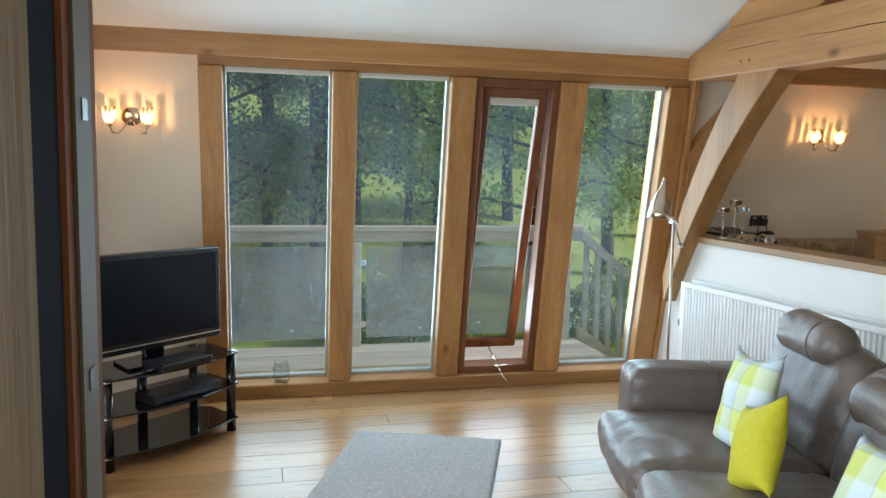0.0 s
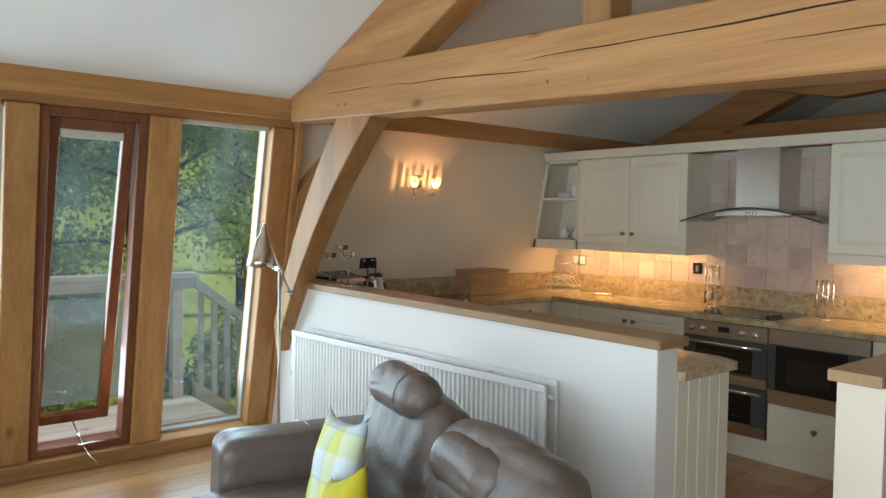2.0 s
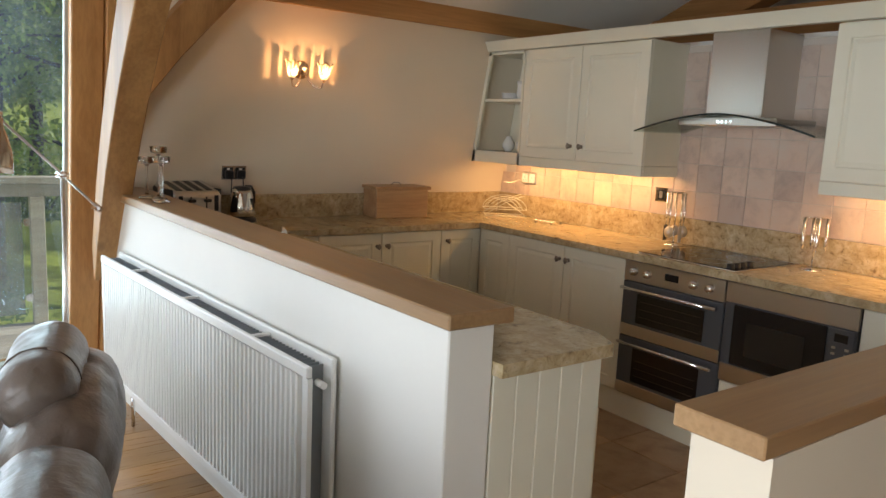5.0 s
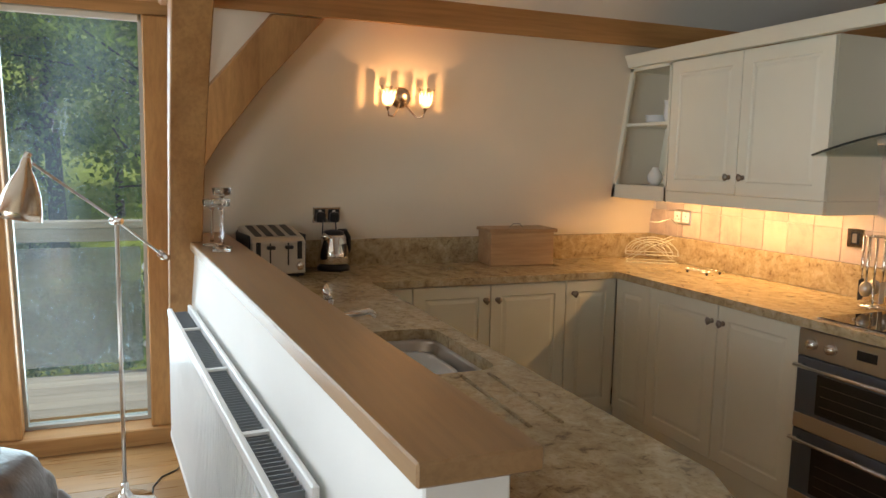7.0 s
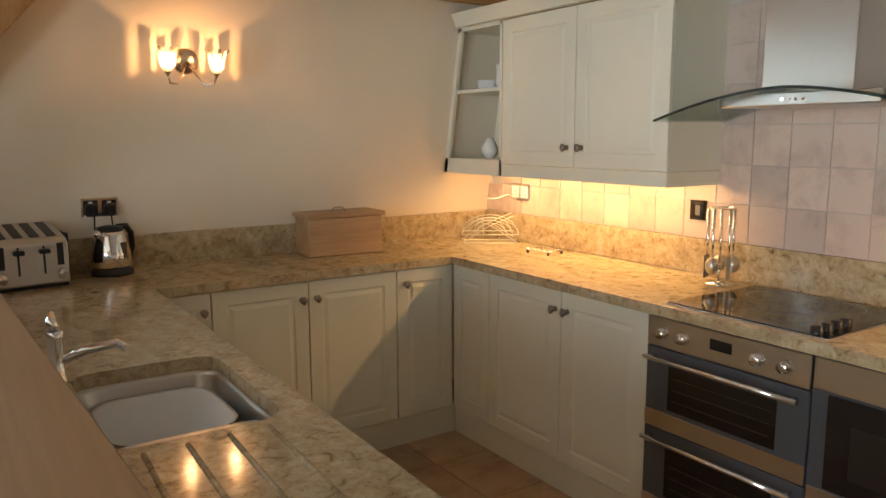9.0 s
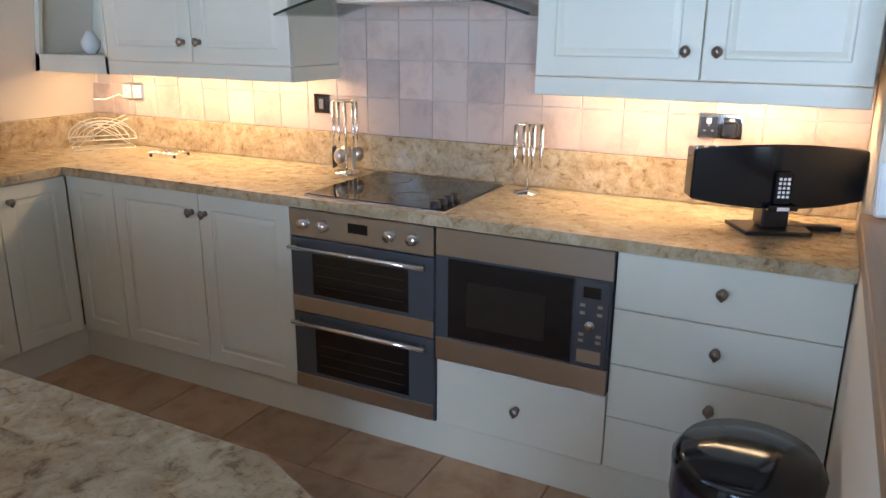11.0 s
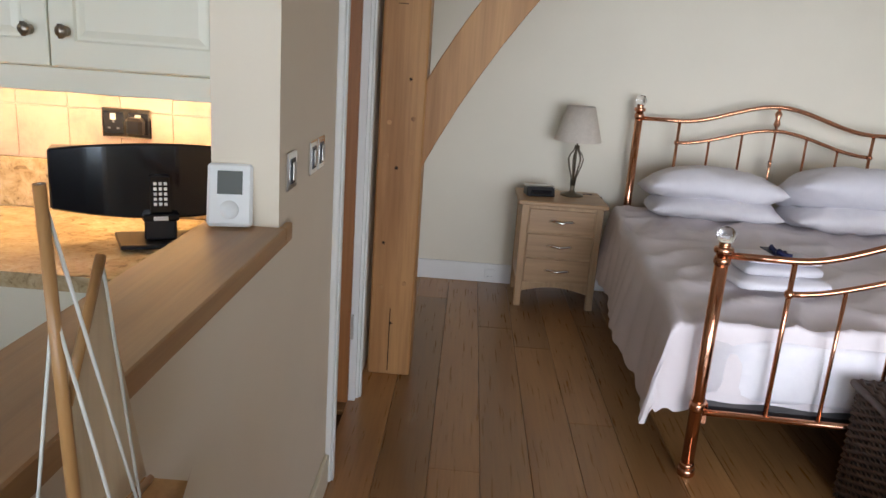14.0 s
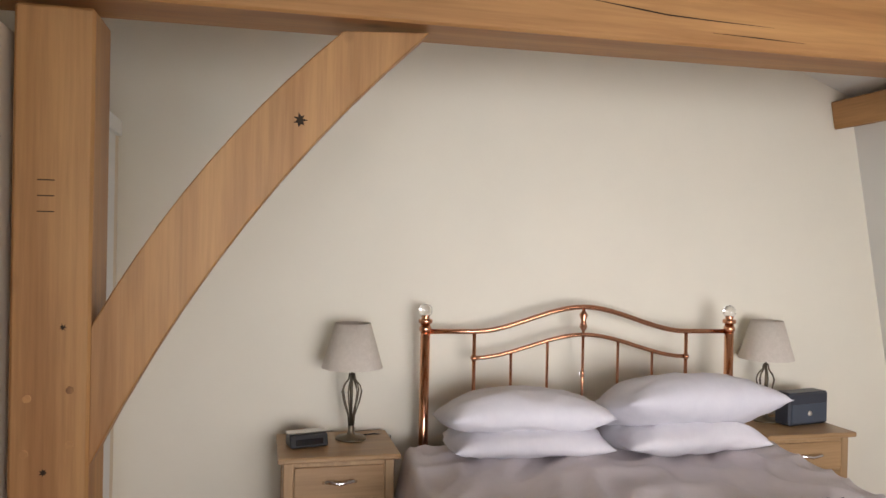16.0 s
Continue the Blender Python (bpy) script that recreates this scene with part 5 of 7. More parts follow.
for k in range(n + 1):
    t = 2 * k / n - 1
    x, z = 0.495 * t - 0.0, 1.635 - 0.095 * abs(t) ** 1.7
    va.append([gl.verts.new((x, y, z + dz)) for y, dz in ((-0.003, 0), (-0.43, -0.004), (-0.43, -0.010), (-0.003, -0.006))])
for a, b in zip(va, va[1:]):
    for k in range(4):
        gl.faces.new((a[k], b[k], b[(k + 1) % 4], a[(k + 1) % 4]))
part("canopy", gl, glass("hood_glass", (0.62, 0.70, 0.66)), hood, "curved glass canopy")
ed = tube([(0.497 * t, -0.432, 1.63 - 0.095 * abs(t) ** 1.7) for t in (2 * k / 20 - 1 for k in range(21))], 0.0045, 6)
part("canopy_edge", ed, mat("dark_glass_edge", (0.02, 0.03, 0.03), 0.15), hood)
part("motor_box", box(-0.27, 0.27, -0.36, -0.003, 1.575, 1.618, 0.004), STEEL, hood)
part("chimney", box(-0.155, 0.155, -0.30, -0.003, 1.618, 2.035, 0.003), STEEL, hood, "brushed steel chimney")
for k in range(4):
    part("button", box(-0.045 + 0.024 * k, -0.033 + 0.024 * k, -0.3625, -0.3605, 1.59, 1.60), CHROME, hood)

# ---- wall cabinets ----
for nm, y0, w in (("l", 4.122, 1.012), ("r", 2.112, 0.972)):
    h2 = w / 2 + (0.03 if nm == "r" else 0)
    u = unit("wall_cabinet", "cream double wall cabinet with raised panels", 5.462, y0, 0, -90, w, 2.03, [(0, h2 - 0.001, 1.345, 2.025, h2 - 0.045, 1.43), (h2 + 0.001, w, 1.345, 2.025, h2 + 0.045, 1.43)], depth=0.331, plinth=False)
    part("light_rail", box(0.0, w, 0.0, 0.02, 1.285, 1.3435, 0.002), CREAM, u)
    if nm == "l":
        part("light_rail", box(w - 0.02, w, 0.0205, 0.33, 1.285, 1.3435, 0.002), CREAM, u)
cn = structure("cornice", prism([(5.43, 2.03), (5.405, 2.085), (5.40, 2.095), (5.47, 2.095), (5.47, 2.03)], "y", 1.12, 4.47, 0.001), CREAM, "cream moulded cabinet cornice", "cornice")
cs = thing("corner_shelf", "cream open corner shelf cut to the leaning wall", "shelf unit", 5.462, 4.124, 0, -90)


def slope_y(z):
    return -(4.88 - 0.19 * z - 4.124) + 0.004


for z in (1.345, 1.70, 2.01):
    w0, w1 = slope_y(z), slope_y(z + 0.018)
    part("shelf", prism([(w0, z), (0, z), (0, z + 0.018), (w1, z + 0.018)], "y", 0.0 if z != 1.70 else 0.01, 0.331), CREAM, cs)
part("side", box(-0.018, -0.0005, 0.0, 0.331, 1.285, 2.03), CREAM, cs)
part("back", prism([(slope_y(1.363), 1.363), (-0.0185, 1.363), (-0.0185, 2.009), (slope_y(2.009), 2.009)], "y", 0.315, 0.331), CREAM, cs)
part("sloping_side", prism([(slope_y(1.285), 1.285), (slope_y(1.285) + 0.03, 1.285), (slope_y(2.03) + 0.03, 2.03), (slope_y(2.03), 2.03)], "y", 0.0, 0.018), CREAM, cs)
part("light_rail", box(slope_y(1.3), 0, 0.0, 0.018, 1.285, 1.3445), CREAM, cs)
for y, z, kind in ((4.22, 1.364, "vase"), (4.36, 1.364, "vase"), (4.25, 1.719, "cup"), (4.36, 1.719, "plates")):
    c = thing({"vase": "vase", "cup": "cup", "plates": "plate_stack"}[kind], {"vase": "small round white ceramic vase on the shelf", "cup": "white ceramic jug on the shelf", "plates": "stack of white plates on the shelf"}[kind], kind, 5.57, y, z)
    prof = {"vase": [(0, 0), (0.02, 0), (0.042, 0.03), (0.044, 0.055), (0.028, 0.085), (0.018, 0.098), (0.02, 0.105), (0.014, 0.10)],
            "cup": [(0, 0), (0.03, 0), (0.04, 0.03), (0.036, 0.09), (0.042, 0.12), (0.038, 0.12), (0.032, 0.09), (0, 0.02)],
            "plates": [(0, 0), (0.05, 0), (0.075, 0.012), (0.055, 0.013), (0.075, 0.022), (0.055, 0.023), (0.075, 0.032), (0.055, 0.033), (0.075, 0.042), (0.05, 0.036), (0, 0.034)]}[kind]
    part("body", lathe(prof, 20), CERAMIC, c)
strip = mat("lit_strip", (1, 0.8, 0.5), 0.5)
strip.node_tree.nodes["Principled BSDF"].inputs["Emission Color"].default_value = (1, 0.68, 0.30, 1)
strip.node_tree.nodes["Principled BSDF"].inputs["Emission Strength"].default_value = 6
for y, w in ((3.62, 0.95), (1.62, 0.88), (4.30, 0.3)):
    s = thing("under_cabinet_light", "slim lit strip light under the wall cabinet", "strip light", 5.60, y, 1.318, group="under cabinet lights")
    part("casing", box(-0.02, 0.02, -w / 2, w / 2, 0.008, 0.026), PLASTIC_WHITE, s)
    part("diffuser", box(-0.016, 0.016, -w / 2 + 0.01, w / 2 - 0.01, 0.0, 0.0078), strip, s)
    lamp("strip_light", "AREA", 6.0 * w, (1.0, 0.66, 0.30), look((5.60, y, 1.312), (5.66, y, 0.9)), size=(w - 0.02, 0.03))

# ---- things on the worktops ----
bb = thing("bread_bin", "plain beech wooden bread box with a lid", "bread bin", 4.79, 4.565, 0.911, -4)
part("body", box(-0.19, 0.19, -0.10, 0.10, 0, 0.185, 0.004), BOXWOOD, bb)
ld = part("lid", box(-0.205, 0.205, -0.115, 0.115, 0.1852, 0.205, 0.004), BOXWOOD, bb)
part("handle", tube([(-0.04, 0.0, 0.205), (-0.02, 0.0, 0.225), (0.02, 0.0, 0.225), (0.04, 0.0, 0.205)], 0.003, 6), PEWTER, ld)
ts = thing("toaster", "four-slot brushed steel and black toaster", "toaster", m=pose(3.415, 4.50, 0.911, 0, 0, 8) @ Matrix.Diagonal((0.88, 1.12, 1.14, 1)))
part("body", prism([(-0.10, 0.012), (0.125, 0.012), (0.125, 0.195), (0.11, 0.205), (-0.075, 0.168), (-0.10, 0.150)], "x", -0.15, 0.15, 0.006), STEEL, ts)
part("cheek", box(-0.152, 0.152, 0.126, 0.14, 0.015, 0.185, 0.005), BLACK, ts)
part("side_panel", box(-0.158, -0.151, -0.085, 0.138, 0.014, 0.178, 0.003), BLACK, ts)
part("side_panel", box(0.151, 0.158, -0.085, 0.138, 0.014, 0.178, 0.003), BLACK, ts)
part("base", box(-0.145, 0.145, -0.09, 0.13, 0.0, 0.0118, 0.002), BLACK, ts)
for x in (-0.10, -0.035, 0.03, 0.095):
    part("slot", prism([(-0.062, 0.1712), (0.098, 0.2032), (0.098, 0.2048), (-0.062, 0.1728)], "x", x - 0.018, x + 0.020), BLACK, ts)
for x in (-0.05, 0.05):
    part("lever_slot", box(x - 0.004, x + 0.004, -0.1025, -0.1002, 0.05, 0.145), BLACK, ts)
    part("lever", box(x - 0.022, x + 0.022, -0.125, -0.1027, 0.12, 0.135, 0.004), BLACK, ts)
for x in (-0.115, 0.115):
    part("dial", lathe([(0, 0.018), (0.016, 0.018), (0.02, 0)], 14, (0, 0, 0), pose(x, -0.1002, 0.045, 90)), CHROME, ts)
    part("button_strip", box(x - 0.013, x + 0.013, -0.1025, -0.1002, 0.075, 0.15), BLACK, ts)
kk = thing("kettle", "polished steel jug kettle on a black base", "kettle", 3.74, 4.575, 0.911, 35)
part("base", lathe([(0, 0), (0.085, 0), (0.085, 0.018), (0.07, 0.028), (0, 0.028)], 24), BLACK, kk)
part("body", lathe([(0.07, 0.029), (0.082, 0.04), (0.078, 0.09), (0.06, 0.165), (0.052, 0.185), (0.0, 0.192)], 28), CHROME, kk)
part("lid", lathe([(0.054, 0.186), (0.05, 0.2), (0.02, 0.206), (0, 0.206)], 20), BLACK, kk)
part("handle", tube([(0.04, 0, 0.195), (0.09, 0, 0.195), (0.118, 0, 0.16), (0.12, 0, 0.10), (0.10, 0, 0.06), (0.078, 0, 0.05)], 0.013, 10), BLACK, kk)
part("spout", tube([(-0.045, 0, 0.16), (-0.075, 0, 0.185)], [0.022, 0.012], 10), CHROME, kk)
part("water_window", box(-0.01, 0.01, -0.079, -0.072, 0.06, 0.14), BLACK, kk)

tr = thing("trivet", "small chrome wire trivet on the granite", "trivet", 5.60, 3.95, 0.911, 8)
bm = bmesh.new()
for k in range(5):
    add_tube(bm, [(-0.07, -0.07 + 0.035 * k, 0.02), (0.07, -0.07 + 0.035 * k, 0.02)], 0.0028, 6)
for x in (-0.05, 0.05):
    add_tube(bm, [(x, -0.07, 0.017), (x, 0.07, 0.017)], 0.0028, 6)
part("wires", bm, CHROME, tr)
for x in (-0.05, 0.05):
    for y in (-0.065, 0.065):
        part("foot", ball((x, y, 0.008), 0.008, 8), BLACK, tr)
wb = thing("wire_basket", "cream wire basket with a looping leaf handle", "basket", 5.62, 4.42, 0.911, -35)
wm = paint("cream_wire", (0.78, 0.75, 0.62), 0.4)
bm = bmesh.new()
for z, a, b in ((0.003, 0.14, 0.07), (0.05, 0.15, 0.08)):
    add_tube(bm, [(-a, -b, z), (a, -b, z), (a, b, z), (-a, b, z), (-a, -b, z)], 0.003, 6)
part("frame", bm, wm, wb)
for s in (-0.08, 0.08):
    for k in range(3):
        part("wire", tube([(0.15 * math.cos(a) * (1 - 0.22 * k), s, 0.05 + 0.09 * math.sin(a) * (1 - 0.15 * k)) for a in (math.pi * i / 10 for i in range(11))], 0.0022, 5), wm, wb)
    part("wire", tube([(-0.15, s, 0.005), (0.0, s, 0.10), (0.12, s, 0.15)], 0.0022, 5), wm, wb)
    part("wire", tube([(0.15, s, 0.005), (0.0, s, 0.10), (-0.10, s, 0.13)], 0.0022, 5), wm, wb)
part("handle", tube([(0.15, 0.08, 0.05), (0.15, 0.08, 0.22), (0.10, 0.05, 0.255), (0.03, 0.0, 0.235), (-0.02, -0.02, 0.24)], 0.003, 6), wm, wb)


def utensil_rack(x, y, tools, label):
    u = thing("utensil_rack", label, "utensil rack", x, y, 0.911, 15)
    part("base", lathe([(0, 0), (0.055, 0), (0.055, 0.004), (0.008, 0.01), (0.006, 0.012)], 20), CHROME, u)
    part("stem", tube([(0, 0, 0.01), (0, 0, 0.30)], 0.005, 8), CHROME, u)
    part("ring", tube([(0.05 * math.cos(a), 0.05 * math.sin(a), 0.295) for a in (2 * math.pi * k / 16 for k in range(17))], 0.003, 6), CHROME, u)
    for k in range(tools):
        a = 2 * math.pi * k / tools + 0.4
        cx, cy = 0.05 * math.cos(a), 0.05 * math.sin(a)
        t = part("utensil", tube([(cx, cy, 0.295), (cx, cy, 0.16), (cx, cy, 0.11)], [0.007, 0.006, 0.003], 8), CHROME, u, "hanging steel utensil")
        if k % 2:
            part("blade", box(cx - 0.022, cx + 0.022, cy - 0.002, cy + 0.002, 0.02, 0.11, 0.001), BLACK if k == 1 else STEEL, t)
        else:
            part("bowl", ball((cx, cy, 0.075), 0.026, 10, 1.3), STEEL, t)
    part("spoke", tube([(-0.05, 0, 0.295), (0.05, 0, 0.295)], 0.003, 6), CHROME, u)


utensil_rack(5.66, 3.00, 5, "steel rack of hanging cooking utensils beside the hob")
cr = thing("utensil_rack", "small steel rack of hanging measuring spoons", "utensil rack", 5.64, 2.19, 0.911, 40)
part("base", lathe([(0, 0), (0.05, 0), (0.05, 0.004), (0.008, 0.012), (0.005, 0.014)], 20), CHROME, cr)
part("stem", tube([(0, 0, 0.01), (0, 0, 0.255)], 0.004, 8), CHROME, cr)
for k in range(4):
    a = math.pi / 2 * k
    part("arm", tube([(0, 0, 0.25), (0.055 * math.cos(a), 0.055 * math.sin(a), 0.252)], 0.003, 6), CHROME, cr)
    part("spoon", tube([(0.05 * math.cos(a), 0.05 * math.sin(a), 0.25), (0.05 * math.cos(a), 0.05 * math.sin(a), 0.12), (0.05 * math.cos(a), 0.05 * math.sin(a), 0.095)], [0.009, 0.008, 0.004], 8), CHROME, cr, "hanging steel measuring spoon")

dk = thing("speaker_dock", "black curved speaker dock holding a small phone", "speaker dock", m=pose(5.53, 1.365, 0.911, 0, 0, -66) @ Matrix.Scale(0.87, 4))
sp_poly = [(-0.29 + 0.58 * k / 12, -0.055 - 0.035 * math.sin(math.pi * k / 12)) for k in range(13)] + [(0.29, 0.035), (-0.29, 0.035)]
bm = prism(sp_poly, "z", 0.085, 0.305, 0.006)
for v in bm.verts:
    f = 1 - 0.22 * abs(v.co.x / 0.29) ** 2
    v.co.z = 0.195 + (v.co.z - 0.195) * f
part("body", bm, BLACK_GLOSS, dk)
part("base", prism([(-0.11, -0.12), (0.11, -0.12), (0.13, 0.05), (-0.13, 0.05)], "z", 0.0, 0.014, 0.003), BLACK, dk)
part("neck", box(-0.045, 0.045, -0.07, 0.02, 0.014, 0.09, 0.006), BLACK, dk)
part("tray", box(-0.05, 0.05, -0.125, -0.085, 0.085, 0.105, 0.004), BLACK_GLOSS, dk)
ph = part("phone", box(-0.028, 0.028, -0.108, -0.098, 0.105, 0.215, 0.004), BLACK_GLOSS, dk, "small black phone with a grid of icons")
for i in range(3):
    for j in range(5):
        part("icon", box(-0.018 + 0.014 * i, -0.009 + 0.014 * i, -0.1092, -0.1082, 0.128 + 0.015 * j, 0.137 + 0.015 * j), PLASTIC_WHITE, ph)
part("badge", box(-0.02, 0.02, -0.1262, -0.1252, 0.088, 0.10), PLASTIC_WHITE, dk)
rm = thing("remote_control", "slim black remote control beside the speaker dock", "remote control", 5.57, 1.24, 0.911, -70)
part("casing", box(-0.08, 0.08, -0.022, 0.022, 0, 0.014, 0.004), BLACK, rm)

for x, y, h in ((3.105, 4.16, 0.20), (3.14, 4.08, 0.255), (3.125, 3.98, 0.215)):
    c = thing("candle_holder", "tall clear glass tealight holder on the oak capping", "candle holder", x, y, 1.056 + 0.018 * (y - 1.8), group="glass tealight holders")
    part("stem", lathe([(0, 0), (0.04, 0), (0.038, 0.006), (0.010, 0.012), (0.006, 0.03), (0.006, h - 0.05), (0.012, h - 0.035), (0.036, h - 0.03), (0.040, h - 0.002), (0.036, h - 0.002), (0.032, h - 0.024), (0, h - 0.024)], 20), CRYSTAL, c)
    part("tealight", lathe([(0, h - 0.023), (0.027, h - 0.023), (0.027, h - 0.006), (0, h - 0.007)], 16), CERAMIC, c)

outlet("chrome double socket with two black plugs by the kettle", LEAN @ pose(3.72, 0, 1.19 * 1.018), plugs=((-0.036, BLACK), (0.036, BLACK)))
outlet("chrome double socket with white inserts on the tiles", pose(5.783, 4.36, 1.18, 0, 0, -90), plate=STEEL)
outlet("small chrome cooker switch with a black insert", pose(5.783, 3.20, 1.175, 0, 0, -90), w=0.086, kind="switch")
outlet("chrome double socket with a black adaptor on the tiles", pose(5.783, 1.56, 1.18, 0, 0, -90), plugs=((0.036, BLACK),))
kc = thing("power_cord", "black kettle and toaster cables on the wall", "cable")
part("cable", tube([(3.69, 4.60, 1.17), (3.685, 4.60, 1.05), (3.69, 4.58, 0.935), (3.66, 4.55, 0.918)], 0.0035, 6), BLACK, kc)
part("cable", tube([(3.755, 4.60, 1.17), (3.76, 4.59, 1.05), (3.78, 4.62, 0.935), (3.80, 4.64, 0.918)], 0.0035, 6), BLACK, kc)

th = thing("thermostat", "white room thermostat standing on the oak capping", "thermostat", 5.165, 1.062, 1.051, -78)
b = part("casing", box(-0.047, 0.047, -0.014, 0.014, 0.0, 0.135, 0.006), PLASTIC_WHITE, th)
b.matrix_basis = pose(0, 0.004, 0.003, -17)
part("display", box(-0.026, 0.026, -0.0155, -0.0142, 0.068, 0.118), mat("grey_display", (0.13, 0.14, 0.13), 0.25), b)
part("dial", lathe([(0, 0.006), (0.018, 0.005), (0.02, 0)], 18, (0, 0, 0), pose(0.0, -0.0142, 0.035, 90)), PLASTIC_WHITE, b)
bin_ = thing("waste_bin", "round black plastic bin with a liner", "bin", 4.68, 1.295, 0)
part("body", lathe([(0, 0), (0.13, 0), (0.15, 0.5), (0.152, 0.56), (0.14, 0.56)], 28), BLACK, bin_)
part("lid", lathe([(0.158, 0.555), (0.16, 0.585), (0.14, 0.615), (0.05, 0.63), (0, 0.63)], 28), BLACK_GLOSS, bin_)
part("liner", lathe([(0.154, 0.47), (0.159, 0.50), (0.157, 0.554)], 28), mat("blue_black_liner", (0.02, 0.025, 0.05), 0.25), bin_)

# ---- switches, doors and skirting ----
outlet("chrome single light switch on the partition", pose(5.30, 0.966, 1.162), w=0.086, kind="switch")
outlet("chrome single light switch on the partition", pose(5.535, 0.966, 1.160), w=0.086, kind="switch")
outlet("chrome single light switch on the partition", pose(5.632, 0.966, 1.160), w=0.086, kind="switch")
hk = thing("coat_hook", "small dark metal hook on the partition", "hook", 5.45, 0.966, 1.80)
part("plate", tube([(0, -0.001, -0.03), (0, -0.006, 0.03)], 0.012, 8), PEWTER, hk)
ar = structure("door_frame", box(5.93, 5.955, 0.958, 1.115, 0, 2.0), WHITE, "white painted door frame of the low room", "door frame")
part("frame_post", box(6.475, 6.50, 0.958, 1.115, 0, 2.0), WHITE, ar)
part("frame_head", box(5.955, 6.475, 0.958, 1.115, 1.975, 2.0), WHITE, ar)
for x0, x1 in ((5.862, 5.931), (6.499, 6.575)):
    part("architrave", box(x0, x1, 0.945, 0.9665, 0, 2.07, 0.004), WHITE, ar, "white moulded architrave")
    part("bead", box(x0 + 0.012, x1 - 0.03, 0.938, 0.9448, 0, 2.05, 0.002), WHITE, ar)
part("architrave", box(5.9312, 6.4988, 0.945, 0.9665, 2.001, 2.07, 0.004), WHITE, ar)
d1 = thing("door_1", "stained wooden panel door standing open", "door", 6.462, 0.985, 0.005, 93, kind="structure")
lf = part("leaf", box(0.0, 0.50, -0.02, 0.02, 0, 1.965, 0.003), DOOR_OAK, d1)
for z0, z1 in ((0.2, 0.85), (1.0, 1.82)):
    for s in (-1, 1):
        part("panel", box(0.09, 0.41, s * 0.021, s * 0.0205 + s * 0.006, z0, z1, 0.004) if s > 0 else box(0.09, 0.41, -0.0265, -0.0205, z0, z1, 0.004), DOOR_OAK, d1)
for z in (0.28, 1.72):
    part("hinge", box(-0.012, 0.0, -0.012, 0.012, z, z + 0.10), STEEL, d1, "steel hinge")
d2 = structure("door_2", box(7.58, 8.18, 0.958, 0.9665, 0.0, 2.0, 0.002), WHITE, "white painted cupboard door beside the bed", "door")
part("architrave", box(7.51, 7.578, 0.946, 0.9665, 0, 2.07, 0.003), WHITE, d2)
part("architrave", box(7.51, 8.25, 0.944, 0.9665, 2.002, 2.07, 0.003), WHITE, d2)
for z in (0.3, 1.75):
    part("hinge", box(7.579, 7.592, 0.945, 0.9575, z, z + 0.09), STEEL, d2)
sk = structure("baseboard", box(8.282, 8.2995, -3.2, 0.964, 0.0, 0.125, 0.003), WHITE, "white painted skirting board", "skirting board")
part("skirting_length", box(5.21, 5.86, 0.952, 0.9665, 0.0, 0.11, 0.003), paint("cream_skirting", (0.80, 0.75, 0.60)), sk)

# ---- side table and model ship ----
tb = thing("side_table", "light oak side table with crossed braces", "side table", 3.70, 0.70, 0)
TX, TY, TZ = 0.68, 0.285, 0.84
part("tabletop", box(-0.008, TX + 0.008, -0.008, TY + 0.003, TZ - 0.022, TZ, 0.004), BS_OAKX, tb)
for x in (0, TX - 0.045):
    for y in (0, TY - 0.045):
        part("leg", box(x, x + 0.045, y, y + 0.045, 0, TZ - 0.0225, 0.003), BS_OAK, tb)
part("lower_shelf", box(0.046, TX - 0.046, 0.006, TY - 0.006, 0.17, 0.188, 0.002), BS_OAKX, tb)
for x in (0.01, TX - 0.032):
    part("rail", box(x, x + 0.022, 0.046, TY - 0.046, TZ - 0.08, TZ - 0.023), BS_OAK, tb)
    part("crosspiece", tube([(x + 0.008, 0.045, TZ - 0.085), (x + 0.008, TY - 0.045, 0.36)], 0.014, 4), BS_OAK, tb)
    part("crosspiece", tube([(x + 0.016, TY - 0.045, TZ - 0.085), (x + 0.016, 0.045, 0.36)], 0.014, 4), BS_OAK, tb)
    part("rail", box(x, x + 0.022, 0.046, TY - 0.046, 0.31, 0.355), BS_OAK, tb)
for y in (0.008, TY - 0.03):
    part("rail", box(0.046, TX - 0.046, y, y + 0.022, TZ - 0.08, TZ - 0.023), BS_OAK, tb)
    part("crosspiece", tube([(TX - 0.046, y + 0.01, TZ - 0.085), (TX - 0.25, y + 0.01, 0.20)], 0.013, 4), BS_OAK, tb)
for y in (0.022, TY - 0.022):
    part("dowel", tube([(-0.004, y, TZ - 0.05), (0.002, y, TZ - 0.05)], 0.008, 10), DOOR_OAK, tb)

ship = thing("model_ship", "wooden model sailing ketch with cream striped sails", "model ship", 3.90, 0.864, TZ + 0.0005)
part("stand", prism([(-0.09, -0.072), (0.24, -0.072), (0.24, 0.04), (-0.09, 0.04)], "z", 0, 0.016, 0.004), BLACK_GLOSS, ship, "black lacquered stand")
for x in (-0.02, 0.14):
    part("pin", tube([(x, 0, 0.016), (x, 0, 0.06)], 0.007, 8), CHROME, ship)


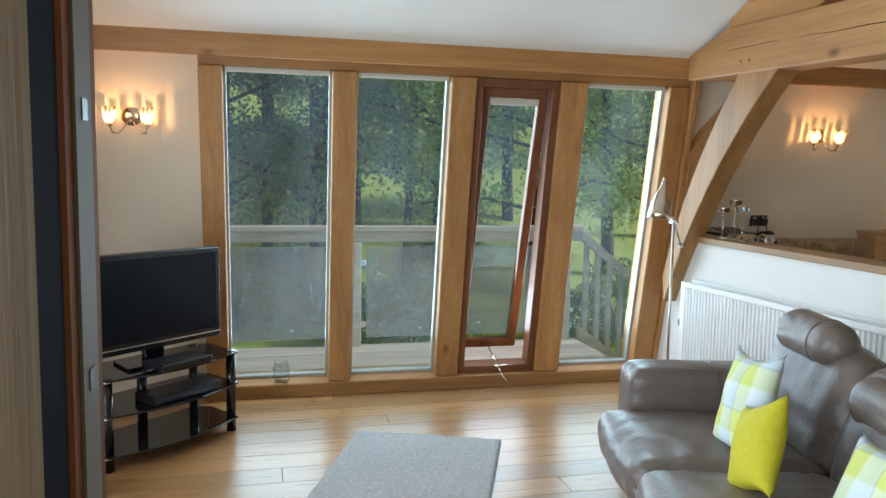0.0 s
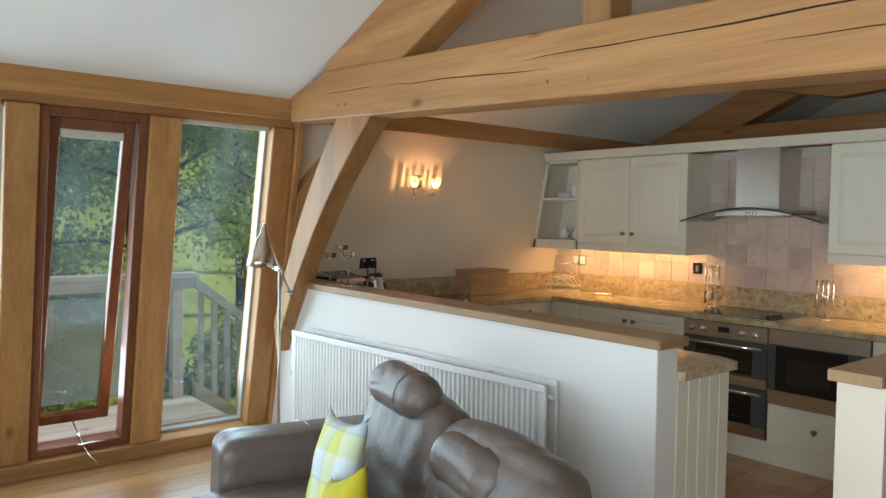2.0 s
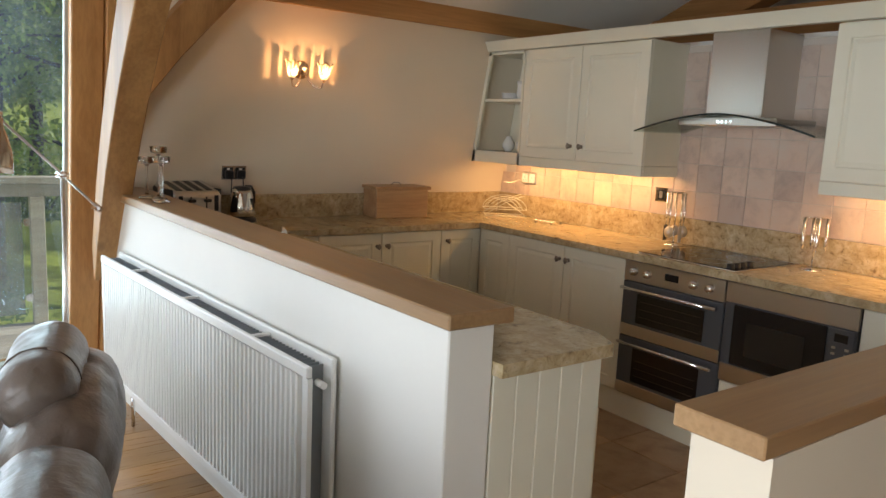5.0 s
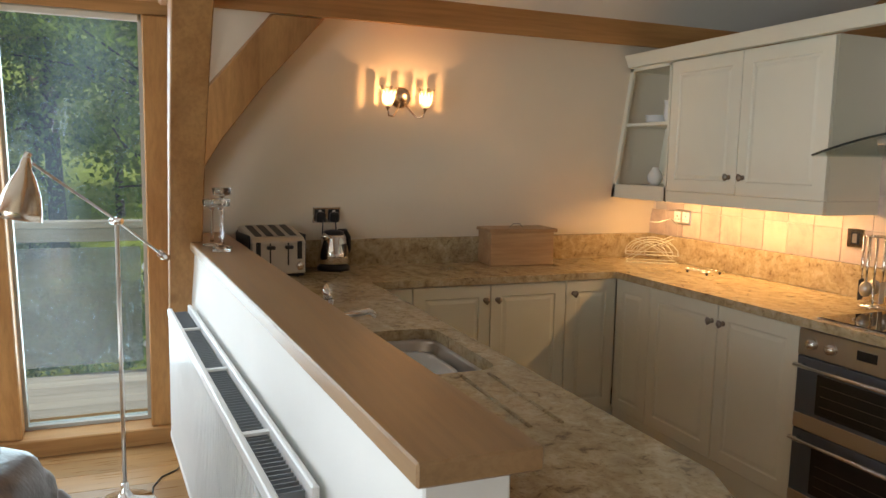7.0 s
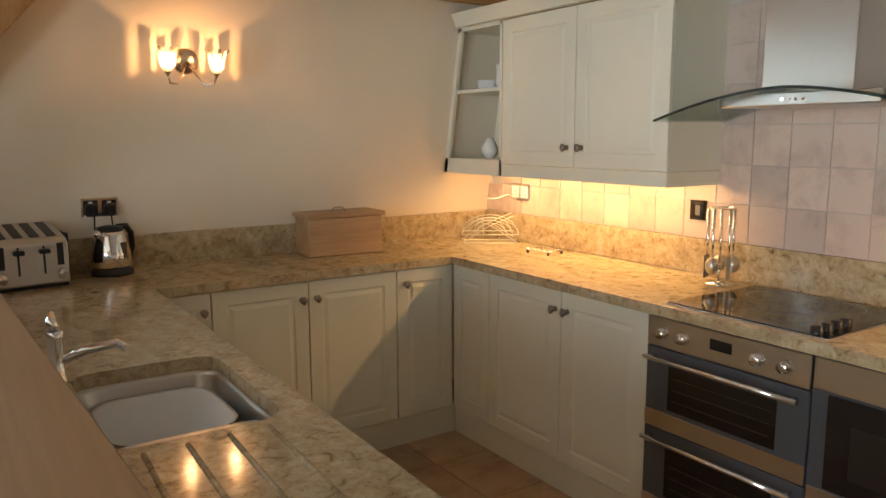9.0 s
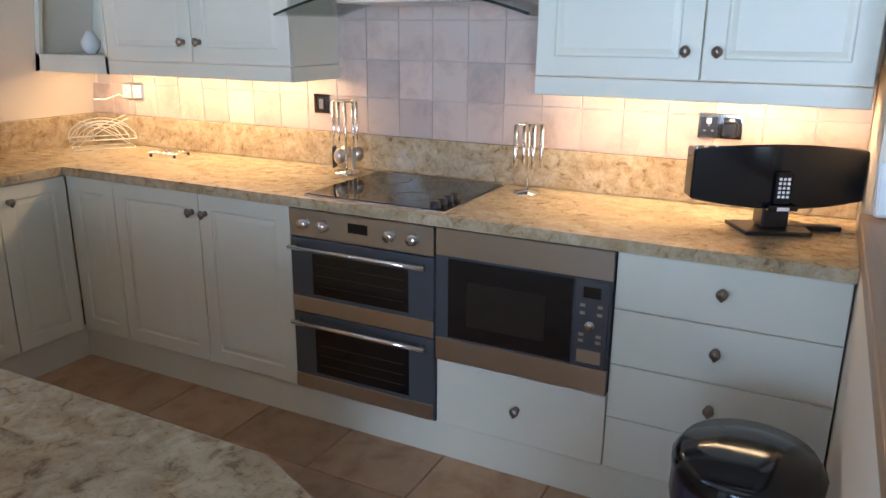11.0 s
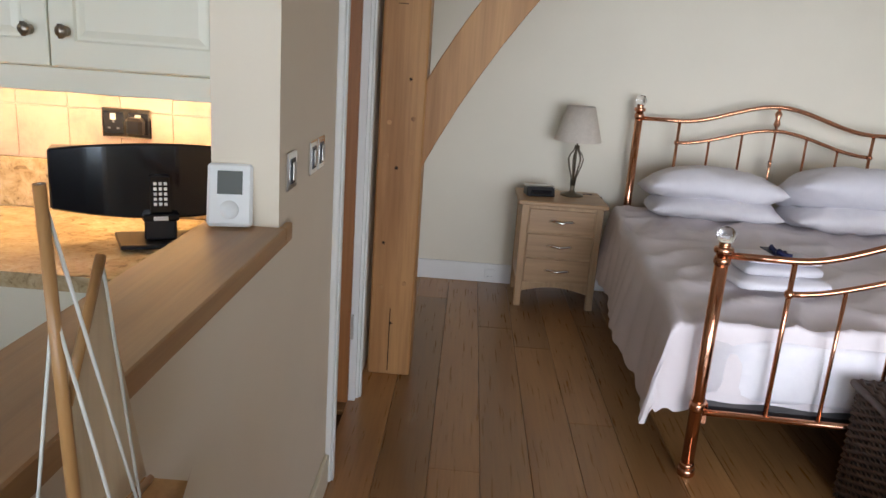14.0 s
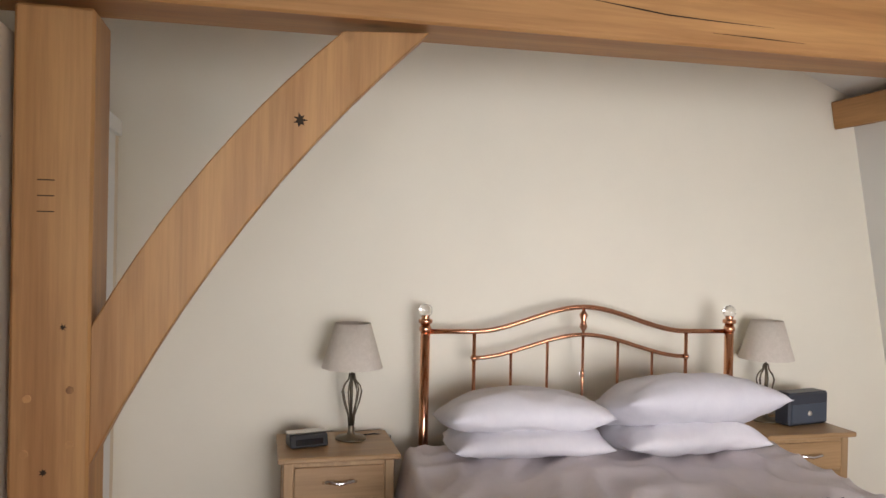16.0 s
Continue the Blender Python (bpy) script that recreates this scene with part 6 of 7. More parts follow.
def hull(z_of, name, mt, label, a, b):
    bm = bmesh.new()
    rows = []
    for i in range(15):
        t = i / 14
        x = -0.165 + 0.56 * t
        w = 0.058 * (math.sin(math.pi * min(1, t * 0.80 + 0.02)) ** 0.7)
        sheer = 0.03 * (2 * t - 1) ** 2 + (0.012 if t < 0.3 else 0)
        row = []
        for j in range(a, b + 1):
            s = j / 8
            zz = 0.055 + (0.095 + sheer) * s + (0.02 * (1 - s) * (1 - t))
            ww = w * (s ** 0.55) if j else 0.002
            row.append((x + 0.03 * (s - 0.5) * (1 if t > 0.5 else -1) * abs(2 * t - 1), ww, zz))
        rows.append([bm.verts.new((x_, -w_, z_)) for x_, w_, z_ in row[::-1]] + [bm.verts.new(p) for p in row])
    for r0, r1 in zip(rows, rows[1:]):
        for k in range(len(r0) - 1):
            bm.faces.new((r0[k], r0[k + 1], r1[k + 1], r1[k])).smooth = True
    bmesh.ops.recalc_face_normals(bm, faces=bm.faces[:])
    return part(name, bm, mt, ship, label)


MAST = wood("varnished_spar", (0.42, 0.20, 0.07), (0.60, 0.34, 0.14), "z", 0.35, 0.1, knots=False)
SAIL = wood("striped_sailcloth", (0.66, 0.53, 0.38), (0.82, 0.70, 0.53), "z", 0.8, 0.05, knots=False, fine=55, bump=0.05)
hull(None, "hull_bottom", mat("oxide_red_paint", (0.22, 0.045, 0.03), 0.35), "red-brown lower hull", 0, 4)
hull(None, "hull_top", mat("cream_hull_paint", (0.70, 0.66, 0.56), 0.4), "cream upper hull", 4, 7)
hull(None, "bulwark", MAST, "varnished bulwark", 7, 8)
part("deck", prism([(-0.13, 0.006), (0.0, 0.043), (0.15, 0.052), (0.29, 0.043), (0.35, 0.025), (0.35, -0.025), (0.29, -0.043), (0.15, -0.052), (0.0, -0.043), (-0.13, -0.006)], "z", 0.135, 0.140), MAST, ship)
part("deckhouse", box(0.02, 0.16, -0.026, 0.026, 0.14, 0.168, 0.003), mat("cream_hull_paint"), ship)
part("hatch", box(0.05, 0.10, -0.016, 0.016, 0.168, 0.176, 0.002), MAST, ship)
bt = part("dinghy", lathe([(0.0, 0.0), (0.016, 0.004), (0.026, 0.018), (0.023, 0.018), (0.014, 0.006), (0.0, 0.004)], 14), mat("cream_hull_paint"), ship, "small white dinghy on the deckhouse")
bt.matrix_basis = pose(0.125, 0.0, 0.168) @ Matrix.Diagonal((1.7, 0.8, 1.0, 1))
part("bowsprit", tube([(-0.13, 0, 0.155), (-0.30, -0.003, 0.160)], [0.007, 0.004], 8), MAST, ship)
MB, MC, MT = Vector((-0.035, 0, 0.13)), Vector((-0.050, 0.004, 0.505)), Vector((-0.066, 0.008, 0.785))
part("main_mast", tube([MB, MC, MT], [0.0075, 0.0065, 0.003], 10), MAST, ship)
for f, w in ((0.0, 0.015), (0.20, 0.013)):
    c = MC.lerp(MT, f)
    part("crosstree", box(c.x - 0.013, c.x + 0.013, c.y - w, c.y + w, c.z, c.z + 0.007, 0.002), mat("red_brown_wood", (0.30, 0.09, 0.04), 0.4), ship)
ZB, ZT = Vector((0.265, 0.003, 0.14)), Vector((0.230, -0.004, 0.505))
part("mizzen_mast", tube([ZB, ZT], [0.006, 0.0045], 10), MAST, ship)
GF, GT = Vector((-0.045, 0.004, 0.442)), Vector((0.090, 0.010, 0.575))
part("gaff", tube([GF, GT], 0.0055, 8), MAST, ship)
ZF, ZG = Vector((0.252, 0.000, 0.325)), Vector((0.330, 0.006, 0.425))
part("gaff", tube([ZF, ZG], 0.0045, 8), MAST, ship)
part("boom", tube([(-0.035, 0, 0.185), (0.17, 0.005, 0.178)], 0.005, 8), MAST, ship)
part("boom", tube([(0.264, 0.003, 0.175), (0.405, 0.004, 0.165)], 0.004, 8), MAST, ship)


def sail(pts, belly, n=8):
    bm = bmesh.new()
    a, b, c, d = (Vector(p) for p in pts)
    g = [[bm.verts.new(a.lerp(b, i / n).lerp(d.lerp(c, i / n), j / n) + Vector((0, belly * math.sin(math.pi * i / n) * math.sin(math.pi * j / n), 0))) for j in range(n + 1)] for i in range(n + 1)]
    for i in range(n):
        for j in range(n):
            bm.faces.new((g[i][j], g[i + 1][j], g[i + 1][j + 1], g[i][j + 1])).smooth = True
    bmesh.ops.solidify(bm, geom=bm.faces[:], thickness=0.0012)
    part("sail", bm, SAIL, ship, "cream sailcloth with sewn seams")


sail(((-0.036, 0, 0.20), (0.165, 0.005, 0.19), (0.086, 0.010, 0.565), (-0.041, 0.004, 0.440)), 0.010)
sail(((-0.044, 0.004, 0.455), (0.084, 0.010, 0.575), (-0.062, 0.008, 0.765), (-0.064, 0.008, 0.760)), 0.006)
sail(((0.268, 0.003, 0.185), (0.395, 0.004, 0.175), (0.327, 0.006, 0.417), (0.254, 0.000, 0.325)), 0.008)
sail(((-0.19, 0, 0.165), (-0.075, 0.006, 0.19), (-0.054, 0.003, 0.520), (-0.056, 0.003, 0.515)), -0.010)
sail(((-0.29, 0, 0.165), (-0.19, -0.004, 0.20), (-0.060, 0.002, 0.575), (-0.062, 0.002, 0.570)), -0.010)
SAILM = SAIL.node_tree
lit, cloth = SAILM.nodes.new("ShaderNodeMixShader"), SAILM.nodes.new("ShaderNodeBsdfTranslucent")
lit.inputs[0].default_value = 0.35
cloth.inputs[0].default_value = (0.80, 0.66, 0.48, 1)
SAILM.links.new(SAILM.nodes["Principled BSDF"].outputs[0], lit.inputs[1])
SAILM.links.new(cloth.outputs[0], lit.inputs[2])
SAILM.links.new(lit.outputs[0], SAILM.nodes["Material Output"].inputs[0])
ROPE = mat("white_rigging", (0.66, 0.64, 0.58), 0.8)
BT = Vector((-0.30, -0.003, 0.160))
for p, q in ((BT, MC.lerp(MT, 0.75)), (BT, MC), ((-0.03, 0.052, 0.155), MC), ((-0.03, -0.052, 0.155), MC), ((0.0, 0.054, 0.155), MC), ((0.0, -0.054, 0.155), MC), ((0.26, 0.045, 0.155), ZB.lerp(ZT, 0.75)), ((0.26, -0.045, 0.155), ZB.lerp(ZT, 0.75)), ((0.32, 0.03, 0.16), ZT), ((0.32, -0.03, 0.16), ZT), (GT, MC.lerp(MT, 0.5)), (BT, (-0.16, 0, 0.10)), ((0.37, 0, 0.165), ZG)):
    part("rigging", tube([p, q], 0.0017, 5), ROPE, ship)

# ---- bedroom ----
bed = thing("bed", "copper-framed double bed with crystal knobs", "bed", 6.112, -0.327, 0, -2.98)
W, L = 1.587, 2.036


def bed_end(x, top, rail, mid, low_end, low_mid, base, spindle_end):
    cy = -W / 2
    for y in (0.0, -W):
        p = part("post", tube([(x, y, 0.0), (x, y, top - 0.05)], 0.023, 16), COPPER, bed, "polished copper post")
        for z, r, h in ((0.0, 0.032, 0.03), (0.03, 0.027, 0.02), (0.26, 0.029, 0.035), (top - 0.10, 0.029, 0.025), (top - 0.06, 0.034, 0.02), (top - 0.042, 0.02, 0.022)):
            part("collar", lathe([(0.02, z), (r * 0.92, z), (r, z + h * 0.3), (r, z + h * 0.7), (r * 0.92, z + h), (0.02, z + h)], 16, (x, y, 0)), COPPER, p)
        part("knob", ball((x, y, top), 0.033, 10, 1.0), CRYSTAL, p, "faceted crystal knob")
    u = 0.24

    def curve(z0, z1, y0):
        pts = [(x, -0.02 if y0 == 0 else -y0, z0)]
        for k in range(13):
            t = k / 12
            s = t * t * (3 - 2 * t)
            pts.append((x, -u - (W / 2 - u) * t, z0 + (z1 - z0) * s))
        full = pts + [(x, -W - p[1], p[2]) for p in pts[-2::-1]]
        return full
    part("top_rail", tube(curve(rail, mid, 0), 0.0125, 10), COPPER, bed, "curved copper rail")
    lw = [p for p in curve(low_end, low_mid, u)]
    part("middle_rail", tube(lw, 0.0105, 10), COPPER, bed, "curved copper rail")
    part("bottom_rail", tube([(x, 0, base), (x, -W, base)], 0.012, 10), COPPER, bed)
    for y in (-u, -W + u):
        part("upright", tube([(x, y, base), (x, y, rail)], 0.009, 8), COPPER, bed)
        part("boss", ball((x, y, low_end), 0.018, 10), COPPER, bed)
    for k in range(1, 6):
        f = k / 6
        y = -u - (W - 2 * u) * f
        t = 1 - abs(2 * f - 1)
        s = t * t * (3 - 2 * t)
        z = low_end + (low_mid - low_end) * s
        sp_ = part("spindle", tube([(x, y, base), (x, y, z if k != 3 else mid)], 0.007, 8), COPPER, bed)
        if k == 3:
            part("crystal", ball((x, y, (low_end + base) / 2 + 0.22), 0.02, 10), CRYSTAL, sp_, "small crystal bead")
            part("boss", lathe([(0.008, -0.05), (0.02, -0.03), (0.012, 0.0), (0.022, 0.03), (0.008, 0.05)], 12, (x, y, (mid + low_mid) / 2)), COPPER, sp_)


bed_end(0.0, 0.91, 0.842, 0.985, 0.725, 0.845, 0.255, 0)
bed_end(L, 1.234, 1.134, 1.255, 1.006, 1.118, 0.40, 0)
for y in (-0.03, -W + 0.03):
    part("side_rail", box(0.02, L - 0.02, y - 0.015, y + 0.015, 0.20, 0.28), COPPER, bed)
part("slats", box(0.03, L - 0.03, -W + 0.05, -0.05, 0.245, 0.27), BLACK, bed)
mt = thing("mattress", "thick mattress under the duvet", "mattress", 6.112, -0.327, 0, -2.98)
part("body", soft_box(0.06, L - 0.03, -W + 0.03, -0.03, 0.271, 0.535, 0.05), LINEN, mt)
dv = thing("duvet", "rumpled beige duvet over white sheets hanging at the sides", "duvet", 6.112, -0.327, 0, -2.98)


def drape(z_top, x0, x1, foot_drop, drop, over, seed, fold):
    """Cloth laid over the mattress, falling at both sides and at the foot."""
    bm = bmesh.new()
    nu, nv = 84, 110
    half = W / 2 + over
    length = x1 - x0
    total_v, total_u = 2 * half + 2 * drop, length + foot_drop
    g = []
    for i in range(nu + 1):
        row = []
        du = total_u * i / nu - foot_drop
        for j in range(nv + 1):
            s = total_v * j / nv - total_v / 2
            side = max(0.0, abs(s) - half)
            end = max(0.0, -du)
            if side and end:
                shrink = max(side, end) / math.hypot(side, end)
                side, end = side * shrink, end * shrink
            r = 0.05
            y = math.copysign(min(abs(s), half) + (r * math.sin(min(side / r, 1.57)) if side else 0) + 0.16 * max(0, side - 0.06) * (0.8 + 0.35 * math.sin(du * 6 + seed)), s)
            x = x0 + max(du, 0.0) - (r * math.sin(min(end / r, 1.57)) * 0.2 if end else 0) - 0.10 * min(side, end)
            dz = 0.0
            fall = math.hypot(side, end)
            if fall:
                dz -= r * (1 - math.cos(min(fall / r, 1.57))) + max(0, fall - r * 1.57) * 0.97
            fl_ = min(1.0, side * 5)
            y += math.copysign(fl_ * 0.012 * math.sin(du * 17 + 2.5 * noise.noise(Vector((du * 2, seed, 0)))), s)
            if end and side < 0.02:
                x += 0.010 * math.sin(s * 22 + seed) * min(1, end * 5)
            big = noise.noise(Vector((du * 1.8 + seed, s * 1.8, 0.3)))
            rid = 1 - abs(noise.noise(Vector((du * 4.2 + s * 3.4 + seed, s * 3.0 - du * 2.1, 2.0))))
            z = z_top + 0.06 * max(0.0, du) / L + dz + fold * (0.026 * big + 0.034 * rid ** 4) * (1.0 if not side else 0.6) - 0.018 * abs(s / half) ** 3 * (not side)
            row.append(bm.verts.new((x, -W / 2 + y, max(z, 0.05))))
        g.append(row)
    for i in range(nu):
        for j in range(nv):
            bm.faces.new((g[i][j], g[i + 1][j], g[i + 1][j + 1], g[i][j + 1])).smooth = True
    return bm


part("cover", drape(0.570, 0.085, L - 0.14, 0.40, 0.45, 0.06, 3.0, 1.0), DUVET, dv, "beige satin-striped cover")


def bed_pillow(w, h, t, seed, n=30):
    """A soft pillow lying in x and z, with rounded corners, a flat hem and creases running in from its ends."""
    bm = bmesh.new()
    grids = []
    for side in (-1, 1):
        g = []
        for i in range(n + 1):
            row = []
            for j in range(n + 1):
                a, b = 2 * i / n - 1, 2 * j / n - 1
                e = (max(0.0, 1 - abs(a) ** 3.2) * max(0.0, 1 - abs(b) ** 2.8)) ** 0.62
                x = a * w / 2 * (1 - 0.035 * b * b + 0.02 * math.sin(5 * b + seed))
                z = b * h / 2 * (1 - 0.04 * a * a + 0.03 * math.sin(4 * a + 2 * seed))
                q = Vector((x * 5 + seed, z * 11, side * 1.5))
                fold = (1 - abs(noise.noise(q))) ** 4 * 0.014 + noise.noise(q * 0.5) * 0.02
                sag = -0.02 * a * a
                row.append((x, side * (t / 2 * e + 0.0015) + (fold * min(1, e * 1.6) + sag), z))
            g.append(row)
        grids.append([[bm.verts.new(p) for p in row] for row in g])
    for s, g in zip((1, -1), grids):
        for i in range(n):
            for j in range(n):
                q = [g[i][j], g[i + 1][j], g[i + 1][j + 1], g[i][j + 1]]
                bm.faces.new(q if s == 1 else q[::-1]).smooth = True
    bmesh.ops.remove_doubles(bm, verts=bm.verts[:], dist=0.0045)
    return bm


def pillow_at(label, x, y, z, rx, rz, w, h, t, seed):
    p = thing("pillow", label, "pillow", m=pose(6.112, -0.327, 0, 0, 0, -2.98) @ pose(x, y, z, 90 + rx, 0, rz), group="bed pillows")
    part("case", bed_pillow(w, h, t, seed), LINEN, p)


pillow_at("plump white pillow lying on the bed", L - 0.27, -0.42, 0.69, 3, 88, 0.72, 0.47, 0.17, 1)
pillow_at("plump white pillow stacked on another", L - 0.25, -0.41, 0.80, 8, 90, 0.76, 0.49, 0.20, 4)
pillow_at("plump white pillow lying on the bed", L - 0.27, -1.17, 0.69, 3, 92, 0.70, 0.47, 0.17, 6)
pillow_at("plump white pillow leaning on another", L - 0.25, -1.20, 0.825, 17, 92, 0.84, 0.55, 0.24, 9)


def towels(x, y, label):
    t = thing("towel_stack", label, "towels", m=pose(6.112, -0.327, 0, 0, 0, -2.98) @ pose(x, y, 0.605, 0, 0, 8))
    part("bath_towel", soft_box(-0.13, 0.13, -0.19, 0.19, 0.0, 0.045, 0.02, puff=0.01), LINEN, t, "folded white bath towel")
    part("hand_towel", soft_box(-0.10, 0.10, -0.16, 0.16, 0.055, 0.095, 0.018, puff=0.008), LINEN, t, "folded white hand towel")
    part("flannel", soft_box(-0.09, 0.09, -0.15, 0.15, 0.105, 0.122, 0.008), LINEN, t)
    rb = box(-0.115, 0.115, -0.018, 0.018, 0.1235, 0.128)
    for s in (-1, 1):
        add_tube(rb, [(0, 0, 0.128), (s * 0.035, 0.012, 0.150), (s * 0.06, 0.0, 0.138), (s * 0.03, -0.01, 0.131), (0, 0, 0.130)], 0.010, 6)
        add_tube(rb, [(0, 0, 0.130), (s * 0.03, -0.05, 0.13)], 0.008, 6)
    part("ribbon", rb, NAVY, t, "navy ribbon bow")


towels(0.55, -0.38, "folded white towels tied with a navy ribbon")
towels(0.62, -1.16, "folded white towels tied with a navy ribbon")


def bedside(x, y, label):
    b = thing("bedside_table", label, "bedside table", x, y, 0, -90, "bedside tables")
    w, d, h = 0.47, 0.39, 0.645
    part("top", box(-0.025, w + 0.025, -0.03, d + 0.005, h - 0.024, h, 0.006), BS_OAKX, b)
    part("case", box(0.003, w - 0.003, 0.008, d, 0.15, h - 0.0245), BS_OAK, b)
    for px in (0.0, w - 0.04):
        for py in (0.0, d - 0.035):
            part("leg", prism([(px, py), (px + 0.04, py), (px + 0.04, py + 0.04), (px, py + 0.04)], "z", 0.0, h - 0.0245, 0.003), BS_OAK, b)
    apron = [(0.04, 0.15), (0.04, 0.095)] + [(0.04 + (w - 0.08) * k / 8, 0.095 + 0.035 * math.sin(math.pi * k / 8)) for k in range(1, 8)] + [(w - 0.04, 0.095), (w - 0.04, 0.15)]
    part("apron", prism(apron, "y", 0.004, 0.018), BS_OAK, b)
    for k in range(3):
        z = 0.165 + 0.148 * k
        dr = part("drawer_front", box(0.045, w - 0.045, -0.004, 0.0078, z, z + 0.136, 0.003), BS_OAKX, b)
        part("handle", tube([(w / 2 - 0.068, -0.005, z + 0.068), (w / 2 - 0.055, -0.026, z + 0.076), (w / 2, -0.030, z + 0.066), (w / 2 + 0.055, -0.026, z + 0.076), (w / 2 + 0.068, -0.005, z + 0.068)], 0.0085, 8), CHROME, dr, "wavy chrome handle")
    return b


bedside(7.865, 0.225, "light oak three-drawer bedside table beside the bed")
bedside(7.865, -2.115, "light oak three-drawer bedside table in the room's corner")


def table_lamp(x, y):
    t = thing("table_lamp", "wire-stem table lamp with a pale linen shade", "table lamp", group="bedside lamps", m=pose(x, y, 0.6455) @ Matrix.Diagonal((1.1, 1.1, 1.1, 1)))
    part("base", lathe([(0, 0), (0.065, 0), (0.062, 0.008), (0.02, 0.016), (0.012, 0.03), (0.014, 0.05), (0.008, 0.06)], 20), IRON, t)
    for k in range(7):
        a = 2 * math.pi * k / 7
        part("wire", tube([(r * math.cos(a), r * math.sin(a), z) for r, z in ((0.010, 0.055), (0.014, 0.10), (0.034, 0.16), (0.042, 0.20), (0.034, 0.225), (0.014, 0.25), (0.010, 0.275))], 0.0036, 6), IRON, t)
    part("stem", tube([(0, 0, 0.05), (0, 0, 0.35)], 0.005, 8), IRON, t)
    part("shade", lathe([(0.128, 0.30), (0.075, 0.485), (0.073, 0.485), (0.126, 0.30)], 32), SHADE, t, "tapered pale linen shade")
    return t


table_lamp(8.12, -0.085)
table_lamp(8.14, -2.30)
cr_ = thing("clock_radio", "small black clock radio on the bedside table", "clock radio", 8.04, 0.12, 0.646, -78)
part("body", prism([(-0.05, 0.0), (0.045, 0.0), (0.045, 0.045), (-0.03, 0.055)], "x", -0.085, 0.085, 0.005), BLACK, cr_)
part("display", box(-0.06, 0.06, -0.052, -0.048, 0.012, 0.038), BLACK_GLOSS, cr_)
part("trim", box(-0.088, 0.088, -0.02, 0.046, 0.0555, 0.060, 0.002), STEEL, cr_)
rd = thing("radio", "dark grey table radio on the bedside table", "radio", 8.06, -2.46, 0.646, -80)
part("body", box(-0.14, 0.14, -0.05, 0.05, 0, 0.17, 0.010), mat("dark_grey_radio", (0.035, 0.04, 0.055), 0.4), rd)
part("grille", box(-0.125, 0.125, -0.054, -0.0505, 0.015, 0.11), mat("radio_grille", (0.06, 0.075, 0.10), 0.5), rd)
part("dial", lathe([(0, 0.006), (0.012, 0.005), (0.014, 0)], 14, (0, 0, 0), pose(0.0, -0.0542, 0.06, 90)), STEEL, rd)
outlet("white socket low on the wall by the skirting", pose(8.281, 0.36, 0.06, 0, 0, -90), plate=PLASTIC_WHITE, w=0.07, h=0.06)
wc = thing("power_cord", "thin black lamp cable beside the bedside table", "cable")
part("cable", tube([(8.15, -0.10, 0.65), (8.17, -0.20, 0.65), (8.19, -0.282, 0.635), (8.21, -0.288, 0.30), (8.22, -0.29, 0.02)], 0.003, 6), BLACK, wc)

# ---- wicker trunk at the bed's foot ----
tk = thing("wicker_trunk", "dark brown woven wicker trunk at the bed's foot", "trunk", 5.50, -1.52, 0, -3)
TW, TD, TH = 0.50, 0.72, 0.43
part("body", box(0.012, TW - 0.012, 0.012, TD - 0.012, 0.01, TH), mat("wicker_core", (0.03, 0.018, 0.012), 0.8), tk)


def weave(name, rows, along, fixed, sign, z0, pitch, length, axis):
    bm = bmesh.new()
    for r in range(rows):
        pts = []
        k = 0
        n_ = int(length / 0.03)
        for k in range(n_ + 1):
            s = length * k / n_
            off = fixed + sign * 0.006 * (1 if (k + r) % 2 else -1)
            pts.append((off, s, z0 + pitch * r) if axis == "y" else (s, off, z0 + pitch * r))
        add_tube(bm, pts, 0.0062, 5)
    part(name, bm, WICKER, tk, "woven wicker strands")


weave("weave", 30, 0, 0.008, -1, 0.02, 0.0138, TD, "y")
weave("weave", 30, 0, TW - 0.008, 1, 0.02, 0.0138, TD, "y")
weave("weave", 30, 0, TD - 0.008, 1, 0.02, 0.0138, TW, "x")
weave("weave", 30, 0, 0.008, -1, 0.02, 0.0138, TW, "x")
lid = part("lid", box(-0.005, TW + 0.005, -0.005, TD + 0.005, TH + 0.001, TH + 0.02), MATS["wicker_core"], tk)
bm = bmesh.new()
for r in range(36):
    y = TD * (r + 0.5) / 36
    add_tube(bm, [(TW * k / 16, y, TH + 0.022 + 0.006 * (1 if (k + r) % 2 else -1)) for k in range(17)], 0.0085, 5)
part("lid_weave", bm, WICKER, lid)
part("rim", tube([(-0.008, -0.008, TH + 0.012), (TW + 0.008, -0.008, TH + 0.012), (TW + 0.008, TD + 0.008, TH + 0.012), (-0.008, TD + 0.008, TH + 0.012), (-0.008, -0.008, TH + 0.012)], 0.014, 8), WICKER, lid)

# ---- outside ----
gm = bmesh.new()
gx = [-260, -120, -60, -30, -15, -8, -4, 0, 4, 8, 15, 30, 60, 120, 260]
gy = [-40, -8, 5, 7, 10, 14, 18, 22, 26, 32, 40, 55, 80, 120, 200, 320]
gv = [[gm.verts.new((x, y, -1.0 + (max(0, y - 16) * 0.34 if y < 120 else 35.4 + (y - 120) * 0.12) + 0.25 * noise.noise(Vector((x * 0.2, y * 0.2, 0))))) for y in gy] for x in gx]
for i in range(len(gx) - 1):
    for j in range(len(gy) - 1):
        gm.faces.new((gv[i][j], gv[i + 1][j], gv[i + 1][j + 1], gv[i][j + 1])).smooth = True
structure("ground", gm, GRASS, "bright green meadow rising behind the trees", "ground")
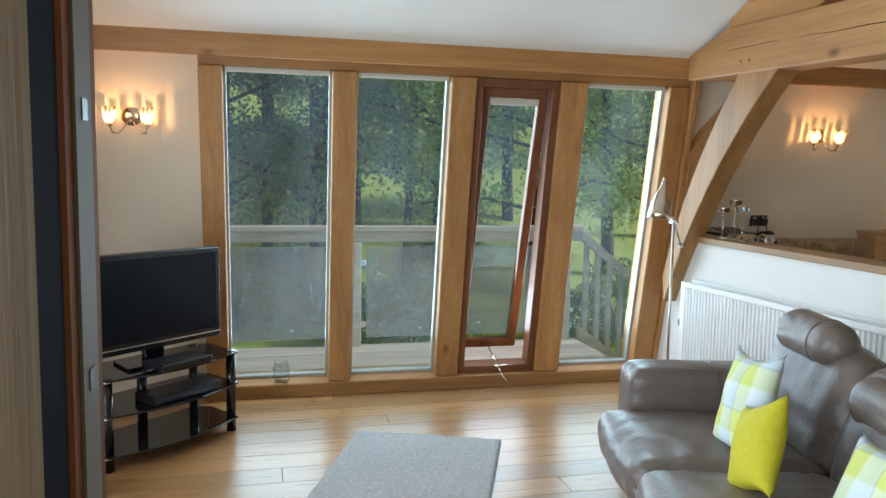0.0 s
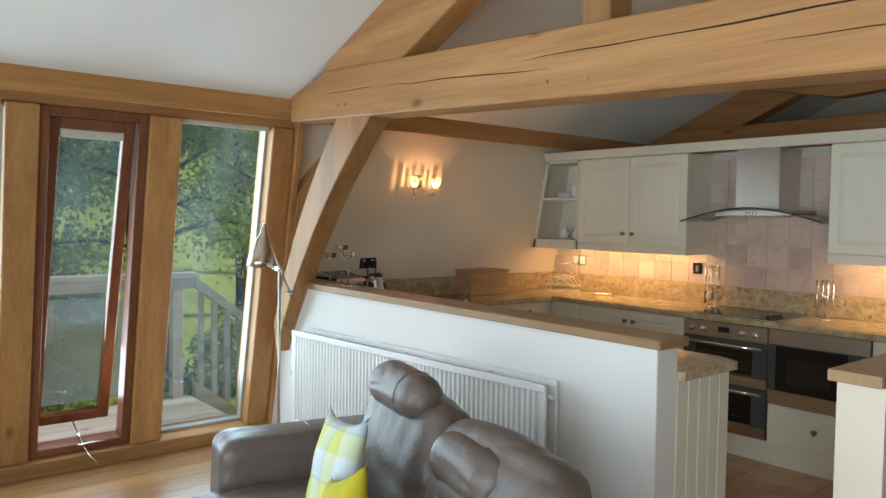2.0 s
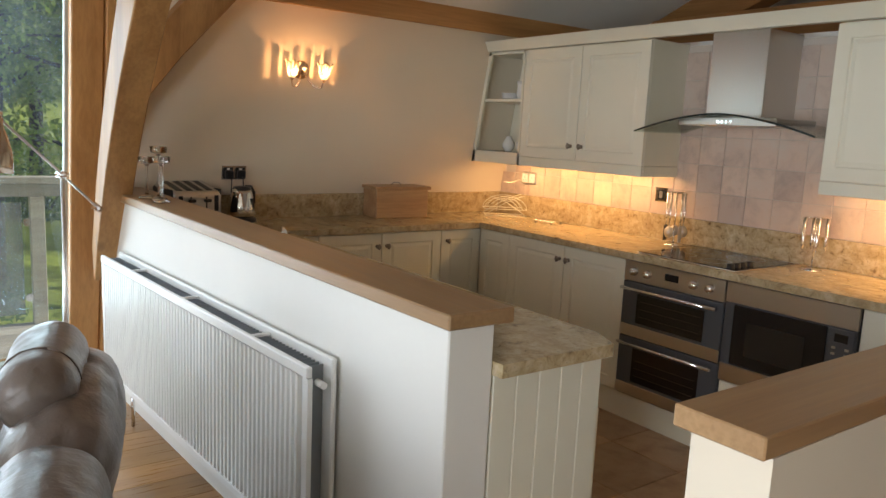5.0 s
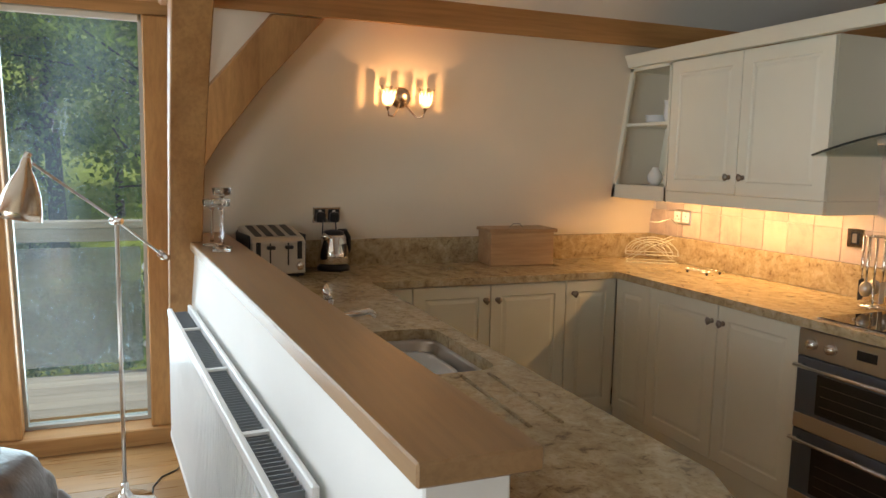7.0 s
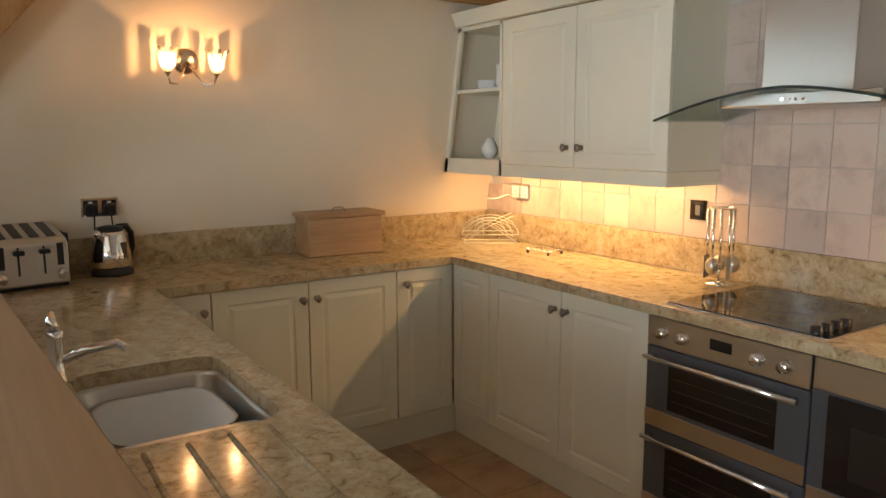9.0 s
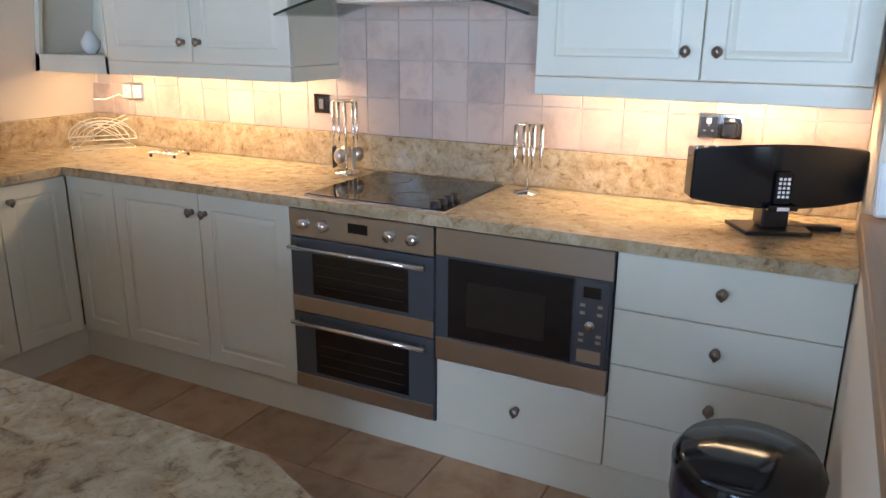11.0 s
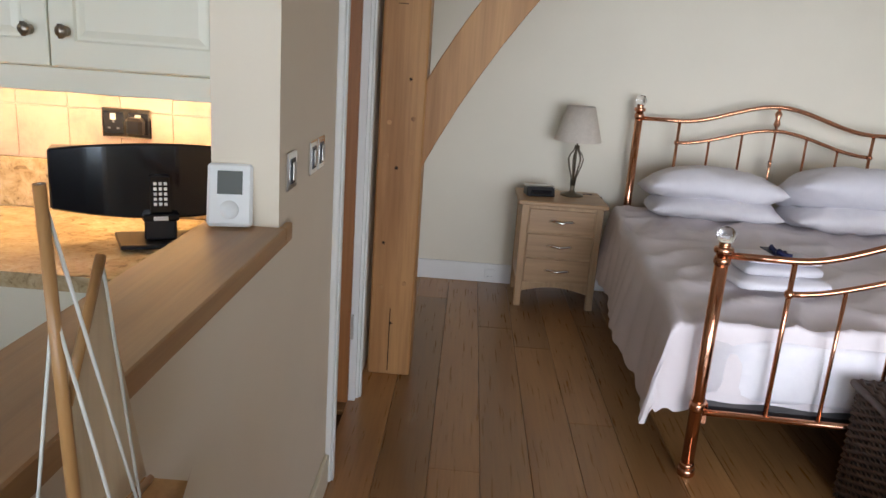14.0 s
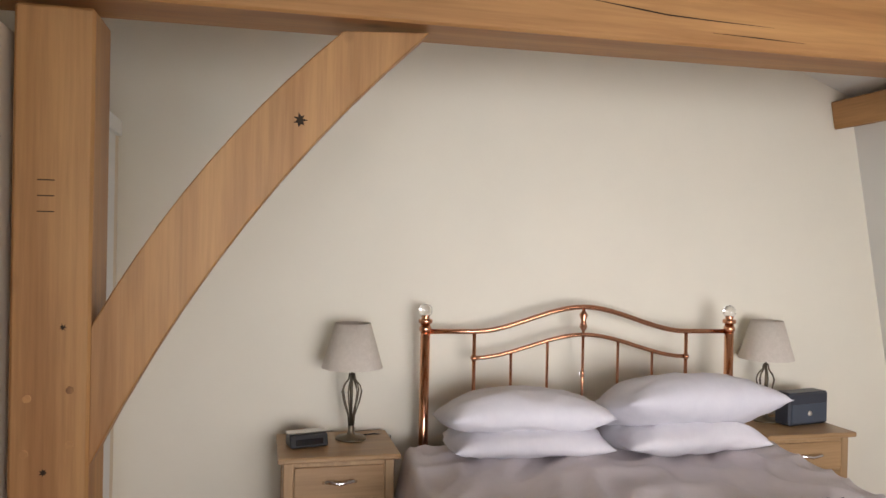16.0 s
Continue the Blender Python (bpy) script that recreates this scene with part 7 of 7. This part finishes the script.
dk_ = structure("deck", box(-2.5, 3.05, 5.02, 6.34, -0.30, -0.045), mat("deck_joists", (0.12, 0.11, 0.10), 0.9), "grey weathered timber deck", "deck")
rl = thing("balustrade", "grey timber and glass deck balustrade", "balustrade")
part("handrail", box(-2.5, 3.06, 6.24, 6.36, 0.99, 1.04, 0.006), RAILWOOD, rl)
part("under_rail", box(-2.5, 3.06, 6.27, 6.33, 0.90, 0.989, 0.004), RAILWOOD, rl)
for x in (-0.98, 0.92, 2.86):
    part("post", box(x, x + 0.09, 6.255, 6.345, -0.04, 0.8995, 0.005), RAILWOOD, rl)
for x0, x1 in ((-0.84, 0.87), (1.06, 2.81)):
    g = part("glass_panel", box(x0, x1, 6.285, 6.295, 0.06, 0.86), RAIL_GLASS, rl)
    g.visible_shadow = False
    for x in (x0, x1):
        for z in (0.18, 0.72):
            part("clamp", tube([(x - 0.03 if x == x0 else x + 0.03, 6.27, z), (x - 0.03 if x == x0 else x + 0.03, 6.31, z)], 0.028, 12), CHROME, rl)
sr = thing("stair_rail", "grey timber stair rail with upright balusters", "stair rail")
A, B = Vector((3.06, 6.30, 0.95)), Vector((4.6, 6.30, -0.25))
part("handrail", add_prism(bmesh.new(), [(A.x, A.z - 0.04), (B.x, B.z - 0.04), (B.x, B.z + 0.05), (A.x, A.z + 0.05)], "y", 6.26, 6.34), RAILWOOD, sr)
part("string", add_prism(bmesh.new(), [(A.x, A.z - 1.05), (B.x, B.z - 1.0), (B.x, B.z - 0.80), (A.x, A.z - 0.85)], "y", 6.26, 6.34), RAILWOOD, sr)
for k in range(13):
    f = (k + 0.5) / 13
    p = A.lerp(B, f)
    part("baluster", box(p.x - 0.022, p.x + 0.022, 6.28, 6.32, p.z - 0.9, p.z - 0.03), RAILWOOD, sr)


def tree(x, y, z, h, spread, seed, leaf, count, label, trunk_r=0.12, low=0.25):
    rnd = random.Random(seed)
    t = thing("tree", label, "tree", x, y, z, rnd.uniform(0, 360))
    bm = bmesh.new()
    bend = [rnd.uniform(-0.25, 0.25) for _ in range(4)]
    spine = [Vector((bend[0] * s * s + bend[1] * s, bend[2] * s * s + bend[3] * s, h * s)) for s in (i / 7 for i in range(8))]
    add_tube(bm, spine, [trunk_r * (1 - 0.8 * i / 7) for i in range(8)], 8)
    tips = []
    for k in range(19):
        s = rnd.uniform(low, 0.97)
        i = min(6, int(s * 7))
        o = spine[i].lerp(spine[i + 1], s * 7 - i)
        a = rnd.uniform(0, 2 * math.pi)
        ln = spread * (1.1 - 0.55 * s) * rnd.uniform(0.6, 1.15)
        mid = o + Vector((math.cos(a) * ln * 0.5, math.sin(a) * ln * 0.5, ln * rnd.uniform(0.10, 0.30)))
        end = o + Vector((math.cos(a + 0.3) * ln, math.sin(a + 0.3) * ln, ln * rnd.uniform(0.05, 0.45)))
        r = trunk_r * (1 - 0.8 * s) * 0.5
        add_tube(bm, [o, mid, end], [r, r * 0.7, r * 0.3], 5, False)
        tips += [(end, 1.0), (mid, 0.8), (mid.lerp(end, 0.5) + Vector((rnd.uniform(-.4, .4), rnd.uniform(-.4, .4), rnd.uniform(-.2, .5))), 0.9)]
    tips.append((spine[-1], 1.0))
    part("trunk", bm, BARK, t, "dark branching trunk")
    verts, faces = [], []
    for _ in range(count):
        c, w = rnd.choice(tips)
        d = Vector((rnd.gauss(0, 1), rnd.gauss(0, 1), rnd.gauss(0, 0.75)))
        p = c + d * 0.34 * w * spread / 2.2
        u = Vector((rnd.gauss(0, 1), rnd.gauss(0, 1), rnd.gauss(0, 1))).normalized()
        v = u.cross(Vector((rnd.gauss(0, 1), rnd.gauss(0, 1), rnd.gauss(0, 1)))).normalized()
        s = rnd.uniform(0.028, 0.065)
        i = len(verts)
        verts += [p - u * s, p + v * s * 0.55, p + u * s, p - v * s * 0.55]
        faces.append((i, i + 1, i + 2, i + 3))
    me = bpy.data.meshes.new("crown")
    me.from_pydata(verts, [], faces)
    me.materials.append(leaf)
    c = new("crown", me)
    c.parent = t
    c["label"] = "uneven leafy crown"
    return t


rt = random.Random(11)
protos = []
spots = [(-3.2, 15, 8.5), (-0.6, 13.5, 8), (1.5, 15.5, 9), (3.2, 12.6, 8), (5.6, 14.5, 9), (8.0, 16, 9), (2.4, 18.5, 10), (-1.8, 19, 10), (6.8, 20, 11), (0.4, 22, 10), (10.5, 19, 10), (-5.5, 18, 10), (4.4, 10.8, 6.5), (12.5, 24, 11), (4.2, 23.5, 11), (-4.2, 23, 10), (8.8, 26, 10), (-2.2, 12.4, 7), (7.2, 11.6, 7), (1.0, 12.2, 8), (-1.2, 16.2, 9), (2.9, 14.6, 9), (0.2, 17.6, 9), (4.6, 19.2, 10)]
for k, (x, y, h) in enumerate(spots):
    gz = -1.0 + max(0, y - 16) * 0.34 - 0.1
    if k < 6:
        protos.append(tree(x, y, gz, h, 2.3, 20 + k, LEAF if k % 3 else LEAF_B, 15000, "slender leafy woodland tree with a dark trunk", 0.10 + 0.035 * (k % 3), 0.22))
    else:
        copy_thing(protos[k % 6], pose(x, y, gz, 0, 0, rt.uniform(0, 360)))
for k, (x, y) in enumerate(((-2.5, 11.5), (0.2, 12.5), (2.2, 10.4), (5.6, 10.5), (0.8, 16.5), (4.4, 17.0), (9.0, 14.5))):
    rnd = random.Random(60 + k)
    verts, faces = [], []
    for _ in range(5200):
        d = Vector((rnd.gauss(0, 1), rnd.gauss(0, 1), abs(rnd.gauss(0, 0.8)))).normalized() * rnd.uniform(0.3, 1.0) ** 0.5
        p = Vector((d.x * 1.1, d.y * 0.9, d.z * 1.25 + 0.05))
        p += Vector((0.25 * noise.noise(p * 2.5), 0.25 * noise.noise(p * 2.5 + Vector((5, 0, 0))), 0.3 * noise.noise(p * 2.5 + Vector((9, 0, 0)))))
        u = Vector((rnd.gauss(0, 1), rnd.gauss(0, 1), rnd.gauss(0, 1))).normalized()
        v = u.cross(Vector((rnd.gauss(0, 1), rnd.gauss(0, 1), rnd.gauss(0, 1)))).normalized()
        s = rnd.uniform(0.022, 0.05)
        i = len(verts)
        verts += [p - u * s, p + v * s * 0.5, p + u * s, p - v * s * 0.5]
        faces.append((i, i + 1, i + 2, i + 3))
    b = thing("bush", "dense dark green garden bush", "bush", x, y, -1.05 + max(0, y - 16) * 0.34)
    me = bpy.data.meshes.new("foliage")
    me.from_pydata(verts, [], faces)
    me.materials.append(LEAF)
    o = new("foliage", me)
    o.parent = b
    stems = bmesh.new()
    for j in range(5):
        a = 2 * math.pi * j / 5
        add_tube(stems, [(0, 0, 0), (0.25 * math.cos(a), 0.25 * math.sin(a), 0.5), (0.6 * math.cos(a), 0.5 * math.sin(a), 0.95)], [0.03, 0.02, 0.008], 5)
    part("stems", stems, BARK, b)

# ---- pieces of the floors, walls and deck ----
plank_meshes = {}


def piece(name, key, dims, material, parent, at, m=None, bev=0.0015):
    """A small block of shared mesh, its lower corner at the given place."""
    k = (name, key)
    if k not in plank_meshes:
        bm = box(0, dims[0], 0, dims[1], 0, dims[2], bev)
        me = bpy.data.meshes.new(name)
        bm.to_mesh(me)
        bm.free()
        me.materials.append(material)
        plank_meshes[k] = me
    ob = new(name, plank_meshes[k])
    ob.parent = parent
    ob.matrix_basis = (m or Matrix()) @ Matrix.Translation(at)
    return ob


rp = random.Random(5)
bw = 0.185
row = 0
y = -3.45
while y < 4.93:
    x = -1.28 - rp.uniform(0, 1.5)
    in_kitchen = 1.05 < y + bw / 2 < 4.9
    while x < 8.4:
        ln = rp.choice((1.8, 2.1, 2.4, 2.7))
        a, b = x, x + ln
        if not (in_kitchen and a > 3.3 and b < 8.4) and b > -1.2:
            if in_kitchen and a < 3.3 < b:
                b = 3.34
            ln2 = round(b - a, 3)
            piece("floorboard", ln2, (ln2 - 0.0015, bw - 0.0015, 0.020), FLOOR_OAK, floor, (a, y, -0.0205))
        x += ln
    y += bw
    row += 1
ts_ = 0.40
for i in range(6):
    for j in range(9):
        x, y = 3.345 + ts_ * i, 1.12 + ts_ * j
        if x < 5.30 and y < 4.3:
            piece("floor_tile", "f", (ts_ - 0.005, ts_ - 0.005, 0.021), FLOOR_TILE, floor, (x, y, -0.0215), bev=0.002)
wk = bpy.data.objects["wall_kitchen"]
tp = 0.1545
for i in range(23):
    y = 1.118 + tp * i
    for j in range(7):
        z = 1.06 + tp * j
        if y + tp > 4.69 - 0.19 * (z - 1.06) or (z > 1.25 and not 1.97 < y < 3.10) or z > 1.95:
            continue
        piece("wall_tile", "t", (0.008, tp - 0.003, tp - 0.003), TILE, wk, (5.7865, y, z))
part("grout", box(5.791, 5.7948, 1.118, 4.62, 1.058, 1.37), GROUT, wk)
part("grout", box(5.791, 5.7948, 2.0, 3.11, 1.3702, 2.02), GROUT, wk)
for i in range(9):
    piece("deck_board", "d", (5.5, 0.142, 0.028), DECK, dk_, (-2.48, 5.03 + 0.147 * i, -0.0445))
